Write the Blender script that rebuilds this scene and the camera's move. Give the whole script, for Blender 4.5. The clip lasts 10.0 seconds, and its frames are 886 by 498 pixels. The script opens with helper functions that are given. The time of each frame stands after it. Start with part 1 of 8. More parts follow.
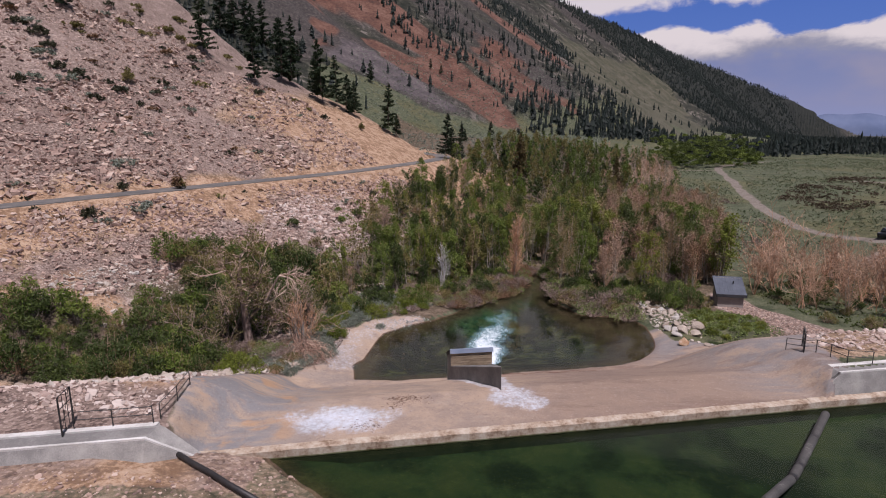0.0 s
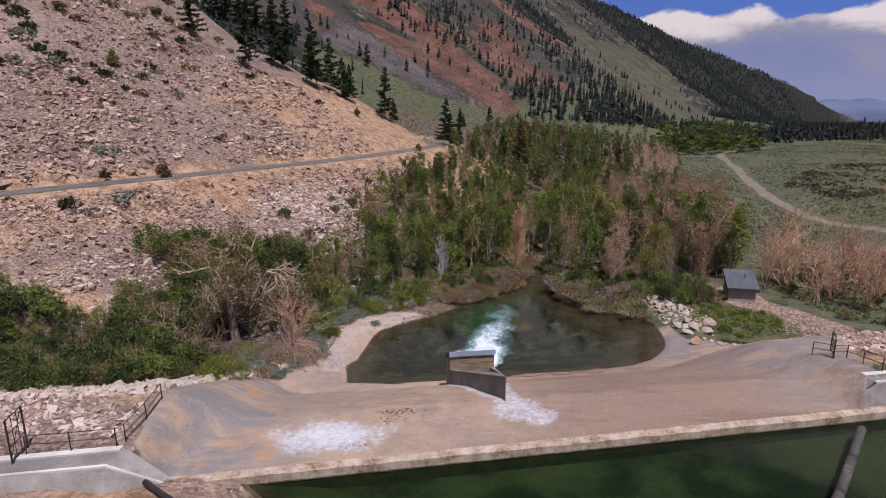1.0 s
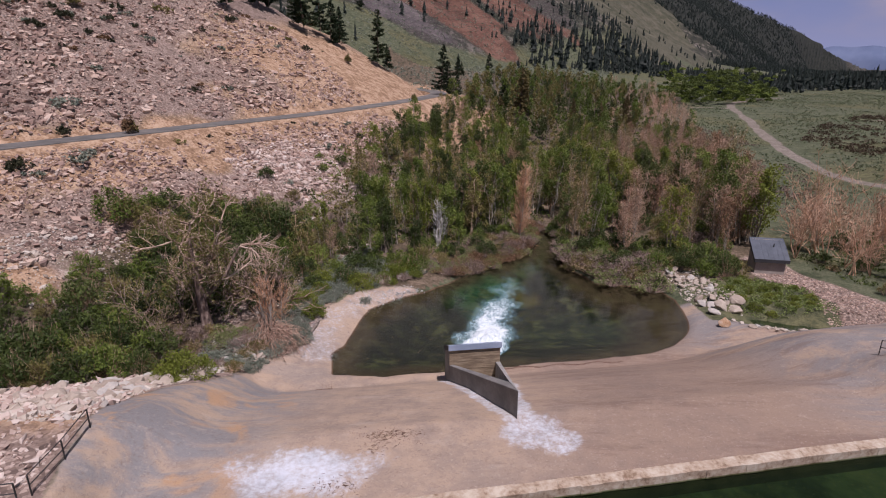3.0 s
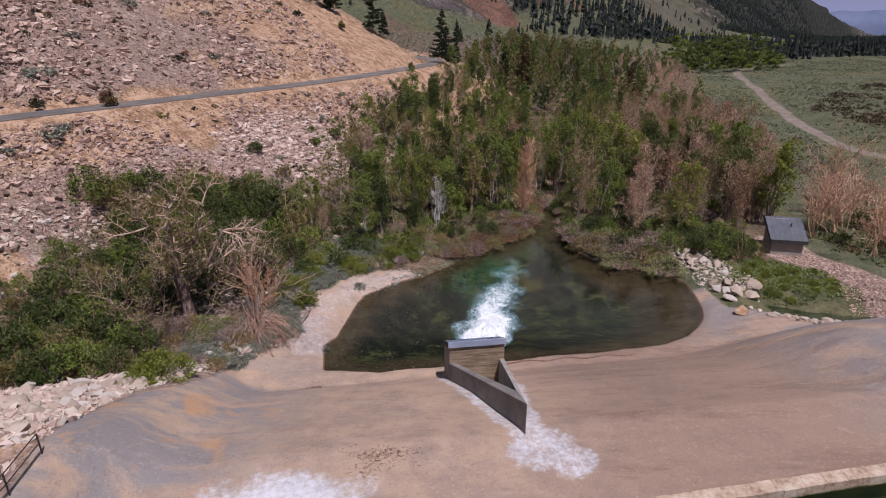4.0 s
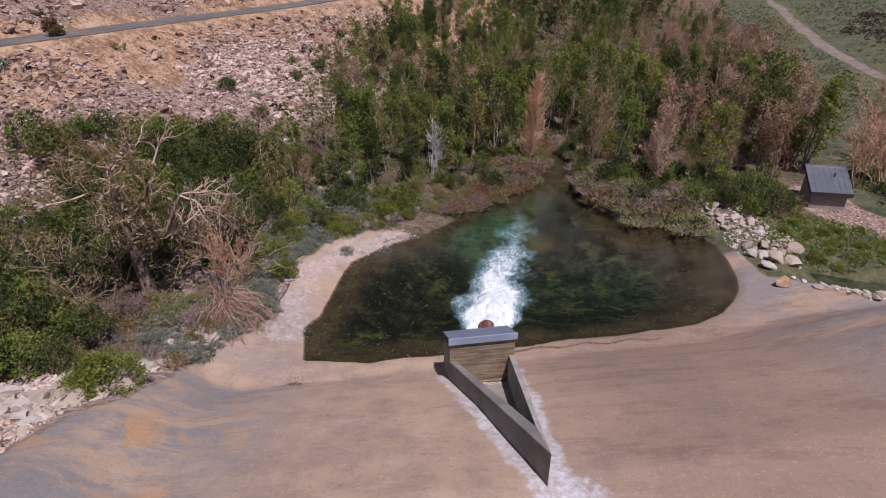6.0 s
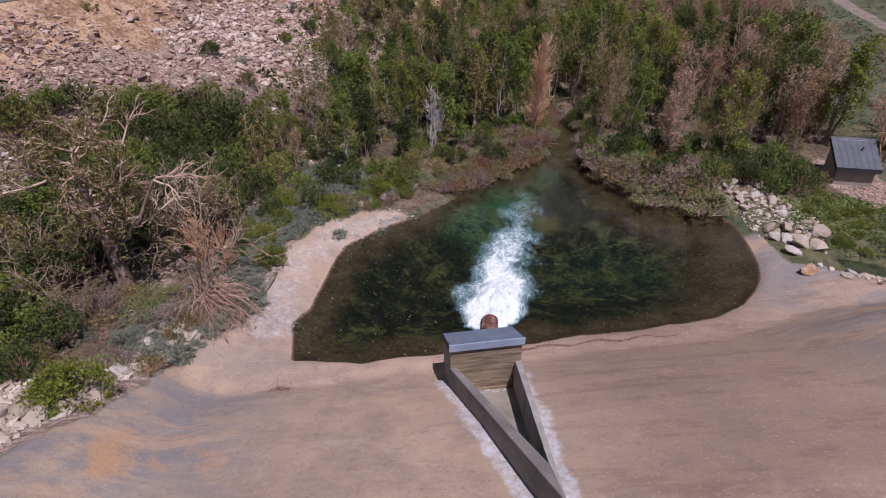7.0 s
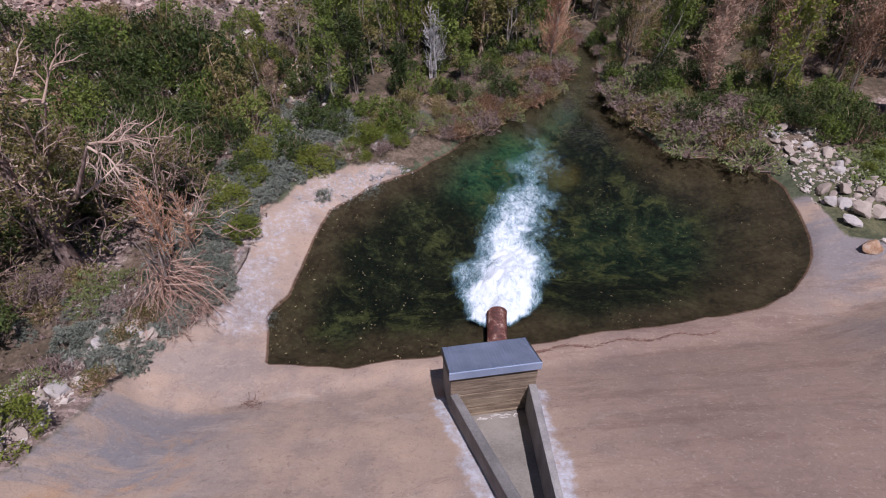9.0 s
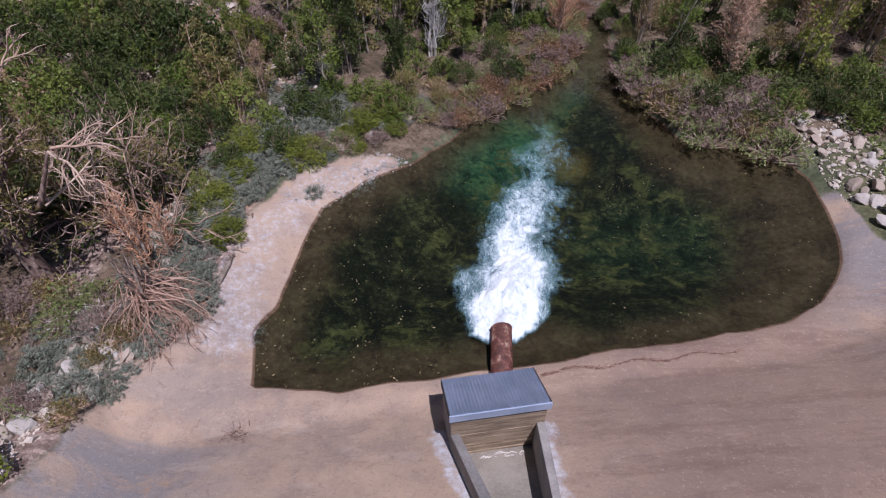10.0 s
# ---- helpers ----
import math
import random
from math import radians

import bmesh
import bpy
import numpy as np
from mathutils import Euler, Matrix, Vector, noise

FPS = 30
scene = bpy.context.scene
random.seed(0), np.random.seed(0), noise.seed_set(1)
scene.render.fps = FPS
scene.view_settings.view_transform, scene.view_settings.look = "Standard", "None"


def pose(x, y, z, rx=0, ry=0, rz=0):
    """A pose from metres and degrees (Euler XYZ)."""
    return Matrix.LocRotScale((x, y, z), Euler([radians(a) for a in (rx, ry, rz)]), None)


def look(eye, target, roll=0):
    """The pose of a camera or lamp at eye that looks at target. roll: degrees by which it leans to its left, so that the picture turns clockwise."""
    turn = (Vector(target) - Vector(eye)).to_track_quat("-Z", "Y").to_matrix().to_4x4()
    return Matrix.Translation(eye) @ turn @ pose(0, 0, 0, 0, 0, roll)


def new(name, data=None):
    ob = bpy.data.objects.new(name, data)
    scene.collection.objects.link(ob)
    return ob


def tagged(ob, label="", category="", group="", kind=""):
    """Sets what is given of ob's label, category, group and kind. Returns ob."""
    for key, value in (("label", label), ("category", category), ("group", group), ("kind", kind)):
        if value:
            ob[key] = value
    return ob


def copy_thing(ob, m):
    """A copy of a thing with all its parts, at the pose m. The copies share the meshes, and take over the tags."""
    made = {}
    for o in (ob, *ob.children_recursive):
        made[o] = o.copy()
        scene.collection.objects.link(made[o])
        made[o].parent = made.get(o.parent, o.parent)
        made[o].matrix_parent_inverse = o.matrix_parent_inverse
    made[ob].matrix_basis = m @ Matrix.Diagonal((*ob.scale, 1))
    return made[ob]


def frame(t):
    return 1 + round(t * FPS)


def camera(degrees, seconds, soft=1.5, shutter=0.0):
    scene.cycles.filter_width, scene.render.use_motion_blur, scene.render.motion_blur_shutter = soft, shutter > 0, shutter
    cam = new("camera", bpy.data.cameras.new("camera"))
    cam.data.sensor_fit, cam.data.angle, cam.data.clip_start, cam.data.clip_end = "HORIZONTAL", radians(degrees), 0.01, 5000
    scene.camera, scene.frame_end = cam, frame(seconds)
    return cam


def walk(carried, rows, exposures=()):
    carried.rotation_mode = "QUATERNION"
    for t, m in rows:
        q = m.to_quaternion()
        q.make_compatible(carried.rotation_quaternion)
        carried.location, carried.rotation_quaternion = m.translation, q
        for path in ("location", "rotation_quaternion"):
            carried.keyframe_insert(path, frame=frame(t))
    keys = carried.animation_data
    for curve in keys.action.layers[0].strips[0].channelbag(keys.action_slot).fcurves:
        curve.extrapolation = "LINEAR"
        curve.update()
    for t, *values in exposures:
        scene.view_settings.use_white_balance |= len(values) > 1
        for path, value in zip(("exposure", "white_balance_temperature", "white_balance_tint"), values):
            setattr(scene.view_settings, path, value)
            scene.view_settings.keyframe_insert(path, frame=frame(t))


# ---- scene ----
cam = camera(74.9, 10.0, soft=1.05)
PATH = [
    (0, (-0.385, -1.634, 26.161), (-0.362, 0.322, 25.743), -0.1),
    (0.5, (-0.393, 0.402, 26.16), (-0.367, 2.353, 25.72), -0.1),
    (1, (-0.396, 2.445, 26.159), (-0.366, 4.389, 25.694), -0.1),
    (1.5, (-0.387, 4.49, 26.157), (-0.355, 6.427, 25.658), -0.1),
    (2, (-0.376, 6.531, 26.155), (-0.341, 8.457, 25.615), -0.1),
    (2.5, (-0.359, 8.576, 26.159), (-0.322, 10.488, 25.576), 0.0),
    (4, (-0.295, 14.752, 26.228), (-0.252, 16.615, 25.501), -0.1),
    (4.5, (-0.27, 16.817, 26.239), (-0.227, 18.656, 25.455), -0.1),
    (5, (-0.237, 18.882, 26.246), (-0.192, 20.696, 25.404), -0.2),
    (5.5, (-0.198, 20.943, 26.246), (-0.151, 22.728, 25.345), -0.2),
    (7, (-0.051, 27.13, 26.206), (-0.004, 28.815, 25.13), -0.3),
    (7.5, (0.026, 29.176, 26.197), (0.07, 30.817, 25.054), -0.3),
    (8, (0.123, 31.204, 26.185), (0.162, 32.797, 24.977), -0.3),
    (8.5, (0.225, 33.207, 26.174), (0.26, 34.748, 24.9), -0.3),
    (9, (0.32, 35.185, 26.166), (0.353, 36.674, 24.831), -0.3),
    (9.5, (0.41, 37.148, 26.162), (0.438, 38.588, 24.775), -0.5),
    (10, (0.494, 39.104, 26.163), (0.52, 40.504, 24.735), -0.5),
]
walk(cam, [(t, look(eye, target, roll)) for t, eye, target, roll in PATH], [(0.0, -0.05, 6330, 23), (2.5, -0.05, 6350, 25), (5.0, -0.05, 6450, 26), (7.0, -0.04, 6230, 27), (8.5, -0.02, 6000, 27), (10.0, 0.05, 5900, 26)])

# ---- world, sun, exposure ----
SUN_DIR = Vector((0.16, -0.38, 1.0)).normalized()
SUN_EL = math.asin(SUN_DIR.z)
SUN_AZ = math.atan2(SUN_DIR.x, SUN_DIR.y)
world = bpy.data.worlds.new("sky")
scene.world = world
world.use_nodes = True
wn = world.node_tree.nodes
sky = wn.new("ShaderNodeTexSky")
sky.sky_type = "NISHITA"
sky.sun_disc = False
sky.sun_elevation = SUN_EL
sky.sun_rotation = SUN_AZ
sky.altitude = 2000
sky.air_density = 1.0
sky.dust_density = 0.6
world.node_tree.links.new(sky.outputs["Color"], wn["Background"].inputs["Color"])
wn["Background"].inputs["Strength"].default_value = 0.056
sun_data = bpy.data.lights.new("sun", "SUN")
sun_data.energy = 4.65
sun_data.angle = radians(0.6)
sun_data.color = (1.0, 0.965, 0.925)
sun = new("sun", sun_data)
sun.matrix_world = look((60, -40, 200), Vector((60, -40, 200)) - SUN_DIR)


# ---- materials ----
def material(name):
    m = bpy.data.materials.new(name)
    m.use_nodes = True
    return m, m.node_tree.nodes, m.node_tree.links, m.node_tree.nodes["Principled BSDF"]


def noise_tex(nodes, links, coord, scale, detail=4.0, rough=0.6, distort=0.0):
    n = nodes.new("ShaderNodeTexNoise")
    n.inputs["Scale"].default_value = scale
    n.inputs["Detail"].default_value = detail
    n.inputs["Roughness"].default_value = rough
    n.inputs["Distortion"].default_value = distort
    if coord is not None:
        links.new(coord, n.inputs["Vector"])
    return n.outputs["Fac"]


def ramp(nodes, links, fac, stops):
    r = nodes.new("ShaderNodeValToRGB")
    e = r.color_ramp.elements
    while len(e) > len(stops):
        e.remove(e[-1])
    while len(e) < len(stops):
        e.new(1.0)
    for el, (p, c) in zip(e, stops):
        el.position = p
        el.color = (*c, 1.0) if len(c) == 3 else c
    links.new(fac, r.inputs["Fac"])
    return r.outputs["Color"]


def mix_col(nodes, links, fac, a, b, mode="MIX"):
    m = nodes.new("ShaderNodeMix")
    m.data_type, m.blend_type = "RGBA", mode
    for sock, v in ((m.inputs[0], fac), (m.inputs[6], a), (m.inputs[7], b)):
        if isinstance(v, (int, float)):
            sock.default_value = v
        elif isinstance(v, tuple):
            sock.default_value = (*v, 1.0)
        else:
            links.new(v, sock)
    return m.outputs[2]


def calc(nodes, links, op, a, b=0.0, clamp=False):
    m = nodes.new("ShaderNodeMath")
    m.operation, m.use_clamp = op, clamp
    for sock, v in zip(m.inputs, (a, b)):
        if isinstance(v, (int, float)):
            sock.default_value = v
        else:
            links.new(v, sock)
    return m.outputs[0]


def remap(nodes, links, v, a, b, c=0.0, d=1.0):
    m = nodes.new("ShaderNodeMapRange")
    m.interpolation_type = "SMOOTHSTEP"
    links.new(v, m.inputs["Value"])
    for k, x in zip(("From Min", "From Max", "To Min", "To Max"), (a, b, c, d)):
        m.inputs[k].default_value = x
    return m.outputs["Result"]


def bump(nodes, links, bsdf, height, strength, dist):
    b = nodes.new("ShaderNodeBump")
    b.inputs["Strength"].default_value = strength
    b.inputs["Distance"].default_value = dist
    links.new(height, b.inputs["Height"])
    links.new(b.outputs["Normal"], bsdf.inputs["Normal"])


def object_coord(nodes):
    return nodes.new("ShaderNodeTexCoord").outputs["Object"]


def mottled(name, stops, scale, rough=0.85, bump_amt=0.4, bump_dist=0.03, fine=40.0, streak=None, metal=0.0):
    """A rough surface with two scales of mottling and fine relief."""
    m, n, l, b = material(name)
    co = object_coord(n)
    if streak:
        mp = n.new("ShaderNodeMapping")
        mp.inputs["Scale"].default_value = streak
        l.new(co, mp.inputs["Vector"])
        co = mp.outputs["Vector"]
    big = noise_tex(n, l, co, scale, 5, 0.62)
    small = noise_tex(n, l, co, fine, 3, 0.6)
    fac = calc(n, l, "ADD", calc(n, l, "MULTIPLY", big, 0.7), calc(n, l, "MULTIPLY", small, 0.3))
    fac = remap(n, l, fac, 0.32, 0.68)
    l.new(ramp(n, l, fac, stops), b.inputs["Base Color"])
    b.inputs["Roughness"].default_value = rough
    b.inputs["Metallic"].default_value = metal
    bump(n, l, b, calc(n, l, "ADD", small, big), bump_amt, bump_dist)
    return m


def per_island(name, stops, rough=0.9, fine=3.0, relief=0.05, spread=1.0):
    """Colours that vary from piece to piece of one mesh, or from object to object."""
    m, n, l, b = material(name)
    isl = n.new("ShaderNodeNewGeometry").outputs["Random Per Island"]
    obj = n.new("ShaderNodeObjectInfo").outputs["Random"]
    co = object_coord(n)
    nz = noise_tex(n, l, co, fine, 4, 0.6)
    f = calc(n, l, "FRACT", calc(n, l, "ADD", isl, calc(n, l, "MULTIPLY", obj, 0.37)))
    f = calc(n, l, "ADD", calc(n, l, "MULTIPLY", f, 0.75 * spread), calc(n, l, "MULTIPLY", nz, 0.35), True)
    l.new(ramp(n, l, f, stops), b.inputs["Base Color"])
    b.inputs["Roughness"].default_value = rough
    if relief:
        bump(n, l, b, nz, 0.5, relief)
    return m


def leaf_material(name, stops, through_amt=0.28, vary=0.72):
    m, n, l, b = material(name)
    isl = n.new("ShaderNodeNewGeometry").outputs["Random Per Island"]
    obj = n.new("ShaderNodeObjectInfo").outputs["Random"]
    co = n.new("ShaderNodeNewGeometry").outputs["Position"]
    patch = noise_tex(n, l, co, 0.35, 3, 0.6)
    f = calc(n, l, "ADD", calc(n, l, "MULTIPLY", isl, 1.0 - vary), calc(n, l, "MULTIPLY", calc(n, l, "ADD", obj, patch), vary * 0.5), True)
    col = ramp(n, l, f, stops)
    l.new(col, b.inputs["Base Color"])
    b.inputs["Roughness"].default_value = 0.6
    b.inputs["Specular IOR Level"].default_value = 0.25
    t = n.new("ShaderNodeBsdfTranslucent")
    l.new(col, t.inputs["Color"])
    mx = n.new("ShaderNodeMixShader")
    mx.inputs["Fac"].default_value = through_amt
    l.new(b.outputs[0], mx.inputs[1])
    l.new(t.outputs[0], mx.inputs[2])
    l.new(mx.outputs[0], n["Material Output"].inputs["Surface"])
    return m


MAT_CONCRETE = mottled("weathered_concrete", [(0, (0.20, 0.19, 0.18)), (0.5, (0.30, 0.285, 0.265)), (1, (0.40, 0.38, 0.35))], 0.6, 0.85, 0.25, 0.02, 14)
# darker grey of the decks, also the painted shade of the outlet's left walls
MAT_CONCRETE_DARK = mottled("dark_and_shaded_concrete", [(0, (0.13, 0.125, 0.12)), (0.5, (0.19, 0.18, 0.17)), (1, (0.26, 0.25, 0.235))], 0.5, 0.85, 0.25, 0.02, 10)
MAT_CURB = mottled("pale_curb_concrete", [(0, (0.17, 0.105, 0.065)), (0.35, (0.34, 0.255, 0.185)), (1, (0.50, 0.43, 0.35))], 0.9, 0.9, 0.8, 0.05, 5)
MAT_WHITE_CONCRETE = mottled("pale_concrete", [(0, (0.42, 0.40, 0.37)), (0.5, (0.55, 0.53, 0.50)), (1, (0.64, 0.62, 0.59))], 0.5, 0.85, 0.3, 0.02, 9)
MAT_RAIL = mottled("dark_painted_steel", [(0, (0.012, 0.012, 0.013)), (1, (0.035, 0.03, 0.028))], 3.0, 0.55, 0.1, 0.005, 30)
MAT_BOOM = mottled("black_rubber_boom", [(0, (0.035, 0.033, 0.032)), (0.7, (0.07, 0.065, 0.06)), (1, (0.16, 0.15, 0.14))], 0.6, 0.7, 0.2, 0.02, 8)
# the sky's reflection is put into the metal sheet's blue-grey
MAT_ROOF = mottled("sky_tinted_sheet", [(0, (0.30, 0.37, 0.50)), (1, (0.43, 0.50, 0.64))], 0.8, 0.4, 0.1, 0.01, 20, metal=0.2)
MAT_SHED_ROOF = mottled("dark_slate_roof", [(0, (0.045, 0.055, 0.075)), (1, (0.08, 0.092, 0.12))], 0.8, 0.55, 0.3, 0.02, 12)
MAT_SHED_WALL = mottled("grey_block_wall", [(0, (0.26, 0.225, 0.20)), (1, (0.38, 0.335, 0.30))], 0.9, 0.9, 0.3, 0.02, 9)
MAT_FASCIA = mottled("dark_fascia_board", [(0, (0.02, 0.02, 0.024)), (1, (0.045, 0.045, 0.05))], 2.0, 0.7, 0.1, 0.01, 20)
MAT_PLANK = mottled("weathered_plank", [(0, (0.14, 0.10, 0.07)), (0.5, (0.26, 0.195, 0.13)), (1, (0.38, 0.30, 0.21))], 1.2, 0.85, 0.5, 0.01, 9, streak=(0.5, 4.0, 7.0))
MAT_DRIFT = mottled("dark_red_drift", [(0, (0.07, 0.035, 0.025)), (1, (0.20, 0.11, 0.08))], 3.0, 0.9, 0.2, 0.01, 20)
MAT_RUST = mottled("rusty_steel", [(0, (0.045, 0.014, 0.010)), (0.6, (0.11, 0.035, 0.025)), (0.8, (0.20, 0.10, 0.07)), (1, (0.34, 0.27, 0.22))], 2.2, 0.75, 0.4, 0.01, 14)
MAT_ASPHALT = mottled("worn_asphalt", [(0, (0.085, 0.08, 0.075)), (0.5, (0.12, 0.112, 0.105)), (1, (0.17, 0.155, 0.14))], 0.35, 0.9, 0.4, 0.02, 8)
MAT_ROCK = per_island("talus_stone", [(0, (0.085, 0.058, 0.05)), (0.3, (0.24, 0.158, 0.130)), (0.6, (0.385, 0.266, 0.212)), (0.85, (0.53, 0.405, 0.33)), (1, (0.37, 0.315, 0.29))], 0.9, 2.4, 0.06)
MAT_BOULDER = per_island("pale_boulder", [(0, (0.22, 0.17, 0.135)), (0.4, (0.40, 0.335, 0.275)), (0.75, (0.53, 0.47, 0.41)), (1, (0.34, 0.32, 0.30))], 0.9, 3.2, 0.1)
MAT_RUBBLE = per_island("pink_rubble", [(0, (0.22, 0.15, 0.125)), (0.35, (0.38, 0.28, 0.235)), (0.7, (0.50, 0.40, 0.345)), (1, (0.58, 0.50, 0.45))], 0.9, 1.2, 0.06)
MAT_RUST_BOULDER = mottled("orange_boulder", [(0, (0.28, 0.15, 0.08)), (0.5, (0.44, 0.28, 0.17)), (1, (0.55, 0.43, 0.33))], 1.2, 0.9, 0.5, 0.05, 6)
MAT_BARK = mottled("grey_brown_bark", [(0, (0.10, 0.075, 0.06)), (0.5, (0.20, 0.16, 0.13)), (1, (0.32, 0.27, 0.23))], 1.5, 0.9, 0.5, 0.02, 10)
MAT_PALE_BARK = mottled("pale_bark", [(0, (0.22, 0.18, 0.14)), (0.5, (0.38, 0.33, 0.27)), (1, (0.52, 0.47, 0.41))], 1.5, 0.9, 0.4, 0.02, 10)
MAT_RED_BARK = mottled("reddish_brown_bark", [(0, (0.07, 0.045, 0.035)), (0.5, (0.16, 0.105, 0.085)), (1, (0.34, 0.26, 0.22))], 1.5, 0.9, 0.6, 0.04, 9, streak=(3.0, 3.0, 0.6))
MAT_PINE_BARK = mottled("dark_pine_bark", [(0, (0.05, 0.035, 0.028)), (1, (0.14, 0.095, 0.07))], 2.0, 0.95, 0.5, 0.03, 9)
MAT_DEAD_TAN = per_island("dry_tan_wood", [(0, (0.30, 0.17, 0.10)), (0.5, (0.51, 0.335, 0.22)), (1, (0.68, 0.52, 0.39))], 0.9, 2.0, 0.0)
MAT_DEAD_RED = per_island("dry_reddish_twigs", [(0, (0.26, 0.130, 0.078)), (0.5, (0.48, 0.275, 0.172)), (1, (0.66, 0.455, 0.32))], 0.9, 2.0, 0.0)
MAT_DEAD_PINK = per_island("pinkish_dry_limbs", [(0, (0.20, 0.12, 0.085)), (0.5, (0.36, 0.245, 0.18)), (1, (0.55, 0.41, 0.32))], 0.9, 2.0, 0.0)
MAT_DEAD_RUST = per_island("dry_rust_twigs", [(0, (0.34, 0.16, 0.085)), (0.5, (0.60, 0.33, 0.19)), (1, (0.76, 0.52, 0.36))], 0.9, 2.0, 0.0)
MAT_DEAD_PALE = per_island("pale_dead_limbs", [(0, (0.25, 0.16, 0.115)), (0.5, (0.43, 0.305, 0.23)), (1, (0.60, 0.465, 0.375))], 0.9, 2.0, 0.0)
MAT_FALLEN = per_island("red_brown_fallen_twigs", [(0, (0.17, 0.092, 0.065)), (0.5, (0.33, 0.20, 0.145)), (1, (0.52, 0.37, 0.28))], 0.9, 2.0, 0.0)
MAT_DEAD_MAUVE = per_island("mauve_dry_twigs", [(0, (0.17, 0.105, 0.09)), (0.5, (0.31, 0.215, 0.18)), (1, (0.48, 0.37, 0.31))], 0.9, 2.0, 0.0)
MAT_DEAD_WHITE = per_island("bleached_wood", [(0, (0.42, 0.39, 0.36)), (1, (0.68, 0.65, 0.61))], 0.9, 2.0, 0.0)
LEAF_GREEN = leaf_material("fresh_green_leaves", [(0, (0.042, 0.066, 0.011)), (0.45, (0.115, 0.162, 0.028)), (1, (0.28, 0.31, 0.075))], 0.22)
LEAF_DARK = leaf_material("dark_green_leaves", [(0, (0.020, 0.032, 0.009)), (0.5, (0.058, 0.084, 0.020)), (1, (0.150, 0.180, 0.046))], 0.2)
LEAF_OLIVE = leaf_material("olive_dry_leaves", [(0, (0.085, 0.075, 0.024)), (0.5, (0.19, 0.165, 0.055)), (1, (0.33, 0.265, 0.11))])
LEAF_BRIGHT = leaf_material("yellow_green_leaves", [(0, (0.07, 0.095, 0.015)), (0.5, (0.165, 0.195, 0.03)), (1, (0.30, 0.31, 0.065))])
LEAF_SAGE = leaf_material("grey_green_sage", [(0, (0.10, 0.12, 0.09)), (0.5, (0.20, 0.225, 0.175)), (1, (0.33, 0.35, 0.29))], 0.15)
LEAF_GRASS = leaf_material("grass_green_blades", [(0, (0.11, 0.15, 0.04)), (0.5, (0.21, 0.26, 0.085)), (1, (0.33, 0.36, 0.15))], 0.3)
LEAF_SCRUB = leaf_material("dull_scrub_leaves", [(0, (0.028, 0.030, 0.016)), (0.5, (0.055, 0.056, 0.030)), (1, (0.10, 0.095, 0.055))])
# haze is put into the far needles' colour, greyer and bluer than near pines
LEAF_FAR_PINE = leaf_material("haze_greyed_far_needles", [(0, (0.009, 0.014, 0.012)), (0.5, (0.018, 0.026, 0.021)), (1, (0.042, 0.052, 0.039))], 0.05)
LEAF_BROWN = leaf_material("dead_brown_foliage", [(0, (0.10, 0.055, 0.028)), (0.5, (0.185, 0.105, 0.055)), (1, (0.29, 0.19, 0.11))], 0.15)
LEAF_PINK = leaf_material("pinkish_dry_brush", [(0, (0.11, 0.07, 0.06)), (0.5, (0.205, 0.145, 0.125)), (1, (0.32, 0.25, 0.205))], 0.15)
LEAF_TWIG = leaf_material("fine_dry_twig_ends", [(0, (0.19, 0.11, 0.075)), (0.5, (0.345, 0.225, 0.155)), (1, (0.50, 0.37, 0.27))], 0.1)
LEAF_PINE = leaf_material("dark_pine_needles", [(0, (0.008, 0.017, 0.008)), (0.5, (0.021, 0.036, 0.015)), (1, (0.056, 0.076, 0.030))], 0.08)
LEAF_PINE_RUST = leaf_material("rusty_pine_needles", [(0, (0.05, 0.036, 0.014)), (0.5, (0.105, 0.078, 0.030)), (1, (0.18, 0.135, 0.055))], 0.1)


# ---- ground ----
def hash01(ix, iy, seed):
    h = (ix.astype(np.int64) * 374761393 + iy.astype(np.int64) * 668265263 + seed * 974634211) & 0xFFFFFFFF
    h = ((h ^ (h >> 13)) * 1274126177) & 0xFFFFFFFF
    return ((h ^ (h >> 16)) & 0xFFFFFF) / float(0xFFFFFF)


def vnoise(x, y, seed=0):
    x, y = np.asarray(x, float), np.asarray(y, float)
    ix, iy = np.floor(x), np.floor(y)
    fx, fy = x - ix, y - iy
    fx, fy = fx * fx * (3 - 2 * fx), fy * fy * (3 - 2 * fy)
    a, b = hash01(ix, iy, seed), hash01(ix + 1, iy, seed)
    c, d = hash01(ix, iy + 1, seed), hash01(ix + 1, iy + 1, seed)
    return (a + (b - a) * fx) * (1 - fy) + (c + (d - c) * fx) * fy


def fbm(x, y, size, octaves=4, seed=0, gain=0.5):
    x, y = np.asarray(x, float), np.asarray(y, float)
    out, amp, total = 0.0, 1.0, 0.0
    for o in range(octaves):
        out = out + amp * (vnoise(x / size + 17.3 * o, y / size - 9.1 * o, seed + o) - 0.5)
        total += amp
        amp, size = amp * gain, size * 0.5
    return 2.0 * out / total


def sstep(a, b, v):
    t = np.clip((np.asarray(v, float) - a) / (b - a), 0, 1)
    return t * t * (3 - 2 * t)


def smax(a, b, k):
    h = np.clip(0.5 + 0.5 * (a - b) / k, 0, 1)
    return b + (a - b) * h + k * h * (1 - h)


# the paved road on the hillside: plan of its centre line, level 15.8
ROAD = np.array([(-150, -85), (-105, -10), (-75, 46), (-58, 74), (-50.5, 86), (-43.6, 95.8), (-35.6, 108), (-27.6, 119.5), (-19, 134), (-9, 156), (-1, 177), (2, 196), (-4, 216), (-20, 236), (-60, 262)], float)
ROAD_Z = 15.8


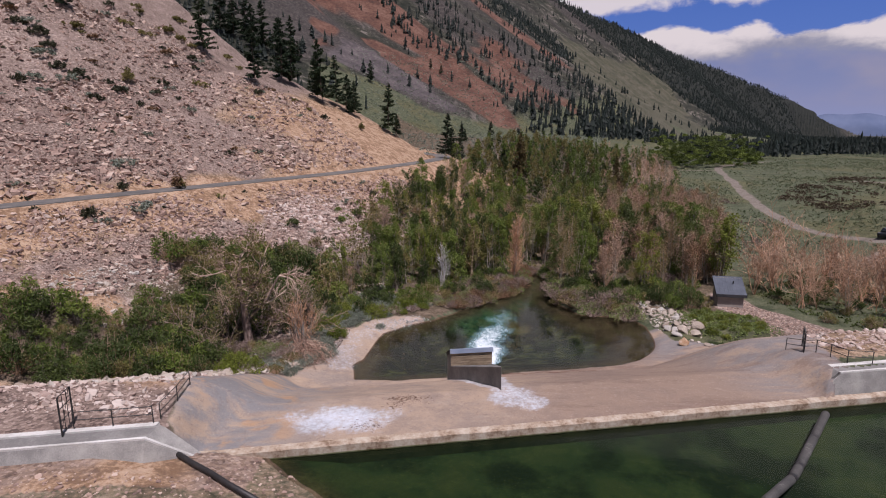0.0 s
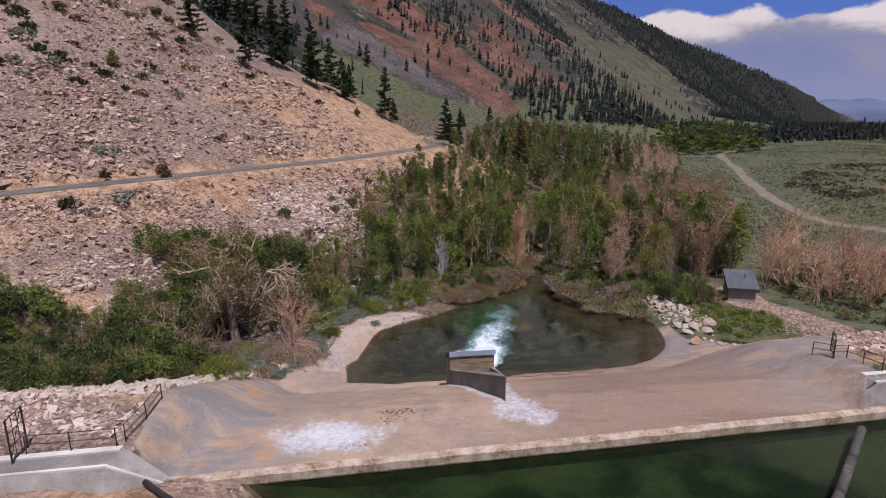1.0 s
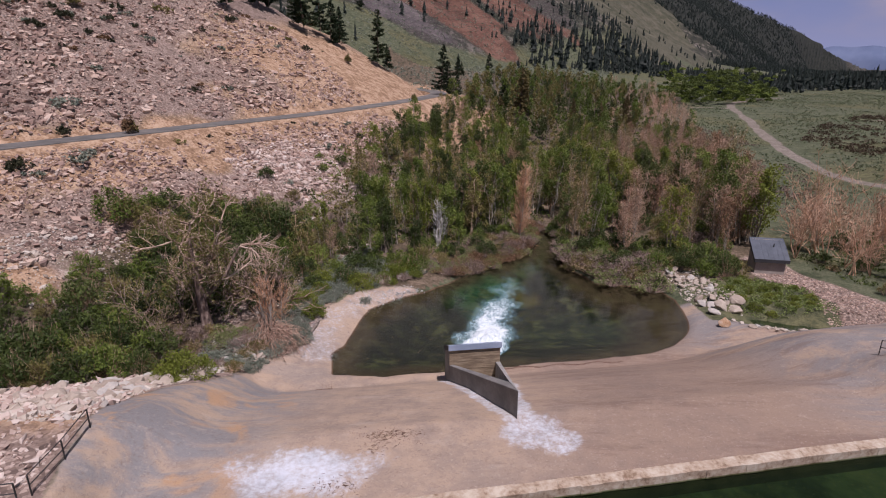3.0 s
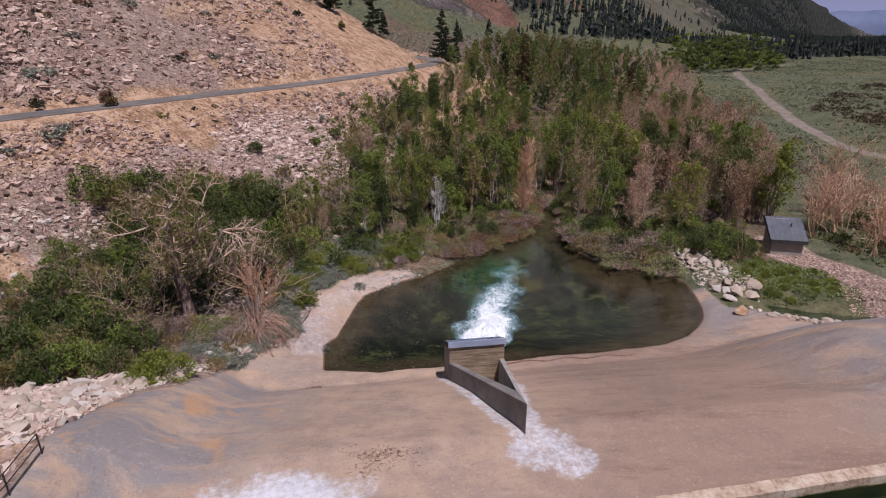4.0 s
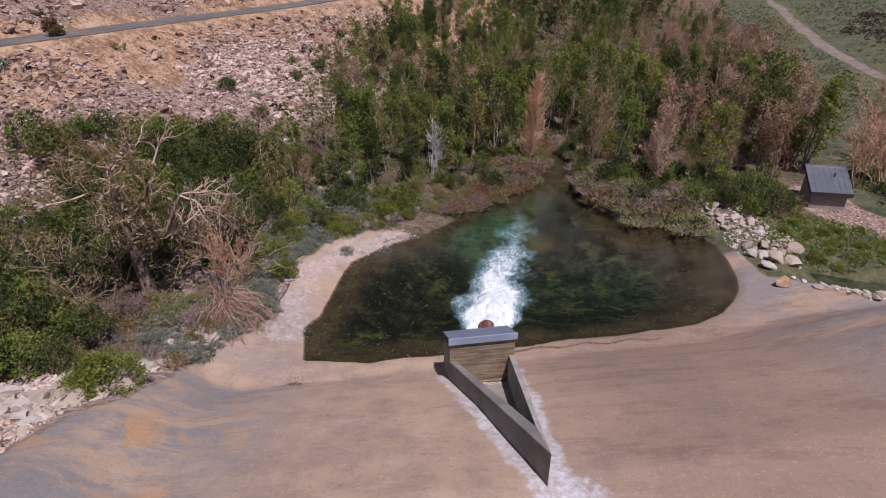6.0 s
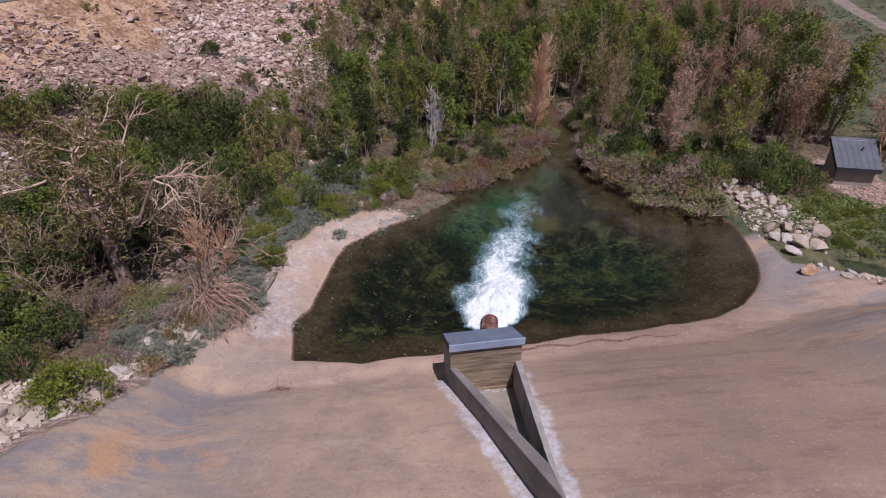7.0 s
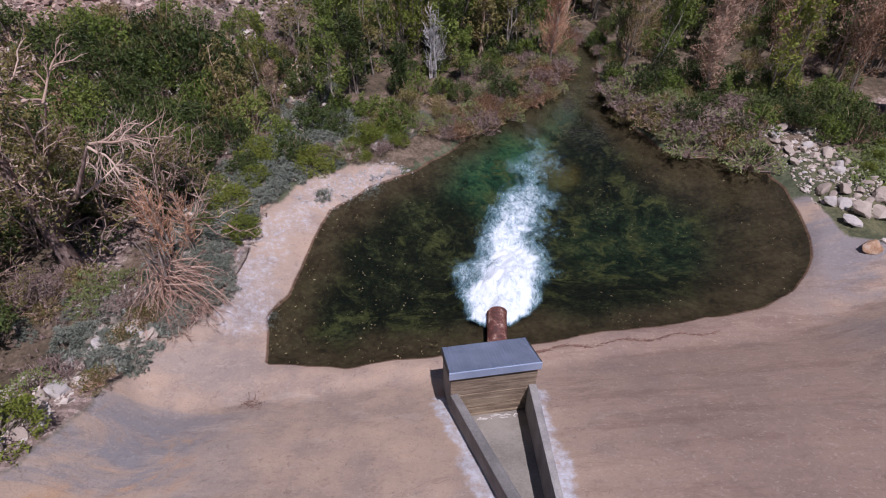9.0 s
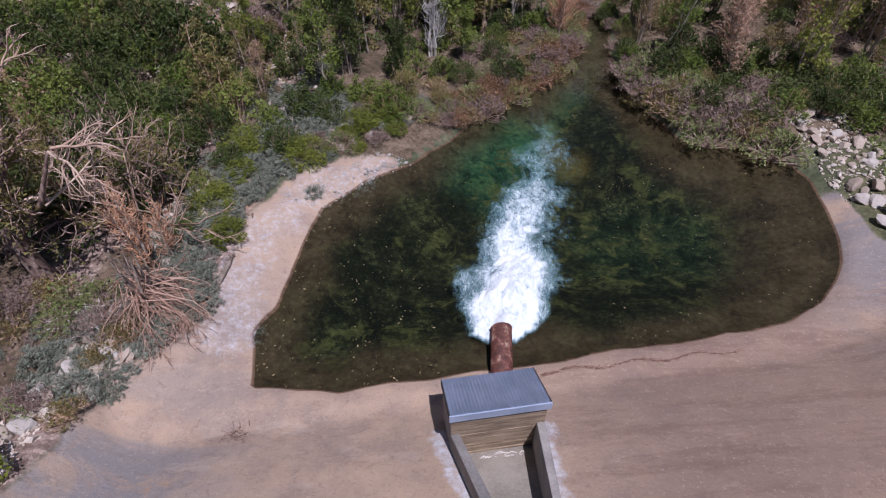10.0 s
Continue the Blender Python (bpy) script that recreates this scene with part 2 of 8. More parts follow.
def smooth_line(pts, step):
    """Points every step metres along a Catmull-Rom line."""
    out = []
    for i in range(len(pts) - 1):
        p0, p1, p2, p3 = pts[max(i - 1, 0)], pts[i], pts[i + 1], pts[min(i + 2, len(pts) - 1)]
        n = max(2, int(np.linalg.norm(p2 - p1) / step))
        for k in range(n):
            t = k / n
            out.append(0.5 * (2 * p1 + (p2 - p0) * t + (2 * p0 - 5 * p1 + 4 * p2 - p3) * t * t + (3 * p1 - p0 - 3 * p2 + p3) * t ** 3))
    out.append(pts[-1])
    return np.array(out)


ROAD_LINE = smooth_line(ROAD, 2.0)


def line_distance(x, y, line):
    """Distance to a line in plan, positive to its left, and the share of its length at the foot."""
    x, y = np.asarray(x, float), np.asarray(y, float)
    best, side, along = np.full(x.shape, 1e9), np.zeros(x.shape), np.zeros(x.shape)
    for i in range(len(line) - 1):
        (ax, ay), (bx, by) = line[i], line[i + 1]
        dx, dy = bx - ax, by - ay
        ll = dx * dx + dy * dy
        t = np.clip(((x - ax) * dx + (y - ay) * dy) / ll, 0, 1)
        d = np.hypot(x - ax - t * dx, y - ay - t * dy)
        near = d < best
        best = np.where(near, d, best)
        side = np.where(near, np.sign(dx * (y - ay) - dy * (x - ax)), side)
        along = np.where(near, i + t, along)
    return best * side, along / (len(line) - 1)


# the outlines of the pool and of the stream that leaves it
POOL = np.array([(-9.2, 54.9), (-4.6, 54.6), (0.3, 55.2), (5.0, 55.8), (8.2, 56.5), (15.2, 57.2), (19.6, 58.1), (23.2, 59.6), (25.6, 63.0), (27.2, 67.2), (27.6, 70.9), (26.5, 73.6), (23.0, 75.0), (19.6, 76.2), (18.2, 80.0), (17.3, 84.5), (17.6, 90), (19.0, 100), (16.6, 100), (13.6, 89.7), (11.1, 85.6), (8.5, 83.3), (5.4, 80.7), (2.4, 77.2), (-1.1, 73.7), (-4.7, 71.5), (-7.2, 68.8), (-8.2, 65.6), (-8.7, 62.2), (-9.0, 60.3), (-9.9, 58.4)], float)
SIDE_CREEK = smooth_line(np.array([(33.2, 64.6), (36, 63.4), (40, 62.4), (46, 61.2), (56, 59.2), (72, 57.5)], float), 1.5)
DIRT_ROAD = smooth_line(np.array([(124, 70), (104, 90), (91, 110), (86.5, 126), (88, 139), (91.5, 155), (96.5, 172), (104, 195), (115, 224), (130.5, 266), (150, 300), (190, 330)], float), 5.0)
SIDE_TRACK = smooth_line(np.array([(130, 265), (121, 268), (112.5, 270.4), (98, 277), (80, 290)], float), 5.0)
FAR_TRACK = smooth_line(np.array([(150, 214), (175, 200), (215, 186)], float), 5.0)


def pool_distance(x, y):
    """Positive inside the pool."""
    return loop_distance(x, y, POOL)


def loop_distance(x, y, corners):
    x, y = np.asarray(x, float), np.asarray(y, float)
    loop = np.vstack([corners, corners[:1]])
    d, _ = line_distance(x, y, loop)
    inside = np.zeros(x.shape, bool)
    for (ax, ay), (bx, by) in zip(loop[:-1], loop[1:]):
        cross = ((ay > y) != (by > y)) & (x < (bx - ax) * (y - ay) / (by - ay + 1e-12) + ax)
        inside ^= cross
    return np.where(inside, np.abs(d), -np.abs(d))


# the mortar-faced part of the dam and the trodden shore of the pool
MORTAR = np.array([(-17.2, 30.0), (-17.4, 36.7), (-18.2, 42.0), (-18.4, 45.5), (-16.9, 47.6), (-16.7, 50.0), (-16.3, 52.2), (-15.5, 55.0), (-14.1, 56.8), (-12.3, 58.4), (-11.9, 63.0), (-11.6, 67.0), (-9.0, 71.0), (-5.2, 73.6), (-2.8, 74.2), (-1.0, 73.2), (-6.0, 68.0), (-6.0, 60.0), (10.0, 62.0), (24.0, 68.0), (28.2, 69.0), (28.6, 64.6), (33.0, 62.2), (38.0, 58.5), (37.0, 51.0), (31.5, 44.5), (30.2, 40.5), (30.2, 35.5)], float)
SKEW = 0.155          # the dam's axis turns by about nine degrees
CREST_Y, CREST_Z, TOP_Z, WATER_Z = 32.75, 6.5, 8.75, 6.1
RIGHT_Z = 8.1
VX, VY = 0.588, 0.809  # the valley's direction
RIDGE = dict(s=[-2500, 0, 700, 959, 1150, 1300, 1450, 1700, 1900, 2050, 2300, 2515, 2900, 3200, 4500], far=[900, 820, 660, 600, 541, 496, 450, 403, 366, 337, 290, 250, 143, 53, 0], top=[480, 440, 348, 302, 279, 256, 229, 200, 189, 174, 147, 129, 66, 4, -40])


def plain(x, y):
    """The valley floor and, far off, the plain that it opens to."""
    s, d = x * VX + y * VY, -x * VY + y * VX
    z = 1.0 + 4.6 * sstep(62, 95, x - 0.38 * (y - 80)) + 4.5 * sstep(90, 260, y) * sstep(95, 60, x - 0.38 * (y - 80))
    z = z - 46 * sstep(500, 3200, s)
    z = z + np.clip(d - 70, 0, 140) * 0.13 * sstep(130, 210, y)
    return z


def ground(x, y):
    x, y = np.asarray(x, float), np.asarray(y, float)
    s, d = x * VX + y * VY, -x * VY + y * VX
    z = plain(x, y) + fbm(x, y, 14, 3, 3) * 0.35 * sstep(60, 85, y)
    # the big mountain: a flank between its foot and its ridge
    far, top = np.interp(s, RIDGE["s"], RIDGE["far"]), np.interp(s, RIDGE["s"], RIDGE["top"])
    foot = np.minimum(175 + 25 * np.sin(s / 130.0), far - 12)
    u = (d - foot) / (far - foot)
    up = np.clip(u, 0, 1) ** 1.05
    flank = z + (top - z) * up - np.clip(u - 1, 0, 5) * (far - foot) * 0.5
    rough = sstep(0.0, 0.25, u) * np.clip(1.3 - up, 0.25, 1)
    flank = flank + rough * (fbm(s, d * 0.35, 120, 5, 11) * 16 + fbm(s * 1.6, d * 0.22, 45, 3, 15) * 7 + (0.5 - np.abs(fbm(s, d * 0.6, 60, 4, 16))) * 9 * sstep(0.2, 0.5, u) - 4)
    z = np.where((d > foot) & (y > 0), np.maximum(z, flank), z)
    # the near hill with the road cut into it
    rd = line_distance(x, y, ROAD_LINE)[0]
    rise = np.where(rd > 0, np.clip(rd - 3.4, 0, None) * 0.525, np.clip(rd + 3.2, None, 0) * 0.66)
    rise = rise + np.where(rd > 3.4, np.minimum((rd - 3.4) * 0.25, 0.6), 0)
    rise = np.where(rd > 150, rise - (rd - 150) * 0.25, rise)
    hill = ROAD_Z + rise + fbm(x, y, 24, 4, 21) * 1.6 * sstep(4, 26, np.abs(rd)) + fbm(x, y, 3.0, 2, 5) * 0.22 * sstep(3.3, 7, np.abs(rd))
    hill = hill + np.clip(-x - 58.0, 0, None) * 0.42 * sstep(100, 170, y)
    beyond = (x + 2.0) * 0.51 + (y - 183.0) * 0.86
    hill = np.where(rd > 3.4, hill - np.clip(beyond, 0, None) * 0.62 * sstep(0, 12, beyond), hill)
    hill = np.where((beyond > 30) & (rd > 3.4), np.minimum(hill, hill - (beyond - 30) * 0.2), hill)
    z = smax(hill, z, 1.2)
    # the dam
    yd = y - SKEW * x
    face = y - (SKEW - 0.03 * sstep(33, 44, yd)) * x
    body = np.interp(face, [CREST_Y, 38.6, 44.0, 46.0, 50.3, 54.0, 57.0, 60.0], [CREST_Z, 6.6, 4.75, 4.05, 2.1, 0.05, -1.2, -2.0])
    spread = sstep(33.0, 46.0, yd)
    left = sstep(-14.8 + 5.5 * spread, -17.0 - 2.0 * spread, x)
    right = sstep(27.4 - 8.0 * spread, 29.6 + 1.0 * spread, x)
    # its left shoulder runs out into a bank of stones that falls gently towards the willows
    bank_z = np.maximum(6.1 - 0.42 * (yd - 45.6), 0.9)
    low_left = np.maximum(bank_z - body, 0) * sstep(-12.5, -17.5, x) * sstep(66, 58, yd)
    turn = sstep(38, 44, yd)
    lift_left = (TOP_Z - CREST_Z) * left * (1 - turn) + low_left * turn
    lift = np.maximum(lift_left, (RIGHT_Z - CREST_Z + 0.9 * sstep(40, 45, yd)) * right * sstep(60, 47, yd))
    dam = body + lift
    edge = CREST_Y + 0.06 + 1.35 * sstep(28.7, 29.5, x)
    dam = np.where(yd < edge, np.nan, dam)
    on_dam = (yd >= edge) & (yd < 60)
    side_base = np.interp(x, [-19.0, -15.5, -9.5, -5.0, 20.0, 24.0, 30.5], [2.2, 1.05, -0.1, -3.0, -3.0, -0.1, 1.0])
    behind = np.where(rd > -14, z, np.minimum(z, side_base))
    z = np.where(on_dam & (x > -75), np.maximum(np.nan_to_num(dam, nan=-99.0), behind), z)
    # the bed of the reservoir, and the bank at its left end
    bank = WATER_Z + (-10.4 + (30.0 - y) * 1.05 - x) * 0.16
    bank = np.clip(bank + fbm(x, y, 3.2, 3, 12) * 0.16, 5.2, 8.0)
    bed = np.where(y > -90, bank, np.clip(bank, 5.2, 8.0))
    far_side = sstep(70, 130, x) * 4.5 + sstep(-60, -130, y) * 5.5
    bed = bed + far_side
    z = np.where(yd < edge, np.where(rd > -16, np.maximum(z, bed), bed), z)
    # the pool's hollow
    pd = pool_distance(x, y)
    near = (y > 53) & (y < 112) & (x > -30) & (x < 50)
    away = np.clip(-pd, 0, None)
    shore = (0.62 - 0.40 * sstep(56, 62, yd)) * away + 0.03 + np.clip(away - 8, 0, None) * 2.0
    pd = pd + fbm(x, y, 2.6, 2, 9) * 0.34 * near
    hollow = np.where(pd > 0, 0.14 - 0.6 * np.clip(pd, 0, 0.8) - 1.9 * sstep(0.5, 9, pd), np.minimum(np.maximum(z, 0.14 + 0.4 * np.clip(away, 0, 0.5)), shore + 0.11 + 0.2 * np.clip(away, 0, 0.6)))
    z = np.where(near, z + (hollow - z) * np.where(pd > 0, 1.0, sstep(51.0, 54.5, yd)), z)
    cd, _ = line_distance(x, y, SIDE_CREEK)
    ac = np.abs(cd)
    z = np.where((ac < 9) & (x > 24) & (x < 80) & (y < 74) & (pd < 0), np.minimum(z, 0.1 + np.clip(ac - 1.1, -0.5, 9) * 0.3 + np.clip(ac - 2.6, 0, 9) * 0.9), z)
    z = z - 0.62 * sstep(7.5, 3.0, np.hypot(x - 41.5, y - 77.5))
    # the sunken channel of the outlet
    inner = loop_distance(x, y, np.array([(1.05, 51.2), (4.36, 40.0), (4.85, 51.6)]))
    z = np.where(inner > 0, np.minimum(z, np.interp(y, [40, 50.5], [5.6, 1.2])), z)
    # unevenness of the face of the dam
    z = z + np.where(on_dam, fbm(x, y, 5, 3, 8) * 0.10 * np.clip(np.abs(pd) / 3, 0, 1), 0)
    return z


def height(x, y):
    return float(ground(np.array([x]), np.array([y]))[0])


def bed_kinds(x, y, pd):
    """Green weed, orange weed and pale silt on the pool's bed."""
    n = fbm(x, y, 5, 4, 71)
    green = sstep(1.15, 0.3, np.hypot((x - 4.5) / 6.5, (y - 76.0) / 6.5) + n * 0.5) + 0.14 * sstep(1.0, 0.3, np.hypot((x - 16) / 10, (y - 67) / 7) + n * 0.9)
    orange = 0.8 * sstep(1.1, 0.3, np.hypot((x - 11.4) / 2.4, (y - 75.8) / 2.2) + n * 1.5)
    silt = sstep(4.0, 0.3, (pd + n * 2.2) / (1.0 + 1.6 * sstep(14, 24, x)))
    channel, _ = line_distance(x, y, np.array([(5, 77), (10, 82.5), (14, 87), (17, 96)], float))
    green = green + 0.9 * sstep(3.2, 0.8, np.abs(channel) + n) * (y > 74)
    return np.clip(green, 0, 1), np.clip(orange, 0, 1), np.where(pd > -2, np.clip(silt, 0, 1), 0)


# patches of the mountain's flank, in plan: ridge forest, grassy fan, red and mauve scree, the belt of tall conifers, the sage apron
FOREST = [(245, 1247), (378, 1232), (457, 1183), (511, 1118), (412, 823), (700, 900), (1840, 2607), (1577, 2500), (1112, 2104), (632, 1652), (341, 1403)]
FAN = [(181, 956), (310, 1090), (457, 1167), (402, 811), (186, 496), (172, 567), (134, 624)]
RED_TONGUE = [(-56, 459), (-24, 463), (13, 476), (46, 446), (58, 397), (40, 386), (11, 410), (-28, 422)]
RED_CLIFF = [(30, 548), (73, 587), (87, 489), (75, 440), (46, 449)]
MAUVE = [(-68, 430), (-28, 416), (18, 386), (6, 369), (-26, 378), (-61, 382)]
ORANGE = [(-93, 445), (-74, 443), (-69, 407), (-77, 393)]
BELT = [(62, 427), (110, 506), (163, 555), (206, 550), (165, 450), (65, 405)]
APRON = [(-73, 370), (-46, 370), (-4, 365), (47, 386), (180, 480), (120, 330), (36, 292), (9, 260), (-23, 280), (-55, 300)]


def patch(x, y, corners, soft, size, seed, wild=2.2):
    """How much a point lies in a plan patch with a ragged edge."""
    return sstep(-soft, soft, loop_distance(x, y, np.array(corners, float)) + fbm(x, y, size, 4, seed) * soft * wild)


def zones(x, y, z):
    """How much of each ground there is: talus, ochre soil, sage and grass; dam mortar, white crust, pool bed; red scree, dirt road, leaf litter."""
    s, d = x * VX + y * VY, -x * VY + y * VX
    yd = y - SKEW * x
    rd, _ = line_distance(x, y, ROAD_LINE)
    pd = pool_distance(x, y)
    n1, n2 = fbm(x, y, 30, 4, 31), fbm(x, y, 8, 4, 32)
    hillside = sstep(-26, -17, rd + n2 * 4) * (np.hypot(x, y) < 320)
    ochre = hillside * sstep(11, 3, np.abs(rd + 3.0) + n2 * 7 - 1) * 0.9 + hillside * sstep(0.05, 0.5, n1) * 0.6 + hillside * sstep(122, 150, y + n1 * 28) * 0.8 * sstep(52, 22, rd + n2 * 14)
    ochre = np.clip(ochre , 0, 1)
    talus = hillside * (1 - 0.85 * ochre)
    mortar = sstep(-0.5, 0.4, loop_distance(x, y, MORTAR) + n2 * 1.1 + fbm(x, y, 1.6, 3, 44) * 0.5) * (yd > CREST_Y - 0.4)
    rubble = (yd > 28) & (y < 92) & (x < -11) & (rd < -14)
    talus = np.maximum(talus, rubble * (1 - mortar) * 0.9)
    ochre = np.maximum(ochre, rubble * (1 - mortar) * (0.25 + 0.6 * sstep(-0.2, 0.4, n2)))
    white = np.zeros_like(x)
    for cx, cy, rx, ry in ((-6.7, 34.7, 5.0, 2.0), (5.2, 37.8, 2.0, 1.7), (6.6, 36.7, 1.5, 1.1)):
        q = np.hypot((x - cx) / rx, (y - cy - 0.12 * (x - cx)) / ry) + fbm(x, y, 2.2, 4, 41) * 0.55
        white = np.maximum(white, sstep(1.4, 0.3, q) * (0.88 if cx < 0 else 0.72))
    for ax, ay, bx, by, w in ((0.6, 51.2, 4.1, 38.8, 0.75), (5.0, 51.6, 4.9, 39.2, 0.95)):
        ld = line_distance(x, y, np.array([(ax, ay), (bx, by)]))[0]
        white = np.maximum(white, sstep(1.2, 0.3, np.abs(ld) / w + fbm(x, y, 1.3, 4, 42) * 0.55) * (y < 52.2) * 0.72)
    strand, _ = line_distance(x, y, np.array([(-10.8, 58.5), (-10.6, 65.5), (-7.6, 70.6), (-3.6, 73.4)]))
    white = np.maximum(white, 0.48 * sstep(2.6, 0.6, np.abs(strand) + fbm(x, y, 2.0, 3, 46)))
    bed = np.clip((pd + fbm(x, y, 2.6, 2, 9) * 0.34 + 0.4) / 1.0, 0, 1) + ((yd < CREST_Y - 0.1) & (z < WATER_Z + 0.08))
    red = np.maximum(patch(x, y, RED_TONGUE, 6, 30, 53), 0.8 * patch(x, y, RED_CLIFF, 12, 24, 54))
    red = np.maximum(red, 0.9 * sstep(0.10, 0.32, fbm(s * 0.7, d * 0.25, 46, 4, 51)) * patch(x, y, [(-140, 520), (-60, 440), (80, 440), (160, 700), (60, 760), (-80, 640)], 20, 60, 55))
    red = np.maximum(red, 0.8 * patch(x, y, ORANGE, 6, 20, 60))
    mauve = patch(x, y, MAUVE, 7, 26, 56) * (1 - red)
    grass_fan = patch(x, y, FAN, 18, 60, 57)
    pineland = patch(x, y, FOREST, 26, 80, 58, 2.6)
    apron = patch(x, y, APRON, 9, 30, 59)
    flank = sstep(185, 215, d + n1 * 16) * (np.hypot(x, y) > 240)
    flank = np.maximum(flank, sstep(900, 1300, np.hypot(x, y)) * 0.9)
    flank = flank * (1 - apron)
    scree = flank * sstep(-0.2, 0.5, fbm(s, d * 0.25, 70, 5, 52)) * 0.8 * (1 - grass_fan) * (1 - pineland)
    talus = np.clip(talus, 0, 1) * (1 - flank)
    ochre = ochre * (1 - flank)
    road = np.zeros_like(x)
    for line, w in ((DIRT_ROAD, 1.25), (SIDE_TRACK, 0.8), (FAR_TRACK, 0.9)):
        ld, _ = line_distance(x, y, line)
        road = np.maximum(road, sstep(w + 1.0, w - 0.4, np.abs(ld) + fbm(x, y, 5, 3, 43) * 1.0))
    lot = np.hypot((x - 88) / 13.0, (y - 92) / 15.0) + n2 * 0.3
    road = np.maximum(road, sstep(1.1, 0.8, lot))
    fan = line_distance(x, y, np.array([(42.5, 80.0), (43.5, 73.0), (46.0, 66.5), (44.0, 63.5)]))[0]
    gravel = sstep(3.4, 2.2, np.abs(fan) + n2) * (y > 60)
    talus = np.maximum(talus, gravel)
    bank = (yd < CREST_Y) & (z >= WATER_Z + 0.05) & (x < 30)
    talus = np.maximum(talus, bank * 0.45)
    ochre = np.maximum(ochre, bank * 0.4)
    top = (yd > CREST_Y + 3) & (yd < 48) & (x > 30)
    ochre = np.maximum(ochre, top * 0.55)
    talus = np.maximum(talus, top * 0.5)
    thick = (loop_distance(x, y, np.array([(-47, 51), (-28, 49), (-17.5, 54.5), (-13.5, 58.5), (-12.8, 68), (-9, 75), (-12, 88), (-22, 92), (-32, 86), (-38, 74), (-46, 62)], float)) + n2 * 3 > 0) * (1 - mortar) * sstep(0.45, -0.05, fbm(x, y, 5, 4, 47))
    talus, ochre = talus * (1 - 0.85 * thick), ochre * (1 - 0.85 * thick)
    wood = sstep(-8, 4, -rd - 20) * ((y > 74) & (y < 330) & (x - 0.36 * y < 14) & (x > -22) & (pd < -0.4)) * (1 - mortar)
    green, orange, silt = bed_kinds(x, y, pd)
    silt = np.maximum(silt, (yd < CREST_Y) * (y > -60) * sstep(5.5, 6.12, z + n2 * 0.12))
    weeds = (green, orange, silt)
    sage = np.clip(1 - talus - ochre - mortar - red - road, 0, 1)
    return (talus, ochre, sage), (np.clip(mortar, 0, 1), np.clip(white, 0, 1), np.clip(bed, 0, 1)), (np.clip(red, 0, 1), road, np.maximum(wood, thick) * (1 - gravel)), weeds, (np.clip(scree, 0, 1), flank, gravel), (grass_fan, mauve, pineland)


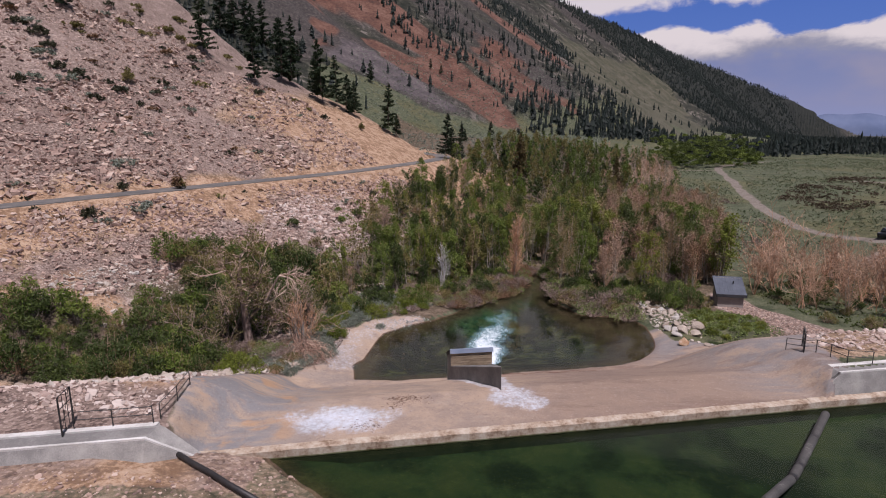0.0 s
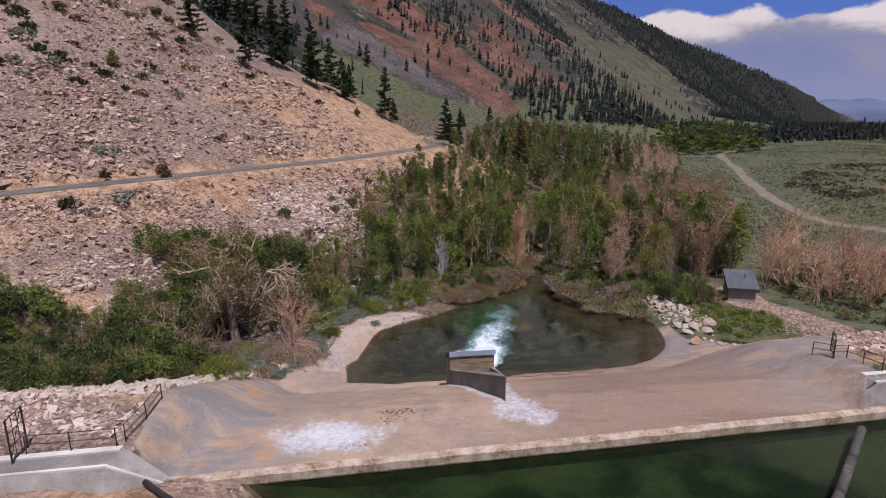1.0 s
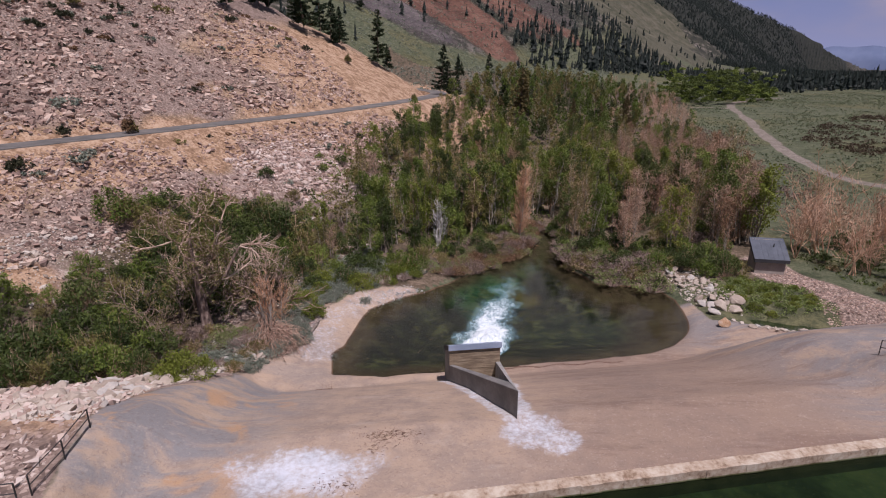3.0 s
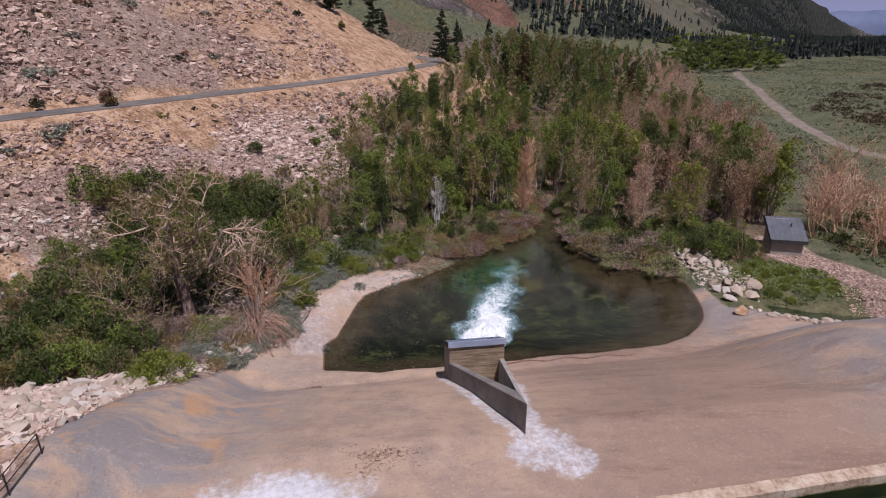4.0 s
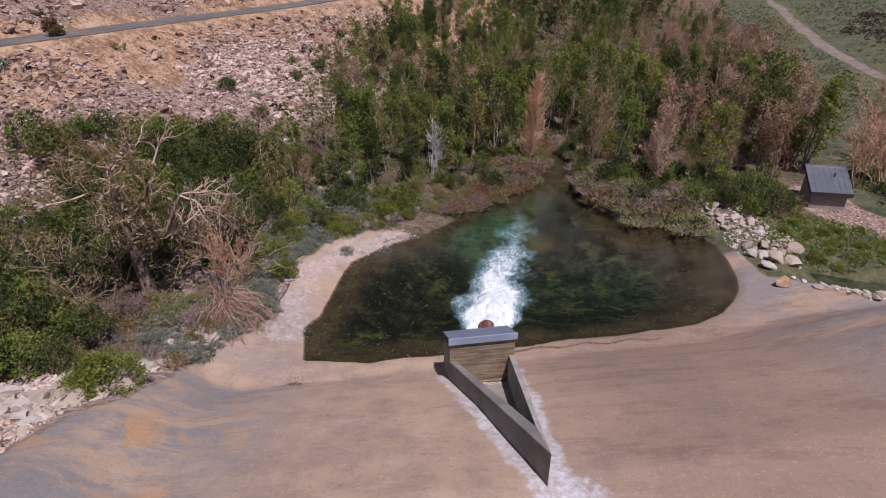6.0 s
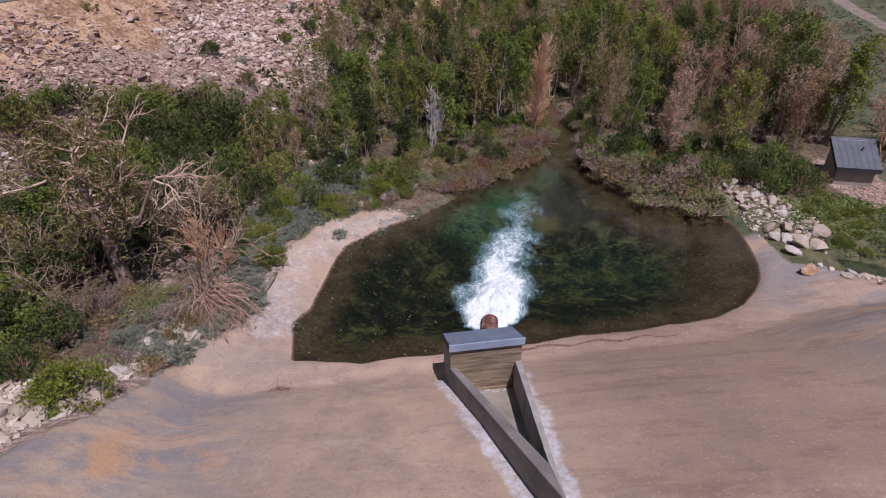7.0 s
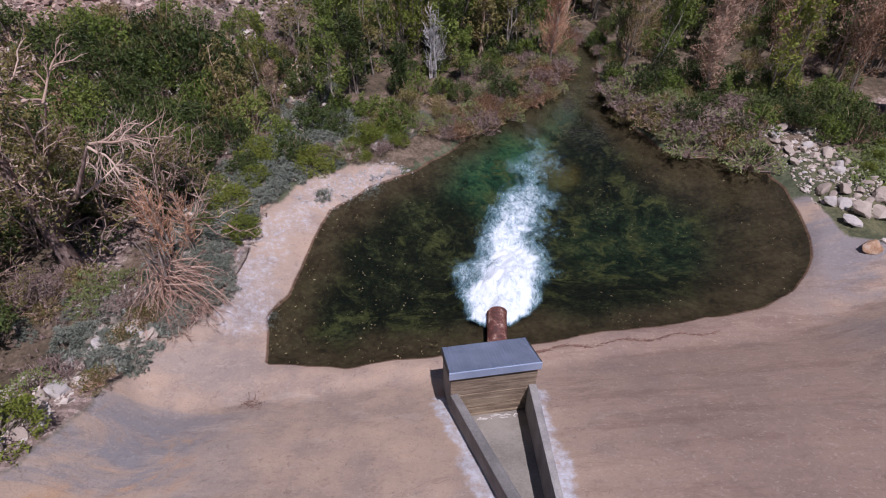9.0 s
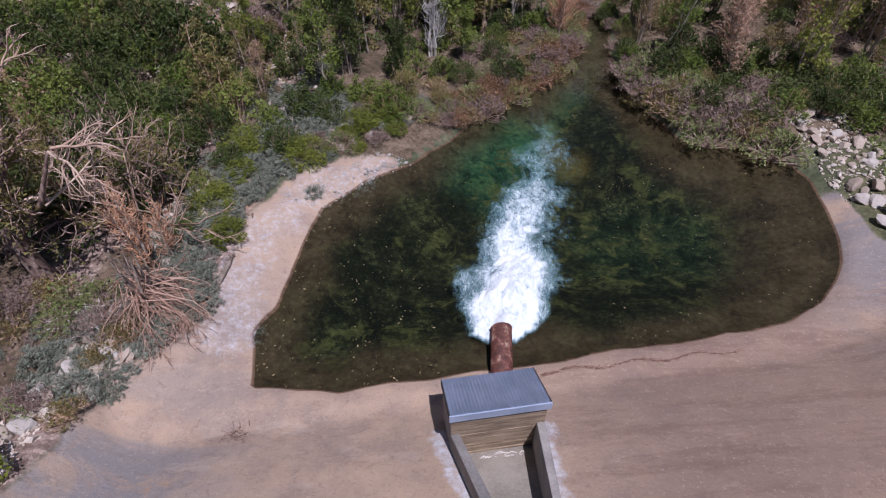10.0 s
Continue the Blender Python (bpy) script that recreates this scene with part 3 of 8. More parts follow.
def ground_material():
    m, n, l, b = material("ground_surface")
    att = []
    for name in ("za", "zb", "zc", "zd", "ze", "zf"):
        a = n.new("ShaderNodeAttribute")
        a.attribute_name = name
        sp = n.new("ShaderNodeSeparateColor")
        l.new(a.outputs["Color"], sp.inputs["Color"])
        att.append(sp.outputs)
    co = n.new("ShaderNodeNewGeometry").outputs["Position"]
    big = noise_tex(n, l, co, 0.06, 6, 0.62)
    mid = noise_tex(n, l, co, 0.5, 6, 0.65)
    fine = noise_tex(n, l, co, 3.0, 5, 0.65)
    v = n.new("ShaderNodeTexVoronoi")
    v.inputs["Scale"].default_value = 1.1
    l.new(co, v.inputs["Vector"])
    v2 = n.new("ShaderNodeTexVoronoi")
    v2.inputs["Scale"].default_value = 4.6
    l.new(co, v2.inputs["Vector"])
    fm = remap(n, l, calc(n, l, "ADD", calc(n, l, "MULTIPLY", mid, 0.55), calc(n, l, "MULTIPLY", fine, 0.45)), 0.33, 0.67)
    bm = remap(n, l, calc(n, l, "ADD", calc(n, l, "MULTIPLY", mid, 0.5), calc(n, l, "MULTIPLY", big, 0.5)), 0.35, 0.65)
    sage = ramp(n, l, fm, [(0, (0.030, 0.038, 0.021)), (0.45, (0.068, 0.080, 0.045)), (0.7, (0.108, 0.113, 0.070)), (1, (0.19, 0.165, 0.115))])
    sage = mix_col(n, l, calc(n, l, "MULTIPLY", bm, 0.55), sage, (0.085, 0.095, 0.055))
    sage = mix_col(n, l, remap(n, l, noise_tex(n, l, co, 0.035, 5, 0.6), 0.48, 0.62), sage, ramp(n, l, fm, [(0, (0.04, 0.045, 0.025)), (1, (0.15, 0.14, 0.07))]))
    grain = n.new("ShaderNodeSeparateColor")
    l.new(v2.outputs["Color"], grain.inputs["Color"])
    # shade in the gaps between stones is put into the talus colour
    gap = n.new("ShaderNodeTexVoronoi")
    gap.feature = "DISTANCE_TO_EDGE"
    gap.inputs["Scale"].default_value = 4.6
    l.new(co, gap.inputs["Vector"])
    gap_shade = remap(n, l, gap.outputs["Distance"], 0.0, 0.12, 0.72, 1.0)
    talus = ramp(n, l, calc(n, l, "MULTIPLY", gap_shade, calc(n, l, "ADD", calc(n, l, "MULTIPLY", grain.outputs[0], 0.7), calc(n, l, "MULTIPLY", bm, 0.4))), [(0, (0.060, 0.042, 0.036)), (0.35, (0.170, 0.122, 0.102)), (0.7, (0.275, 0.205, 0.170)), (1, (0.42, 0.33, 0.285))])
    grit = noise_tex(n, l, co, 1.6, 8, 0.8)
    fo = remap(n, l, calc(n, l, "ADD", calc(n, l, "MULTIPLY", fm, 0.35), calc(n, l, "MULTIPLY", grit, 0.65)), 0.36, 0.66)
    ochre = ramp(n, l, fo, [(0, (0.19, 0.115, 0.07)), (0.5, (0.335, 0.215, 0.135)), (1, (0.44, 0.31, 0.215))])
    mortar = ramp(n, l, bm, [(0, (0.26, 0.202, 0.167)), (0.5, (0.358, 0.268, 0.203)), (1, (0.42, 0.31, 0.222))])
    mp = n.new("ShaderNodeMapping")
    mp.inputs["Scale"].default_value = (0.05, 0.14, 0.14)
    l.new(co, mp.inputs["Vector"])
    streak = noise_tex(n, l, mp.outputs[0], 1.6, 6, 0.65, 0.8)
    xyz = n.new("ShaderNodeSeparateXYZ")
    l.new(co, xyz.inputs[0])
    side_l = remap(n, l, xyz.outputs["X"], -6.0, -13.0)
    side_r = remap(n, l, xyz.outputs["X"], 19.0, 27.0)
    side_l0 = calc(n, l, "MULTIPLY", side_l, remap(n, l, xyz.outputs["Y"], 54.0, 50.0, 0.35, 1.0))
    side = calc(n, l, "MAXIMUM", side_l0, side_r)
    mortar = mix_col(n, l, calc(n, l, "MULTIPLY", side, remap(n, l, streak, 0.40, 0.56)), mortar, (0.215, 0.205, 0.205))
    side_l = calc(n, l, "MULTIPLY", side_l, remap(n, l, xyz.outputs["Y"], 53.0, 49.0))
    stain = calc(n, l, "MULTIPLY", side_l, remap(n, l, noise_tex(n, l, co, 0.28, 4, 0.6, 0.6), 0.50, 0.64))
    mortar = mix_col(n, l, calc(n, l, "MULTIPLY", stain, 0.85), mortar, (0.43, 0.26, 0.145))
    mortar = mix_col(n, l, calc(n, l, "MULTIPLY", remap(n, l, fine, 0.55, 0.75), 0.25), mortar, (0.17, 0.13, 0.10))
    speck = noise_tex(n, l, co, 9.0, 4, 0.7)
    mortar = mix_col(n, l, calc(n, l, "MULTIPLY", remap(n, l, speck, 0.58, 0.70), 0.45), mortar, (0.16, 0.12, 0.095))
    mortar = mix_col(n, l, calc(n, l, "MULTIPLY", remap(n, l, noise_tex(n, l, mp.outputs[0], 7.0, 5, 0.7, 0.4), 0.54, 0.72), 0.40), mortar, (0.44, 0.37, 0.31))
    mortar = mix_col(n, l, calc(n, l, "MULTIPLY", calc(n, l, "MULTIPLY", remap(n, l, xyz.outputs["X"], 1.0, 12.0), remap(n, l, xyz.outputs["X"], 28.0, 20.0, 0.25, 1.0)), 0.66), mortar, (0.205, 0.143, 0.113))
    band = n.new("ShaderNodeMapping")
    band.inputs["Scale"].default_value = (0.09, 0.5, 0.5)
    band.inputs["Rotation"].default_value = (0, 0, -0.12)
    l.new(co, band.inputs["Vector"])
    mortar = mix_col(n, l, calc(n, l, "MULTIPLY", calc(n, l, "MULTIPLY", remap(n, l, noise_tex(n, l, band.outputs[0], 1.3, 7, 0.7, 0.2), 0.50, 0.62), remap(n, l, xyz.outputs["X"], 3.0, 9.0)), 0.42), mortar, (0.155, 0.098, 0.078))
    drag = n.new("ShaderNodeMapping")
    drag.inputs["Scale"].default_value = (0.6, 1.3, 1.0)
    drag.inputs["Rotation"].default_value = (0, 0, -0.25)
    l.new(co, drag.inputs["Vector"])
    drags = noise_tex(n, l, drag.outputs[0], 1.5, 8, 0.76, 0.6)
    mortar = mix_col(n, l, calc(n, l, "MULTIPLY", remap(n, l, drags, 0.55, 0.68), 0.28), mortar, (0.42, 0.335, 0.275))
    mortar = mix_col(n, l, calc(n, l, "MULTIPLY", remap(n, l, drags, 0.45, 0.34), 0.28), mortar, (0.15, 0.105, 0.085))
    scuff = noise_tex(n, l, co, 2.2, 9, 0.78, 1.2)
    mortar = mix_col(n, l, calc(n, l, "MULTIPLY", remap(n, l, scuff, 0.53, 0.66), 0.45), mortar, (0.15, 0.105, 0.085))
    mortar = mix_col(n, l, calc(n, l, "MULTIPLY", remap(n, l, noise_tex(n, l, co, 5.5, 6, 0.75), 0.55, 0.66), 0.35), mortar, (0.47, 0.39, 0.33))
    mortar = mix_col(n, l, calc(n, l, "MULTIPLY", remap(n, l, noise_tex(n, l, co, 16.0, 3, 0.7), 0.55, 0.68), 0.3), mortar, (0.13, 0.095, 0.08))
    white = ramp(n, l, fm, [(0, (0.40, 0.42, 0.46)), (1, (0.57, 0.59, 0.64))])
    bedc = ramp(n, l, fm, [(0, (0.008, 0.008, 0.006)), (0.5, (0.021, 0.020, 0.012)), (0.8, (0.046, 0.046, 0.022)), (1, (0.11, 0.105, 0.048))])
    bedc = mix_col(n, l, calc(n, l, "MULTIPLY", att[3][0], 0.8), bedc, ramp(n, l, fm, [(0, (0.018, 0.070, 0.040)), (0.6, (0.06, 0.16, 0.085)), (1, (0.13, 0.24, 0.09))]))
    bedc = mix_col(n, l, calc(n, l, "MULTIPLY", att[3][1], 0.8), bedc, ramp(n, l, fm, [(0, (0.10, 0.055, 0.015)), (1, (0.25, 0.17, 0.05))]))
    bedc = mix_col(n, l, calc(n, l, "MULTIPLY", att[3][2], 0.85), bedc, ramp(n, l, fm, [(0, (0.075, 0.044, 0.027)), (1, (0.20, 0.125, 0.08))]))
    weed = noise_tex(n, l, co, 0.6, 9, 0.72, 0.9)
    bedc = mix_col(n, l, calc(n, l, "MULTIPLY", calc(n, l, "MULTIPLY", remap(n, l, weed, 0.49, 0.60), remap(n, l, noise_tex(n, l, co, 0.16, 3, 0.5), 0.38, 0.55)), calc(n, l, "SUBTRACT", 0.8, calc(n, l, "MULTIPLY", att[3][2], 0.6))), bedc, ramp(n, l, fine, [(0.3, (0.055, 0.052, 0.020)), (0.7, (0.185, 0.165, 0.060))]))
    bedc = mix_col(n, l, calc(n, l, "MULTIPLY", remap(n, l, weed, 0.46, 0.38), 0.7), bedc, (0.008, 0.008, 0.007))
    lakeside = remap(n, l, xyz.outputs["Y"], 48.0, 44.0)
    bedc = mix_col(n, l, calc(n, l, "MULTIPLY", lakeside, calc(n, l, "SUBTRACT", 0.85, calc(n, l, "MULTIPLY", att[3][2], 0.6))), bedc, ramp(n, l, remap(n, l, noise_tex(n, l, co, 0.22, 6, 0.6), 0.38, 0.66), [(0, (0.016, 0.026, 0.015)), (0.5, (0.042, 0.062, 0.030)), (1, (0.062, 0.074, 0.034))]))
    bedc = mix_col(n, l, calc(n, l, "MULTIPLY", calc(n, l, "MULTIPLY", att[3][2], calc(n, l, "SUBTRACT", 1.0, lakeside)), 0.55), bedc, ramp(n, l, fm, [(0, (0.060, 0.034, 0.020)), (1, (0.150, 0.088, 0.054))]))
    spot = noise_tex(n, l, co, 4.5, 5, 0.75)
    bedc = mix_col(n, l, calc(n, l, "MULTIPLY", remap(n, l, spot, 0.58, 0.70), 0.6), bedc, (0.12, 0.115, 0.052))
    red = ramp(n, l, bm, [(0, (0.062, 0.034, 0.027)), (0.5, (0.118, 0.058, 0.041)), (1, (0.18, 0.105, 0.078))])
    dirt = ramp(n, l, fm, [(0, (0.12, 0.10, 0.085)), (0.5, (0.19, 0.16, 0.135)), (1, (0.26, 0.22, 0.185))])
    litter = ramp(n, l, fm, [(0, (0.045, 0.04, 0.025)), (0.5, (0.10, 0.075, 0.05)), (1, (0.20, 0.15, 0.11))])

    def edged(w):
        return remap(n, l, calc(n, l, "ADD", w, calc(n, l, "MULTIPLY", calc(n, l, "SUBTRACT", fine, 0.5), 0.5)), 0.25, 0.75)

    col = mix_col(n, l, edged(att[2][2]), sage, litter)
    heath = ramp(n, l, fm, [(0, (0.018, 0.019, 0.014)), (0.5, (0.042, 0.042, 0.030)), (1, (0.085, 0.078, 0.058))])
    rocky = noise_tex(n, l, co, 0.028, 9, 0.74, 0.4)
    crag = noise_tex(n, l, co, 0.11, 7, 0.72, 0.8)
    heath = mix_col(n, l, remap(n, l, rocky, 0.48, 0.57), heath, ramp(n, l, fm, [(0, (0.012, 0.014, 0.012)), (1, (0.035, 0.036, 0.026))]))
    heath = mix_col(n, l, remap(n, l, calc(n, l, "ADD", calc(n, l, "MULTIPLY", rocky, 0.5), calc(n, l, "MULTIPLY", crag, 0.5)), 0.475, 0.415), heath, ramp(n, l, fm, [(0, (0.09, 0.078, 0.068)), (1, (0.24, 0.205, 0.18))]))
    heath = mix_col(n, l, calc(n, l, "MULTIPLY", remap(n, l, crag, 0.525, 0.585), 0.9), heath, (0.014, 0.017, 0.012))
    grassy = ramp(n, l, remap(n, l, calc(n, l, "ADD", calc(n, l, "MULTIPLY", crag, 0.6), calc(n, l, "MULTIPLY", rocky, 0.4)), 0.36, 0.64), [(0, (0.038, 0.040, 0.025)), (0.5, (0.072, 0.070, 0.046)), (1, (0.12, 0.106, 0.078))])
    violet = ramp(n, l, bm, [(0, (0.055, 0.048, 0.05)), (0.6, (0.098, 0.082, 0.082)), (1, (0.15, 0.125, 0.12))])
    # ground between the ridge conifers is near-black
    dark_floor = ramp(n, l, remap(n, l, crag, 0.38, 0.62), [(0, (0.010, 0.013, 0.012)), (1, (0.032, 0.034, 0.028))])
    scree = ramp(n, l, fm, [(0, (0.022, 0.019, 0.018)), (0.5, (0.050, 0.043, 0.040)), (1, (0.12, 0.102, 0.09))])
    for w, c in ((att[4][1], heath), (att[4][0], scree), (att[5][0], grassy), (att[5][2], dark_floor), (att[5][1], violet), (att[0][0], talus), (att[0][1], ochre), (att[2][0], red), (att[2][1], dirt), (att[1][0], mortar)):
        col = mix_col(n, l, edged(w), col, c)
    col = mix_col(n, l, remap(n, l, att[1][2], 0.44, 0.56), col, bedc)
    crust = calc(n, l, "ADD", att[1][1], calc(n, l, "MULTIPLY", calc(n, l, "SUBTRACT", calc(n, l, "ADD", calc(n, l, "MULTIPLY", scuff, 0.55), calc(n, l, "MULTIPLY", fine, 0.45)), 0.5), 1.9))
    crust = calc(n, l, "MULTIPLY", remap(n, l, crust, 0.30, 1.02), remap(n, l, att[1][1], 0.02, 0.3))
    col = mix_col(n, l, crust, col, white)
    l.new(col, b.inputs["Base Color"])
    b.inputs["Roughness"].default_value = 0.95
    b.inputs["Specular IOR Level"].default_value = 0.2
    stony = calc(n, l, "MULTIPLY", v.outputs["Distance"], calc(n, l, "ADD", att[0][0], 0.08, True))
    ripple = calc(n, l, "MULTIPLY", calc(n, l, "ADD", noise_tex(n, l, co, 5.0, 6, 0.75, 0.8), calc(n, l, "MULTIPLY", noise_tex(n, l, co, 1.1, 6, 0.65, 1.2), 1.2)), calc(n, l, "MULTIPLY", att[1][0], 0.15))
    hgt = calc(n, l, "ADD", calc(n, l, "ADD", stony, ripple), calc(n, l, "MULTIPLY", calc(n, l, "ADD", mid, fine), calc(n, l, "SUBTRACT", 0.5, calc(n, l, "MULTIPLY", att[1][0], 0.38))))
    bump(n, l, b, hgt, 0.8, 0.28)
    return m


MAT_GROUND = ground_material()


def mesh_from(name, verts, faces, smooth=False):
    me = bpy.data.meshes.new(name)
    verts = np.asarray(verts, np.float32)
    faces = np.asarray(faces, np.int32)
    k = faces.shape[1]
    me.vertices.add(len(verts))
    me.vertices.foreach_set("co", verts.ravel())
    me.loops.add(faces.size)
    me.loops.foreach_set("vertex_index", faces.ravel())
    me.polygons.add(len(faces))
    me.polygons.foreach_set("loop_start", np.arange(0, faces.size, k, dtype=np.int32))
    me.polygons.foreach_set("loop_total", np.full(len(faces), k, np.int32))
    me.polygons.foreach_set("use_smooth", np.full(len(faces), smooth))
    me.update(calc_edges=True)
    me.validate()
    return me


def build_ground():
    cx, cy = 0.0, 2.0
    front = np.linspace(-46, 46, 430)
    rest = np.linspace(46, 314, 80)[1:-1]
    ang = np.radians(np.concatenate([front, rest]))
    rad = []
    r = 0.01
    while r < 4600:
        rad.append(r)
        r += max(0.2 if 51 < r < 64 else 0.3 if 26 < r < 36 or 46 < r < 76 else 0.5 if 24 < r < 75 else 1.2 if r <= 24 else 0.0, r * 0.0105)
    rad = np.array(rad)
    a, rr = np.meshgrid(ang, rad)
    x, y = cx + rr * np.sin(a), cy + rr * np.cos(a)
    x, y = x.ravel(), y.ravel()
    z = ground(x, y)
    na, nr = len(ang), len(rad)
    idx = np.arange(na * nr).reshape(nr, na)
    nxt = np.roll(idx, -1, axis=1)
    faces = np.stack([idx[:-1], nxt[:-1], nxt[1:], idx[1:]], -1).reshape(-1, 4)[:, ::-1]
    verts = np.column_stack([x, y, z])
    me = mesh_from("ground", verts, faces, True)
    za, zb, zc, zd, ze, zf = zones(verts[:, 0], verts[:, 1], verts[:, 2])
    for name, w in (("za", za), ("zb", zb), ("zc", zc), ("zd", zd), ("ze", ze), ("zf", zf)):
        at = me.attributes.new(name, "FLOAT_COLOR", "POINT")
        at.data.foreach_set("color", np.column_stack([*w, np.ones(len(verts))]).astype(np.float32).ravel())
    me.materials.append(MAT_GROUND)
    ob = new("ground", me)
    return tagged(ob, "rocky valley ground with talus, sage and mortar-faced dam", "ground", kind="structure")


build_ground()


# ---- building blocks ----
def link_mesh(name, bm, mat, parent=None, label="", smooth=False):
    me = bpy.data.meshes.new(name)
    bm.to_mesh(me)
    bm.free()
    for p in me.polygons:
        p.use_smooth = smooth
    if mat is not None:
        me.materials.append(mat)
    ob = new(name, me)
    if parent is not None:
        ob.parent = parent
    if label:
        ob["label"] = label
    return ob


def part(name, bm, mat, parent, label="", smooth=False):
    return link_mesh(name, bm, mat, parent, label, smooth)


def thing(name, place, label, category, group="", kind="", yaw=0.0):
    e = new(name)
    e.empty_display_size = 0.3
    e.matrix_basis = pose(*place, 0, 0, yaw)
    return tagged(e, label, category, group, kind)


def box(bm, x0, y0, z0, x1, y1, z1, bevel=0.0):
    vs = [bm.verts.new(p) for p in ((x0, y0, z0), (x1, y0, z0), (x1, y1, z0), (x0, y1, z0), (x0, y0, z1), (x1, y0, z1), (x1, y1, z1), (x0, y1, z1))]
    fs = [bm.faces.new([vs[i] for i in f]) for f in ((3, 2, 1, 0), (4, 5, 6, 7), (0, 1, 5, 4), (1, 2, 6, 5), (2, 3, 7, 6), (3, 0, 4, 7))]
    if bevel:
        edges = list({e for f in fs for e in f.edges})
        bmesh.ops.bevel(bm, geom=edges, offset=bevel, segments=1, affect="EDGES")
    return bm


def prism(bm, loop, z_low, z_high):
    """A solid over a plan loop, with a height below and above for each corner; the loop runs anticlockwise."""
    lo = [bm.verts.new((x, y, z)) for (x, y), z in zip(loop, z_low)]
    hi = [bm.verts.new((x, y, z)) for (x, y), z in zip(loop, z_high)]
    n = len(loop)
    bm.faces.new(hi)
    bm.faces.new(lo[::-1])
    for i in range(n):
        bm.faces.new((lo[i], lo[(i + 1) % n], hi[(i + 1) % n], hi[i]))
    return bm


def tube(bm, points, radii, sides=6, cap=True):
    pts = [Vector(p) for p in points]
    rings = []
    for i, p in enumerate(pts):
        t = (pts[min(i + 1, len(pts) - 1)] - pts[max(i - 1, 0)]).normalized()
        u = t.orthogonal().normalized()
        w = t.cross(u)
        rings.append([bm.verts.new(p + radii[i] * (math.cos(2 * math.pi * k / sides) * u + math.sin(2 * math.pi * k / sides) * w)) for k in range(sides)])
    for a, b in zip(rings, rings[1:]):
        # rings are matched corner to nearest corner
        off = min(range(sides), key=lambda o: (a[0].co - b[o].co).length)
        for k in range(sides):
            bm.faces.new((a[k], a[(k + 1) % sides], b[(k + 1 + off) % sides], b[(k + off) % sides]))
    if cap:
        bm.faces.new(rings[0][::-1])
        bm.faces.new(rings[-1])
    return bm


def along_dam(x, dy=0.0):
    return CREST_Y + SKEW * x + dy


# ---- water ----
def water_material(name, tint, rough, wave, depth, ior):
    m, n, l, b = material(name)
    co = n.new("ShaderNodeNewGeometry").outputs["Position"]
    h = calc(n, l, "ADD", noise_tex(n, l, co, wave, 4, 0.6, 0.6), calc(n, l, "MULTIPLY", noise_tex(n, l, co, wave * 0.22, 3, 0.5), 1.5))
    bp = n.new("ShaderNodeBump")
    bp.inputs["Strength"].default_value = 0.15
    bp.inputs["Distance"].default_value = depth
    l.new(h, bp.inputs["Height"])
    tr = n.new("ShaderNodeBsdfTransparent")
    tr.inputs["Color"].default_value = (*tint, 1)
    gl = n.new("ShaderNodeBsdfGlossy")
    gl.inputs["Roughness"].default_value = rough
    l.new(bp.outputs[0], gl.inputs["Normal"])
    fr = n.new("ShaderNodeFresnel")
    fr.inputs["IOR"].default_value = ior
    l.new(bp.outputs[0], fr.inputs["Normal"])
    mx = n.new("ShaderNodeMixShader")
    l.new(fr.outputs[0], mx.inputs[0])
    l.new(tr.outputs[0], mx.inputs[1])
    l.new(gl.outputs[0], mx.inputs[2])
    l.new(mx.outputs[0], n["Material Output"].inputs["Surface"])
    return m


def flat_sheet(name, loop, z, mat, label):
    bm = bmesh.new()
    bm.faces.new([bm.verts.new((x, y, z)) for x, y in loop])
    bmesh.ops.triangulate(bm, faces=bm.faces[:])
    ob = link_mesh(name, bm, mat)
    return tagged(ob, label, "water", kind="structure")


MAT_POOL = water_material("clear_pool_water", (0.58, 0.66, 0.60), 0.06, 1.6, 0.03, 1.22)
MAT_LAKE = water_material("still_lake_water", (0.58, 0.68, 0.54), 0.05, 0.9, 0.03, 1.17)
mid_pool = POOL.mean(axis=0)
flat_sheet("pool_water", [tuple(p + (p - mid_pool) / np.linalg.norm(p - mid_pool) * 1.2) for p in POOL], 0.0, MAT_POOL, "clear dark green water of the outlet pool")
flat_sheet("reservoir_water", [(-140, -130), (160, -130), (160, along_dam(160, -0.1)), (-18, along_dam(-18, -0.1)), (-140, along_dam(-18, -0.1))], WATER_Z, MAT_LAKE, "still dark green reservoir water with weed below")
creek = [(p[0] - 0.2, p[1] + 1.6) for p in SIDE_CREEK] + [(p[0] - 0.2, p[1] - 1.6) for p in SIDE_CREEK[::-1]]
flat_sheet("creek_water", creek[::-1], 0.02, MAT_POOL, "shallow dark side creek beside the gravel")

# ---- the dam's crest, abutments and rails ----
bm = bmesh.new()
xs = np.arange(-15.2, 46.0, 1.1)
for i in range(len(xs) - 1):
    a, b = xs[i] + 0.004, xs[i + 1] - 0.004
    j = [random.uniform(-0.02, 0.02) for _ in range(2)]
    loop = [(a, along_dam(a, -0.42 + j[0])), (b, along_dam(b, -0.42 + j[0])), (b, along_dam(b, 0.22 + j[1])), (a, along_dam(a, 0.22 + j[1]))]
    prism(bm, loop, [6.02] * 4, [6.56 + j[0], 6.56 + j[1], 6.62 + j[1], 6.62 + j[0]])
tagged(link_mesh("crest_curb", bm, MAT_CURB), "pale weathered concrete curb along the dam crest", "curb", kind="structure")


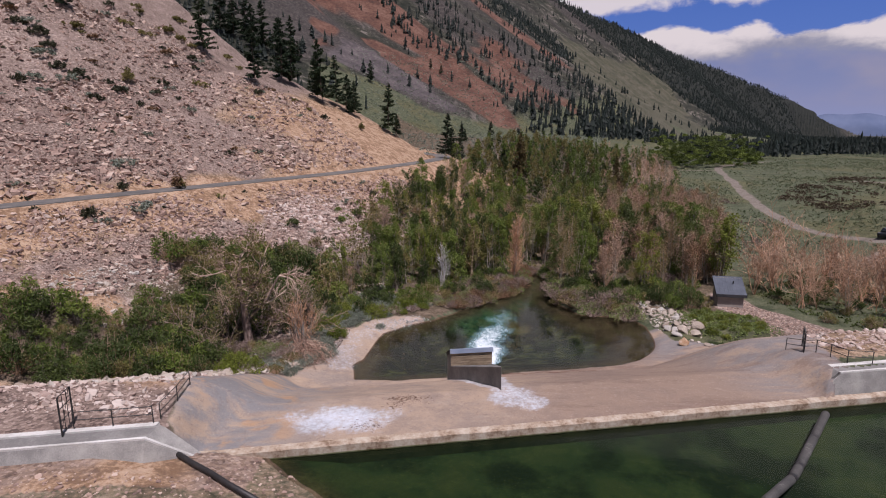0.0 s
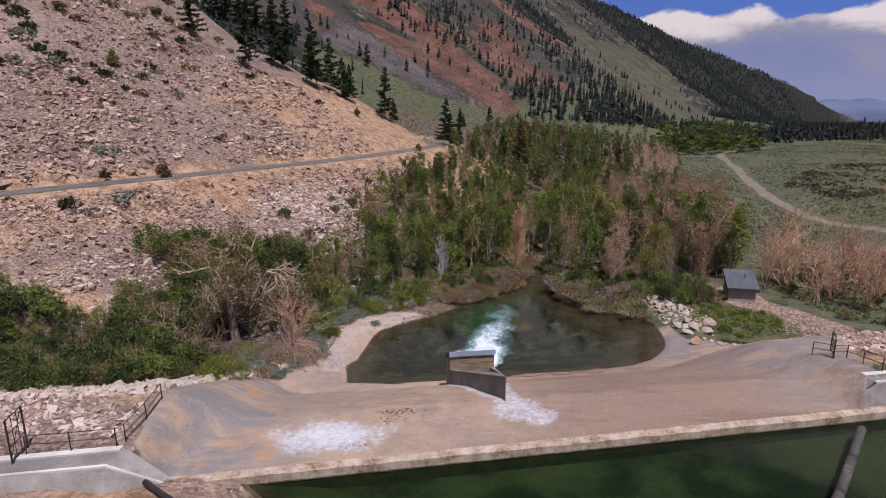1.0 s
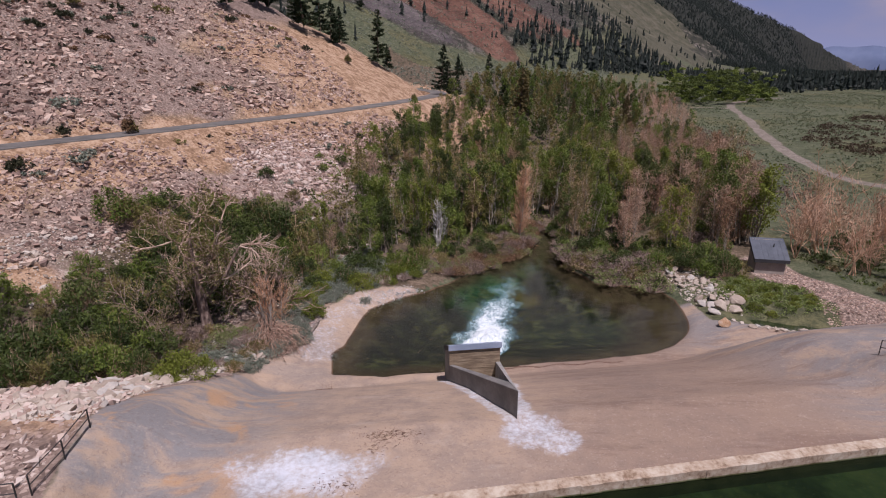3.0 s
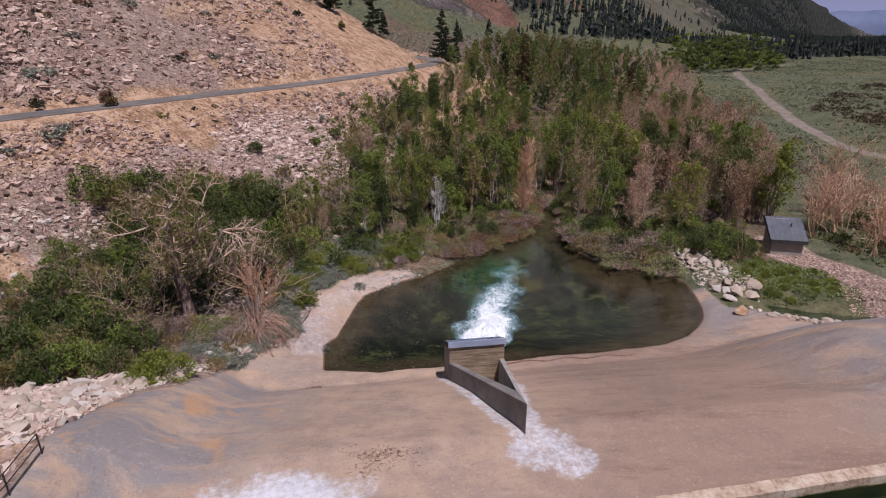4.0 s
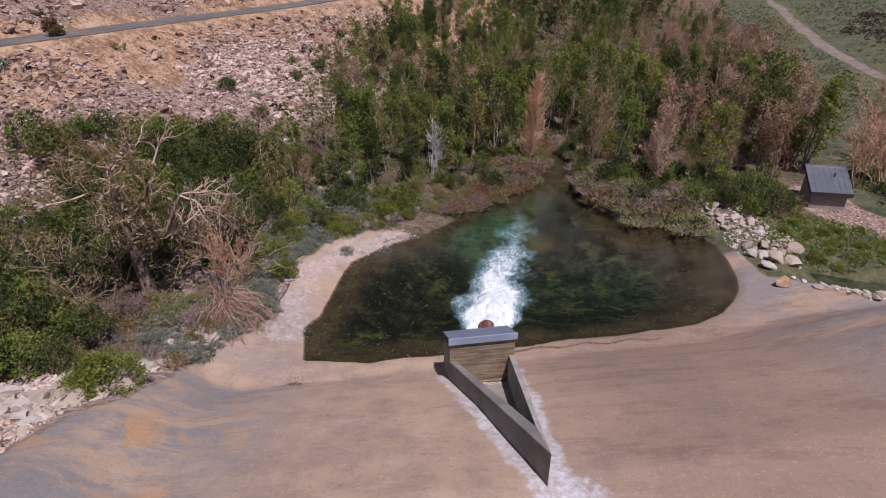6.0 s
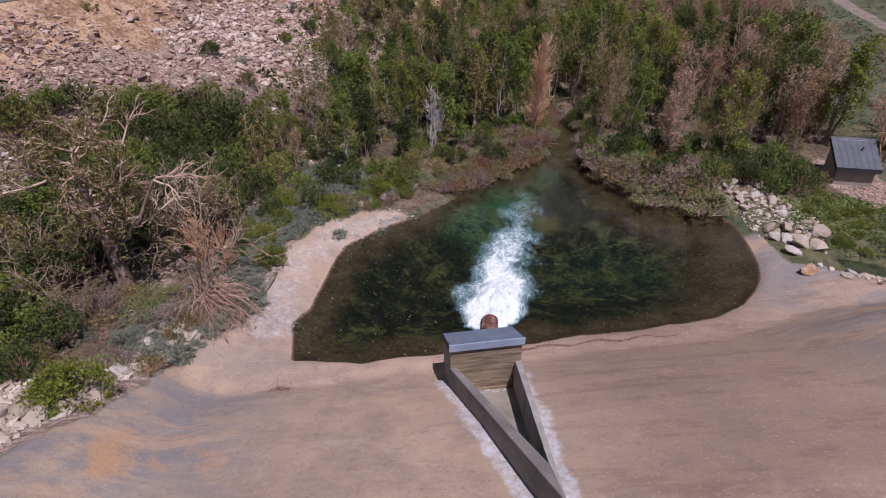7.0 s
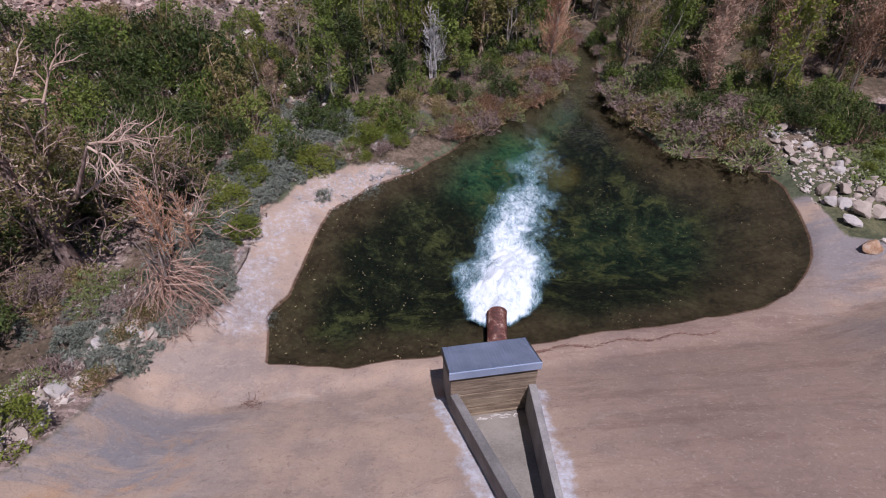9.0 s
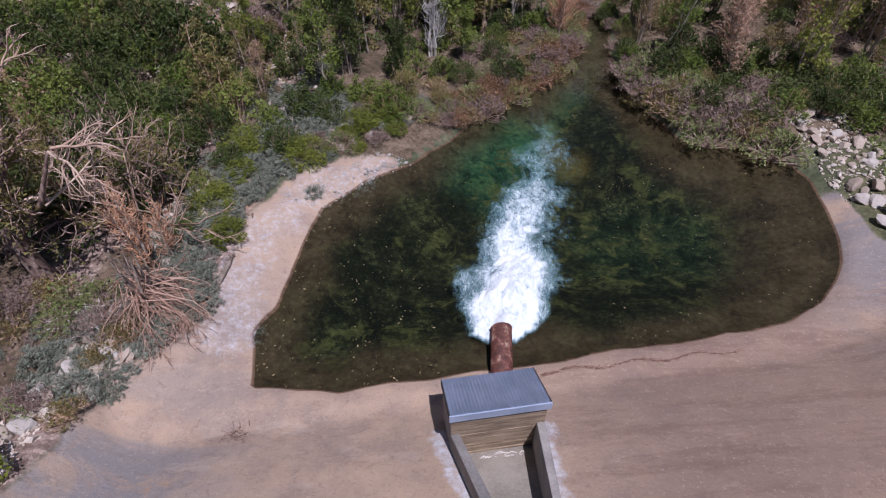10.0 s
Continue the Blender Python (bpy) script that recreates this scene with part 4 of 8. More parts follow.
# the dark of the murky water is put into this submerged face's colour
bm = bmesh.new()
loop = [(-15.4, along_dam(-15.4, -0.38)), (46.4, along_dam(46.4, -0.38)), (46.4, along_dam(46.4, 0.18)), (-15.4, along_dam(-15.4, 0.18))]
prism(bm, loop, [4.4] * 4, [6.016] * 4)
tagged(link_mesh("dam_face", bm, mottled("murk_dark_wall", [(0, (0.018, 0.024, 0.012)), (1, (0.05, 0.055, 0.028))], 0.8, 0.9, 0.4, 0.02, 8)), "submerged upstream face of the dam, coloured dark as the murky water", "dam", kind="structure")


def abutment(name, x_end, x_far, front, back, top, reach, label, toe=-0.43, foot=CREST_Z + 0.12):
    """A concrete deck on the dam's top, with kerbs, a battered front and a sloping end towards the spillway."""
    sgn = 1 if x_far > x_end else -1
    e = thing(name, (0, 0, 0), label, "abutment", kind="structure")

    def solid(pname, xa, xb, rows, mat):
        """rows: across-dam offset, low and high at each corner of the cross-section, the same at both ends."""
        (y0, lo0, hi0), (y1, lo1, hi1) = rows
        loop = [(xa, along_dam(xa, y0)), (xb, along_dam(xb, y0)), (xb, along_dam(xb, y1)), (xa, along_dam(xa, y1))]
        lo, hi = [lo0, lo0, lo1, lo1], [hi0, hi0, hi1, hi1]
        if xb < xa:
            loop, lo, hi = loop[::-1], lo[::-1], hi[::-1]
        bm = bmesh.new()
        prism(bm, loop, lo, hi)
        return part(pname, bm, mat, e)

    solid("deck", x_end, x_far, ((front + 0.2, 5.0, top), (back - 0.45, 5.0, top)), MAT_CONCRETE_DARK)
    solid("back_kerb", x_end, x_far, ((back - 0.446, 5.0, top + 0.10), (back, 5.0, top + 0.10)), MAT_WHITE_CONCRETE)
    solid("front_kerb", x_end, x_far, ((front, 5.0, top + 0.08), (front + 0.196, 5.0, top + 0.08)), MAT_WHITE_CONCRETE)
    solid("front_wall", x_end, x_far, ((front - reach, 4.8, 6.0), (front - 0.004, 4.8, top - 0.03)), MAT_CONCRETE)
    xe, xf = x_end - sgn * 0.004, x_end - sgn * 2.2
    shapes = (
        # on the right abutment this end takes the darker concrete
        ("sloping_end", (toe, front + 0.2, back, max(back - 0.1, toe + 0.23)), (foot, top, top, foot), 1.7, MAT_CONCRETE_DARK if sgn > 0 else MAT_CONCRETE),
        ("end_kerb", (toe - 0.19, front, front + 0.16, toe - 0.006), (foot + 0.08, top + 0.08, top + 0.08, foot + 0.08), 0.3, MAT_WHITE_CONCRETE),
        ("end_wall", (toe - 0.47, front - reach, front - 0.004, toe - 0.194), (6.1, 6.0, top - 0.03, foot - 0.04), 1.2, MAT_CONCRETE),
    )
    for pname, ys, hi, deep, mat in shapes:
        if pname == "end_kerb" and sgn > 0:
            continue
        loop = [(xf, along_dam(xf, ys[0])), (xe, along_dam(xe, ys[1])), (xe, along_dam(xe, ys[2])), (xf, along_dam(xf, ys[3]))]
        low = [min(4.9, h - deep) if pname != "end_kerb" else h - deep for h in hi]
        hi = list(hi)
        if sgn < 0:
            loop, hi, low = loop[::-1], hi[::-1], low[::-1]
        bm = bmesh.new()
        prism(bm, loop, low, hi)
        part(pname, bm, mat, e)
    return e


abutment("abutment_left", -17.0, -62.0, -1.7, 0.15, TOP_Z, 0.9, "long grey concrete abutment deck with pale kerbs")
abutment("abutment_right", 29.6, 64.0, 0.75, 2.2, RIGHT_Z, 0.25, "pale grey concrete abutment deck with sloping end", 0.95, CREST_Z - 0.12)


def railing(points, label, h=1.05, rails=(1.05, 0.55)):
    """A pipe railing over plan points: one post at each, with rails between them."""
    base = points[0]
    e = thing("pipe_railing", base, label, "railing", "railings on the dam")
    loc = [Vector(p) - Vector(base) for p in points]
    for p in loc:
        part("post", tube(bmesh.new(), [p + Vector((0, 0, -0.15)), p + Vector((0, 0, h))], [0.035, 0.035], 6), MAT_RAIL, e)
    for r in rails:
        for a, b in zip(loc, loc[1:]):
            up = Vector((0, 0, r))
            part("rail", tube(bmesh.new(), [a + up, b + up], [0.028, 0.028], 6), MAT_RAIL, e)
    return e


railing([(-21.6, 29.5, 8.85), (-19.5, 29.8, 8.85), (-17.3, 30.15, 8.85)], "dark steel pipe railing along the abutment deck")
railing([(-17.15, 30.75, height(-17.15, 30.9)), (-17.1, 33.0, height(-17.1, 33.0)), (-17.3, 35.4, height(-17.3, 35.4))], "dark steel pipe railing running down beside the spillway")
railing([(x, y, height(x, y)) for x, y in ((29.2, 44.2), (29.3, 42.0), (30.2, 41.9), (30.7, 40.9), (31.2, 39.7))] + [(33.0, 39.5, 8.15)], "dark steel pipe railing beside the spillway")


def lattice_gate(place, yaw, label, w=1.6, h=2.4):
    e = thing("lattice_gate", place, label, "gate", "gates on the dam", yaw=yaw)
    for x in (0, w):
        part("stile", tube(bmesh.new(), [(x, 0, -0.1), (x, 0, h)], [0.05, 0.05], 6), MAT_RAIL, e)
    for z in (0.15, 0.9, 1.65, h):
        part("bar", tube(bmesh.new(), [(0, 0, z), (w, 0, z)], [0.03, 0.03], 5), MAT_RAIL, e)
    for x in (w / 3, 2 * w / 3):
        part("upright", tube(bmesh.new(), [(x, 0, 0.15), (x, 0, h)], [0.022, 0.022], 5), MAT_RAIL, e)
    part("brace", tube(bmesh.new(), [(0, 0.03, 0.15), (w, 0.03, h)], [0.02, 0.02], 5), MAT_RAIL, e)
    return e


lattice_gate((-21.85, 28.8, 8.75), 99, "tall dark steel lattice gate standing on the deck", 1.5)
lattice_gate((29.35, 42.1, height(29.35, 42.1)), 62, "dark steel lattice gate at the spillway railing", 1.7, 1.5)


def outlet():
    """The wedge-shaped inlet on the dam's face: two walls that meet in a nose, a floor, a boarded box with a sheet-metal lid."""
    e = thing("outlet_structure", (0, 0, 0), "grey concrete wedge-shaped outlet with boarded box and metal lid", "outlet")
    lf, rf = Vector((0.95, 50.45)), Vector((4.98, 50.95))
    tip = Vector((4.45, 38.75))
    th = 0.36
    # left wall, its shade put into the colour: darker concrete than the right one
    d = (tip - lf).normalized()
    inn = Vector((-d.y, d.x))
    inner_tip = Vector((4.27, 41.0))
    bm = bmesh.new()
    loop = [lf, tip, inner_tip, lf + inn * th]
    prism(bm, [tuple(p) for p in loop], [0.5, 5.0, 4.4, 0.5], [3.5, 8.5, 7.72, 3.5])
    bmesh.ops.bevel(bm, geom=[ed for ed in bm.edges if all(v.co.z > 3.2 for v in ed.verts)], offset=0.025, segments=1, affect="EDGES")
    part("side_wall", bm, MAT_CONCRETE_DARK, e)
    bm = bmesh.new()
    rin = rf + Vector((-th, -0.03))
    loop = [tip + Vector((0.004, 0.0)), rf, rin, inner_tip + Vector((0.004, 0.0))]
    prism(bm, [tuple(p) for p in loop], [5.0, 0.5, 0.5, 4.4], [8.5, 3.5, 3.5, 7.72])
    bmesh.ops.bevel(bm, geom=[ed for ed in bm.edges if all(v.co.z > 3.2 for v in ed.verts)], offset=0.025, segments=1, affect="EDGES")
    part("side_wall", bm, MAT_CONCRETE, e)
    # floor
    bm = bmesh.new()
    loop = [tuple(lf + inn * th * 0.9), (4.24, 41.4), (4.3, 41.4), tuple(rin + Vector((0.03, 0)))]
    prism(bm, loop, [0.2, 4.0, 4.0, 0.2], [1.5, 5.75, 5.75, 1.5])
    part("floor_slab", bm, mottled("silted_concrete", [(0, (0.20, 0.18, 0.15)), (1, (0.32, 0.29, 0.25))], 0.5, 0.9, 0.2, 0.02, 8), e)
    # box: cheeks and back, boards in front, lid
    def local(u, v):
        return (0.95 + 0.9925 * u - 0.122 * v, 50.47 + 0.122 * u + 0.9925 * v)
    w = 4.06
    # the left cheek's shade is put in with the darker concrete
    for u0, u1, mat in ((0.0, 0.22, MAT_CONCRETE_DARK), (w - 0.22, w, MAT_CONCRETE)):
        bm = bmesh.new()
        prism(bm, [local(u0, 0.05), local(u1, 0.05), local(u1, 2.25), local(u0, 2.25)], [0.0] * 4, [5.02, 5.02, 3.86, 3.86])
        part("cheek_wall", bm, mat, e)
    bm = bmesh.new()
    prism(bm, [local(0.224, 2.0), local(w - 0.224, 2.0), local(w - 0.224, 2.25), local(0.224, 2.25)], [-0.5] * 4, [3.9, 3.9, 3.84, 3.84])
    part("back_wall", bm, MAT_CONCRETE, e)
    z, k = 1.45, 0
    while z < 4.78:
        hgt = 0.235
        off = random.uniform(-0.018, 0.018)
        bm = bmesh.new()
        prism(bm, [local(0.03, -0.02 + off), local(w - 0.03, -0.02 + off), local(w - 0.03, 0.044), local(0.03, 0.044)], [z + 0.006] * 4, [z + hgt] * 4)
        part("board", bm, MAT_PLANK, e)
        z += hgt
    lid = bmesh.new()
    n = 56
    top, low = [], []
    for i in range(n + 1):
        u = -0.06 + (w + 0.12) * i / n
        rib = 0.022 if i % 2 else 0.0
        top.append([lid.verts.new((*local(u, -0.10), 5.22 + rib)), lid.verts.new((*local(u, 2.35), 3.98 + rib))])
    for a, b in zip(top, top[1:]):
        lid.faces.new((a[0], b[0], b[1], a[1]))
    bmesh.ops.solidify(lid, geom=lid.faces[:], thickness=0.05)
    part("lid", lid, MAT_ROOF, e, "blue-grey corrugated metal lid")
    bm = bmesh.new()
    prism(bm, [local(-0.07, -0.16), local(w + 0.07, -0.16), local(w + 0.07, -0.10), local(-0.07, -0.10)], [4.80] * 4, [5.26] * 4)
    part("front_flashing", bm, MAT_ROOF, e, "blue-grey metal flashing")
    for u in (-0.07, w + 0.03):
        bm = bmesh.new()
        prism(bm, [local(u, -0.098), local(u + 0.04, -0.098), local(u + 0.04, 2.36), local(u, 2.36)], [4.82, 4.82, 3.6, 3.6], [5.25, 5.25, 4.01, 4.01])
        part("side_flashing", bm, MAT_FASCIA, e)
    return e


outlet()

# reeds and drift at the foot of the boards
bm = bmesh.new()
for i in range(26):
    x = random.uniform(1.5, 4.4)
    y0 = 50.2 + 0.125 * (x - 1) - random.uniform(0.0, 0.25)
    dx = random.uniform(-0.8, 0.8)
    z0 = 1.62
    tube(bm, [(x, y0, z0), (x + dx * 0.5, y0 - random.uniform(-0.1, 0.2), z0 + 0.1), (x + dx, y0 - random.uniform(0.0, 0.2), z0 + 0.05)], [0.02, 0.025, 0.012], 4)
tagged(link_mesh("driftwood", bm, MAT_DEAD_WHITE), "bleached drift sticks lying against the boards", "driftwood", kind="stuff")


def pipe():
    e = thing("outlet_pipe", (3.55, 52.8, 0.55), "rusty open-ended steel outlet pipe over the pool", "pipe")
    bm = bmesh.new()
    r, n = 0.58, 24
    d = Vector((0.45, 5.3, -0.12))
    rings = []
    for rad, t in ((r, 0.0), (r, 0.985), (r + 0.03, 0.985), (r + 0.03, 1.0), (r - 0.045, 1.0), (r - 0.05, 0.0)):
        rings.append([bm.verts.new(d * t + Vector((rad * math.cos(a), 0, rad * math.sin(a)))) for a in [2 * math.pi * k / n for k in range(n)]])
    for a, b in zip(rings, rings[1:]):
        for k in range(n):
            bm.faces.new((a[k], b[k], b[(k + 1) % n], a[(k + 1) % n]))
    bmesh.ops.recalc_face_normals(bm, faces=bm.faces[:])
    part("tube", bm, MAT_RUST, e, smooth=True)
    return e


pipe()


def foam_material():
    m, n, l, b = material("white_foam")
    at = n.new("ShaderNodeAttribute")
    at.attribute_name = "body"
    co = n.new("ShaderNodeNewGeometry").outputs["Position"]
    mp = n.new("ShaderNodeMapping")
    mp.inputs["Scale"].default_value = (1.0, 0.55, 1.0)
    l.new(co, mp.inputs["Vector"])
    a = noise_tex(n, l, mp.outputs[0], 0.9, 9, 0.74, 1.6)
    c = noise_tex(n, l, mp.outputs[0], 3.4, 7, 0.72, 1.0)
    f = calc(n, l, "ADD", calc(n, l, "MULTIPLY", a, 0.55), calc(n, l, "MULTIPLY", c, 0.45))
    dense = remap(n, l, calc(n, l, "ADD", at.outputs["Fac"], calc(n, l, "MULTIPLY", calc(n, l, "SUBTRACT", f, 0.5), 1.9)), 0.36, 1.05)
    spray = noise_tex(n, l, mp.outputs[0], 7.0, 8, 0.8, 1.4)
    thin = remap(n, l, calc(n, l, "ADD", at.outputs["Fac"], calc(n, l, "MULTIPLY", calc(n, l, "SUBTRACT", calc(n, l, "ADD", calc(n, l, "MULTIPLY", spray, 0.6), calc(n, l, "MULTIPLY", a, 0.4)), 0.5), 2.6)), 0.30, 0.72)
    cover = calc(n, l, "MAXIMUM", dense, calc(n, l, "MULTIPLY", thin, 0.4))
    l.new(mix_col(n, l, dense, (0.26, 0.52, 0.60), (0.68, 0.74, 0.78)), b.inputs["Base Color"])
    b.inputs["Roughness"].default_value = 0.7
    bump(n, l, b, f, 0.5, 0.2)
    tr = n.new("ShaderNodeBsdfTransparent")
    mx = n.new("ShaderNodeMixShader")
    l.new(cover, mx.inputs[0])
    l.new(tr.outputs[0], mx.inputs[1])
    l.new(b.outputs[0], mx.inputs[2])
    l.new(mx.outputs[0], n["Material Output"].inputs["Surface"])
    return m


def foam():
    """The plume that the jet raises: thick and domed at the pipe, thinning into streaks down the pool."""
    u = np.linspace(-6.0, 6.0, 150)
    v = np.linspace(57.3, 84.5, 300)
    uu, vv = np.meshgrid(u, v)
    t = (vv - 58.0) / 25.0
    axis = np.interp(vv, [57, 58, 61, 65, 69, 72.5, 76.8, 82], [4.0, 4.1, 5.0, 6.05, 7.15, 8.2, 9.2, 9.5])
    half = np.interp(vv, [57.4, 58.4, 59.8, 61.8, 64.6, 68.9, 72.5, 76, 80, 84], [0.8, 1.8, 2.9, 3.3, 3.1, 2.9, 2.5, 2.4, 2.1, 1.5])
    q = np.abs(uu) / half + fbm(uu + 40, vv, 2.4, 5, 61) * 0.62
    core = np.clip(1.3 - q, 0, 1.15) * np.interp(t, [-0.03, 0.0, 0.12, 0.3, 0.5, 0.7, 0.95], [0.4, 1.45, 1.02, 0.80, 0.60, 0.42, 0.16])
    body = np.clip(core, 0, 1)
    dome = np.exp(-((vv - 60.9) / 1.9) ** 2 - (uu / 1.9) ** 2) * 0.7 + np.exp(-((vv - 58.6) / 0.8) ** 2 - (uu / 0.55) ** 2) * 0.35
    z = 0.03 + dome + np.clip(body - 0.25, 0, 1) * np.abs(fbm(uu, vv, 1.1, 4, 62)) * 0.5
    x = axis + uu
    verts = np.column_stack([x.ravel(), vv.ravel(), z.ravel()])
    nr, nc = uu.shape
    idx = np.arange(nr * nc).reshape(nr, nc)
    faces = np.stack([idx[:-1, :-1], idx[:-1, 1:], idx[1:, 1:], idx[1:, :-1]], -1).reshape(-1, 4)
    keep = (body.ravel()[faces] > 0.01).any(axis=1)
    me = mesh_from("foam_plume", verts, faces[keep], True)
    at = me.attributes.new("body", "FLOAT", "POINT")
    at.data.foreach_set("value", body.ravel().astype(np.float32))
    me.materials.append(foam_material())
    return tagged(new("foam_plume", me), "white churning foam where the pipe jet meets the pool", "foam", kind="stuff")


foam()

# ---- floating boom on the reservoir ----
def boom(points, label):
    e = thing("floating_boom", (points[0][0], points[0][1], WATER_Z + 0.06), label, "boom")
    base = Vector((*points[0], 0))
    for a, b in zip(points, points[1:]):
        a, b = Vector((*a, 0)) - base, Vector((*b, 0)) - base
        d = (b - a).normalized()
        n = max(1, round((b - a).length / 3.1))
        for k in range(n):
            p, q = a.lerp(b, k / n) + d * 0.12, a.lerp(b, (k + 1) / n) - d * 0.12
            part("float_tube", tube(bmesh.new(), [p, p + d * 0.1, q - d * 0.1, q], [0.2, 0.27, 0.27, 0.2], 12), MAT_BOOM, e, smooth=True)
            part("joint", tube(bmesh.new(), [q - d * 0.04, q + d * 0.28], [0.24, 0.24], 10), MAT_RAIL, e)
    return e


boom([(27.2, 35.7), (24.2, 32.4), (21.3, 29.25), (20.2, 28.1), (17.3, 25.9), (13, 22.6)], "segmented black floating boom on the reservoir water")
e = thing("floating_boom", (-15.9, 30.0, 6.9), "dark rubber boom lying on the dirt bank", "boom")
pts = []
for x, y in ((-15.6, 29.3), (-14.3, 28.3), (-13.0, 27.4), (-11.7, 26.5), (-9.4, 25.0)):
    pts.append(Vector((x + 15.9, y - 30.0, height(x, y) + 0.22 - 6.9)))
part("float_tube", tube(bmesh.new(), pts, [0.16] * 5, 12), MAT_RAIL, e, smooth=True)


# ---- road ----
def road_strip():
    bm = bmesh.new()
    rows = []
    line = ROAD_LINE
    for i, p in enumerate(line):
        d = line[min(i + 1, len(line) - 1)] - line[max(i - 1, 0)]
        d = d / np.linalg.norm(d)
        nrm = np.array([-d[1], d[0]])
        row = []
        for off, z in ((2.65, -0.5), (2.55, 0.05), (0.0, 0.11), (-2.55, 0.05), (-2.65, -0.5)):
            q = p + nrm * (off + 0.08 * math.sin(i * 1.7 + off))
            row.append(bm.verts.new((q[0], q[1], ROAD_Z + 0.06 + z)))
        rows.append(row)
    for a, b in zip(rows, rows[1:]):
        for k in range(4):
            bm.faces.new((a[k + 1], a[k], b[k], b[k + 1])[::-1])
    bmesh.ops.recalc_face_normals(bm, faces=bm.faces[:])
    return tagged(link_mesh("road", bm, MAT_ASPHALT, smooth=False), "narrow worn grey asphalt road along the hillside", "road", kind="structure")


road_strip()


# ---- shed ----
def shed(place, yaw):
    """A block shed with one roof slope that falls towards the pool."""
    e = thing("pump_shed", place, "small grey block shed with dark sloping sheet roof", "shed", yaw=yaw)
    w, dpt, h, rise = 3.45, 3.0, 2.1, 1.75
    for x0, x1, y0, y1, top in ((0, w, 0, 0.2, h - 0.02), (0, w, dpt - 0.2, dpt, h + rise - 0.14)):
        part("wall", box(bmesh.new(), x0, y0, -0.9, x1, y1, top), MAT_SHED_WALL, e)
    for x0, x1 in ((0.0, 0.2), (w - 0.2, w)):
        bm = bmesh.new()
        prism(bm, [(x0, 0.204), (x1, 0.204), (x1, dpt - 0.204), (x0, dpt - 0.204)], [-0.9] * 4, [h + 0.08, h + 0.08, h + rise - 0.26, h + rise - 0.26])
        part("side_wall", bm, MAT_SHED_WALL, e)
    y_e, y_r, z_e, z_r = -0.35, dpt + 0.12, h - 0.1, h + rise

    def slope_prism(pname, x0, x1, lift, deep, mat, parent, ya=0.0, yb=1.0):
        bm = bmesh.new()
        za, zb = z_e + (z_r - z_e) * ya + lift, z_e + (z_r - z_e) * yb + lift
        a, b = y_e + (y_r - y_e) * ya, y_e + (y_r - y_e) * yb
        prism(bm, [(x0, a), (x1, a), (x1, b), (x0, b)], [za - deep, za - deep, zb - deep, zb - deep], [za, za, zb, zb])
        return part(pname, bm, mat, parent)

    roof = slope_prism("roof_slope", -0.3, w + 0.3, 0.0, 0.1, MAT_SHED_ROOF, e)
    for k in range(1, 7):
        slope_prism("seam", -0.3 + (w + 0.6) * k / 7 - 0.02, -0.3 + (w + 0.6) * k / 7 + 0.02, 0.03, 0.028, MAT_SHED_ROOF, roof)
    part("fascia", box(bmesh.new(), -0.3, -0.40, h - 0.5, w + 0.3, -0.354, h - 0.06), MAT_FASCIA, e)
    for x in (-0.305, w + 0.255):
        slope_prism("barge_board", x, x + 0.05, -0.104, 0.3, MAT_FASCIA, e)
    part("roof_vent", tube(bmesh.new(), [(2.3, 1.7, h + 0.8), (2.3, 1.7, h + 1.42)], [0.07, 0.07], 8), MAT_FASCIA, e)
    return e


shed((40.2, 78.0, 0.42), -12.7)


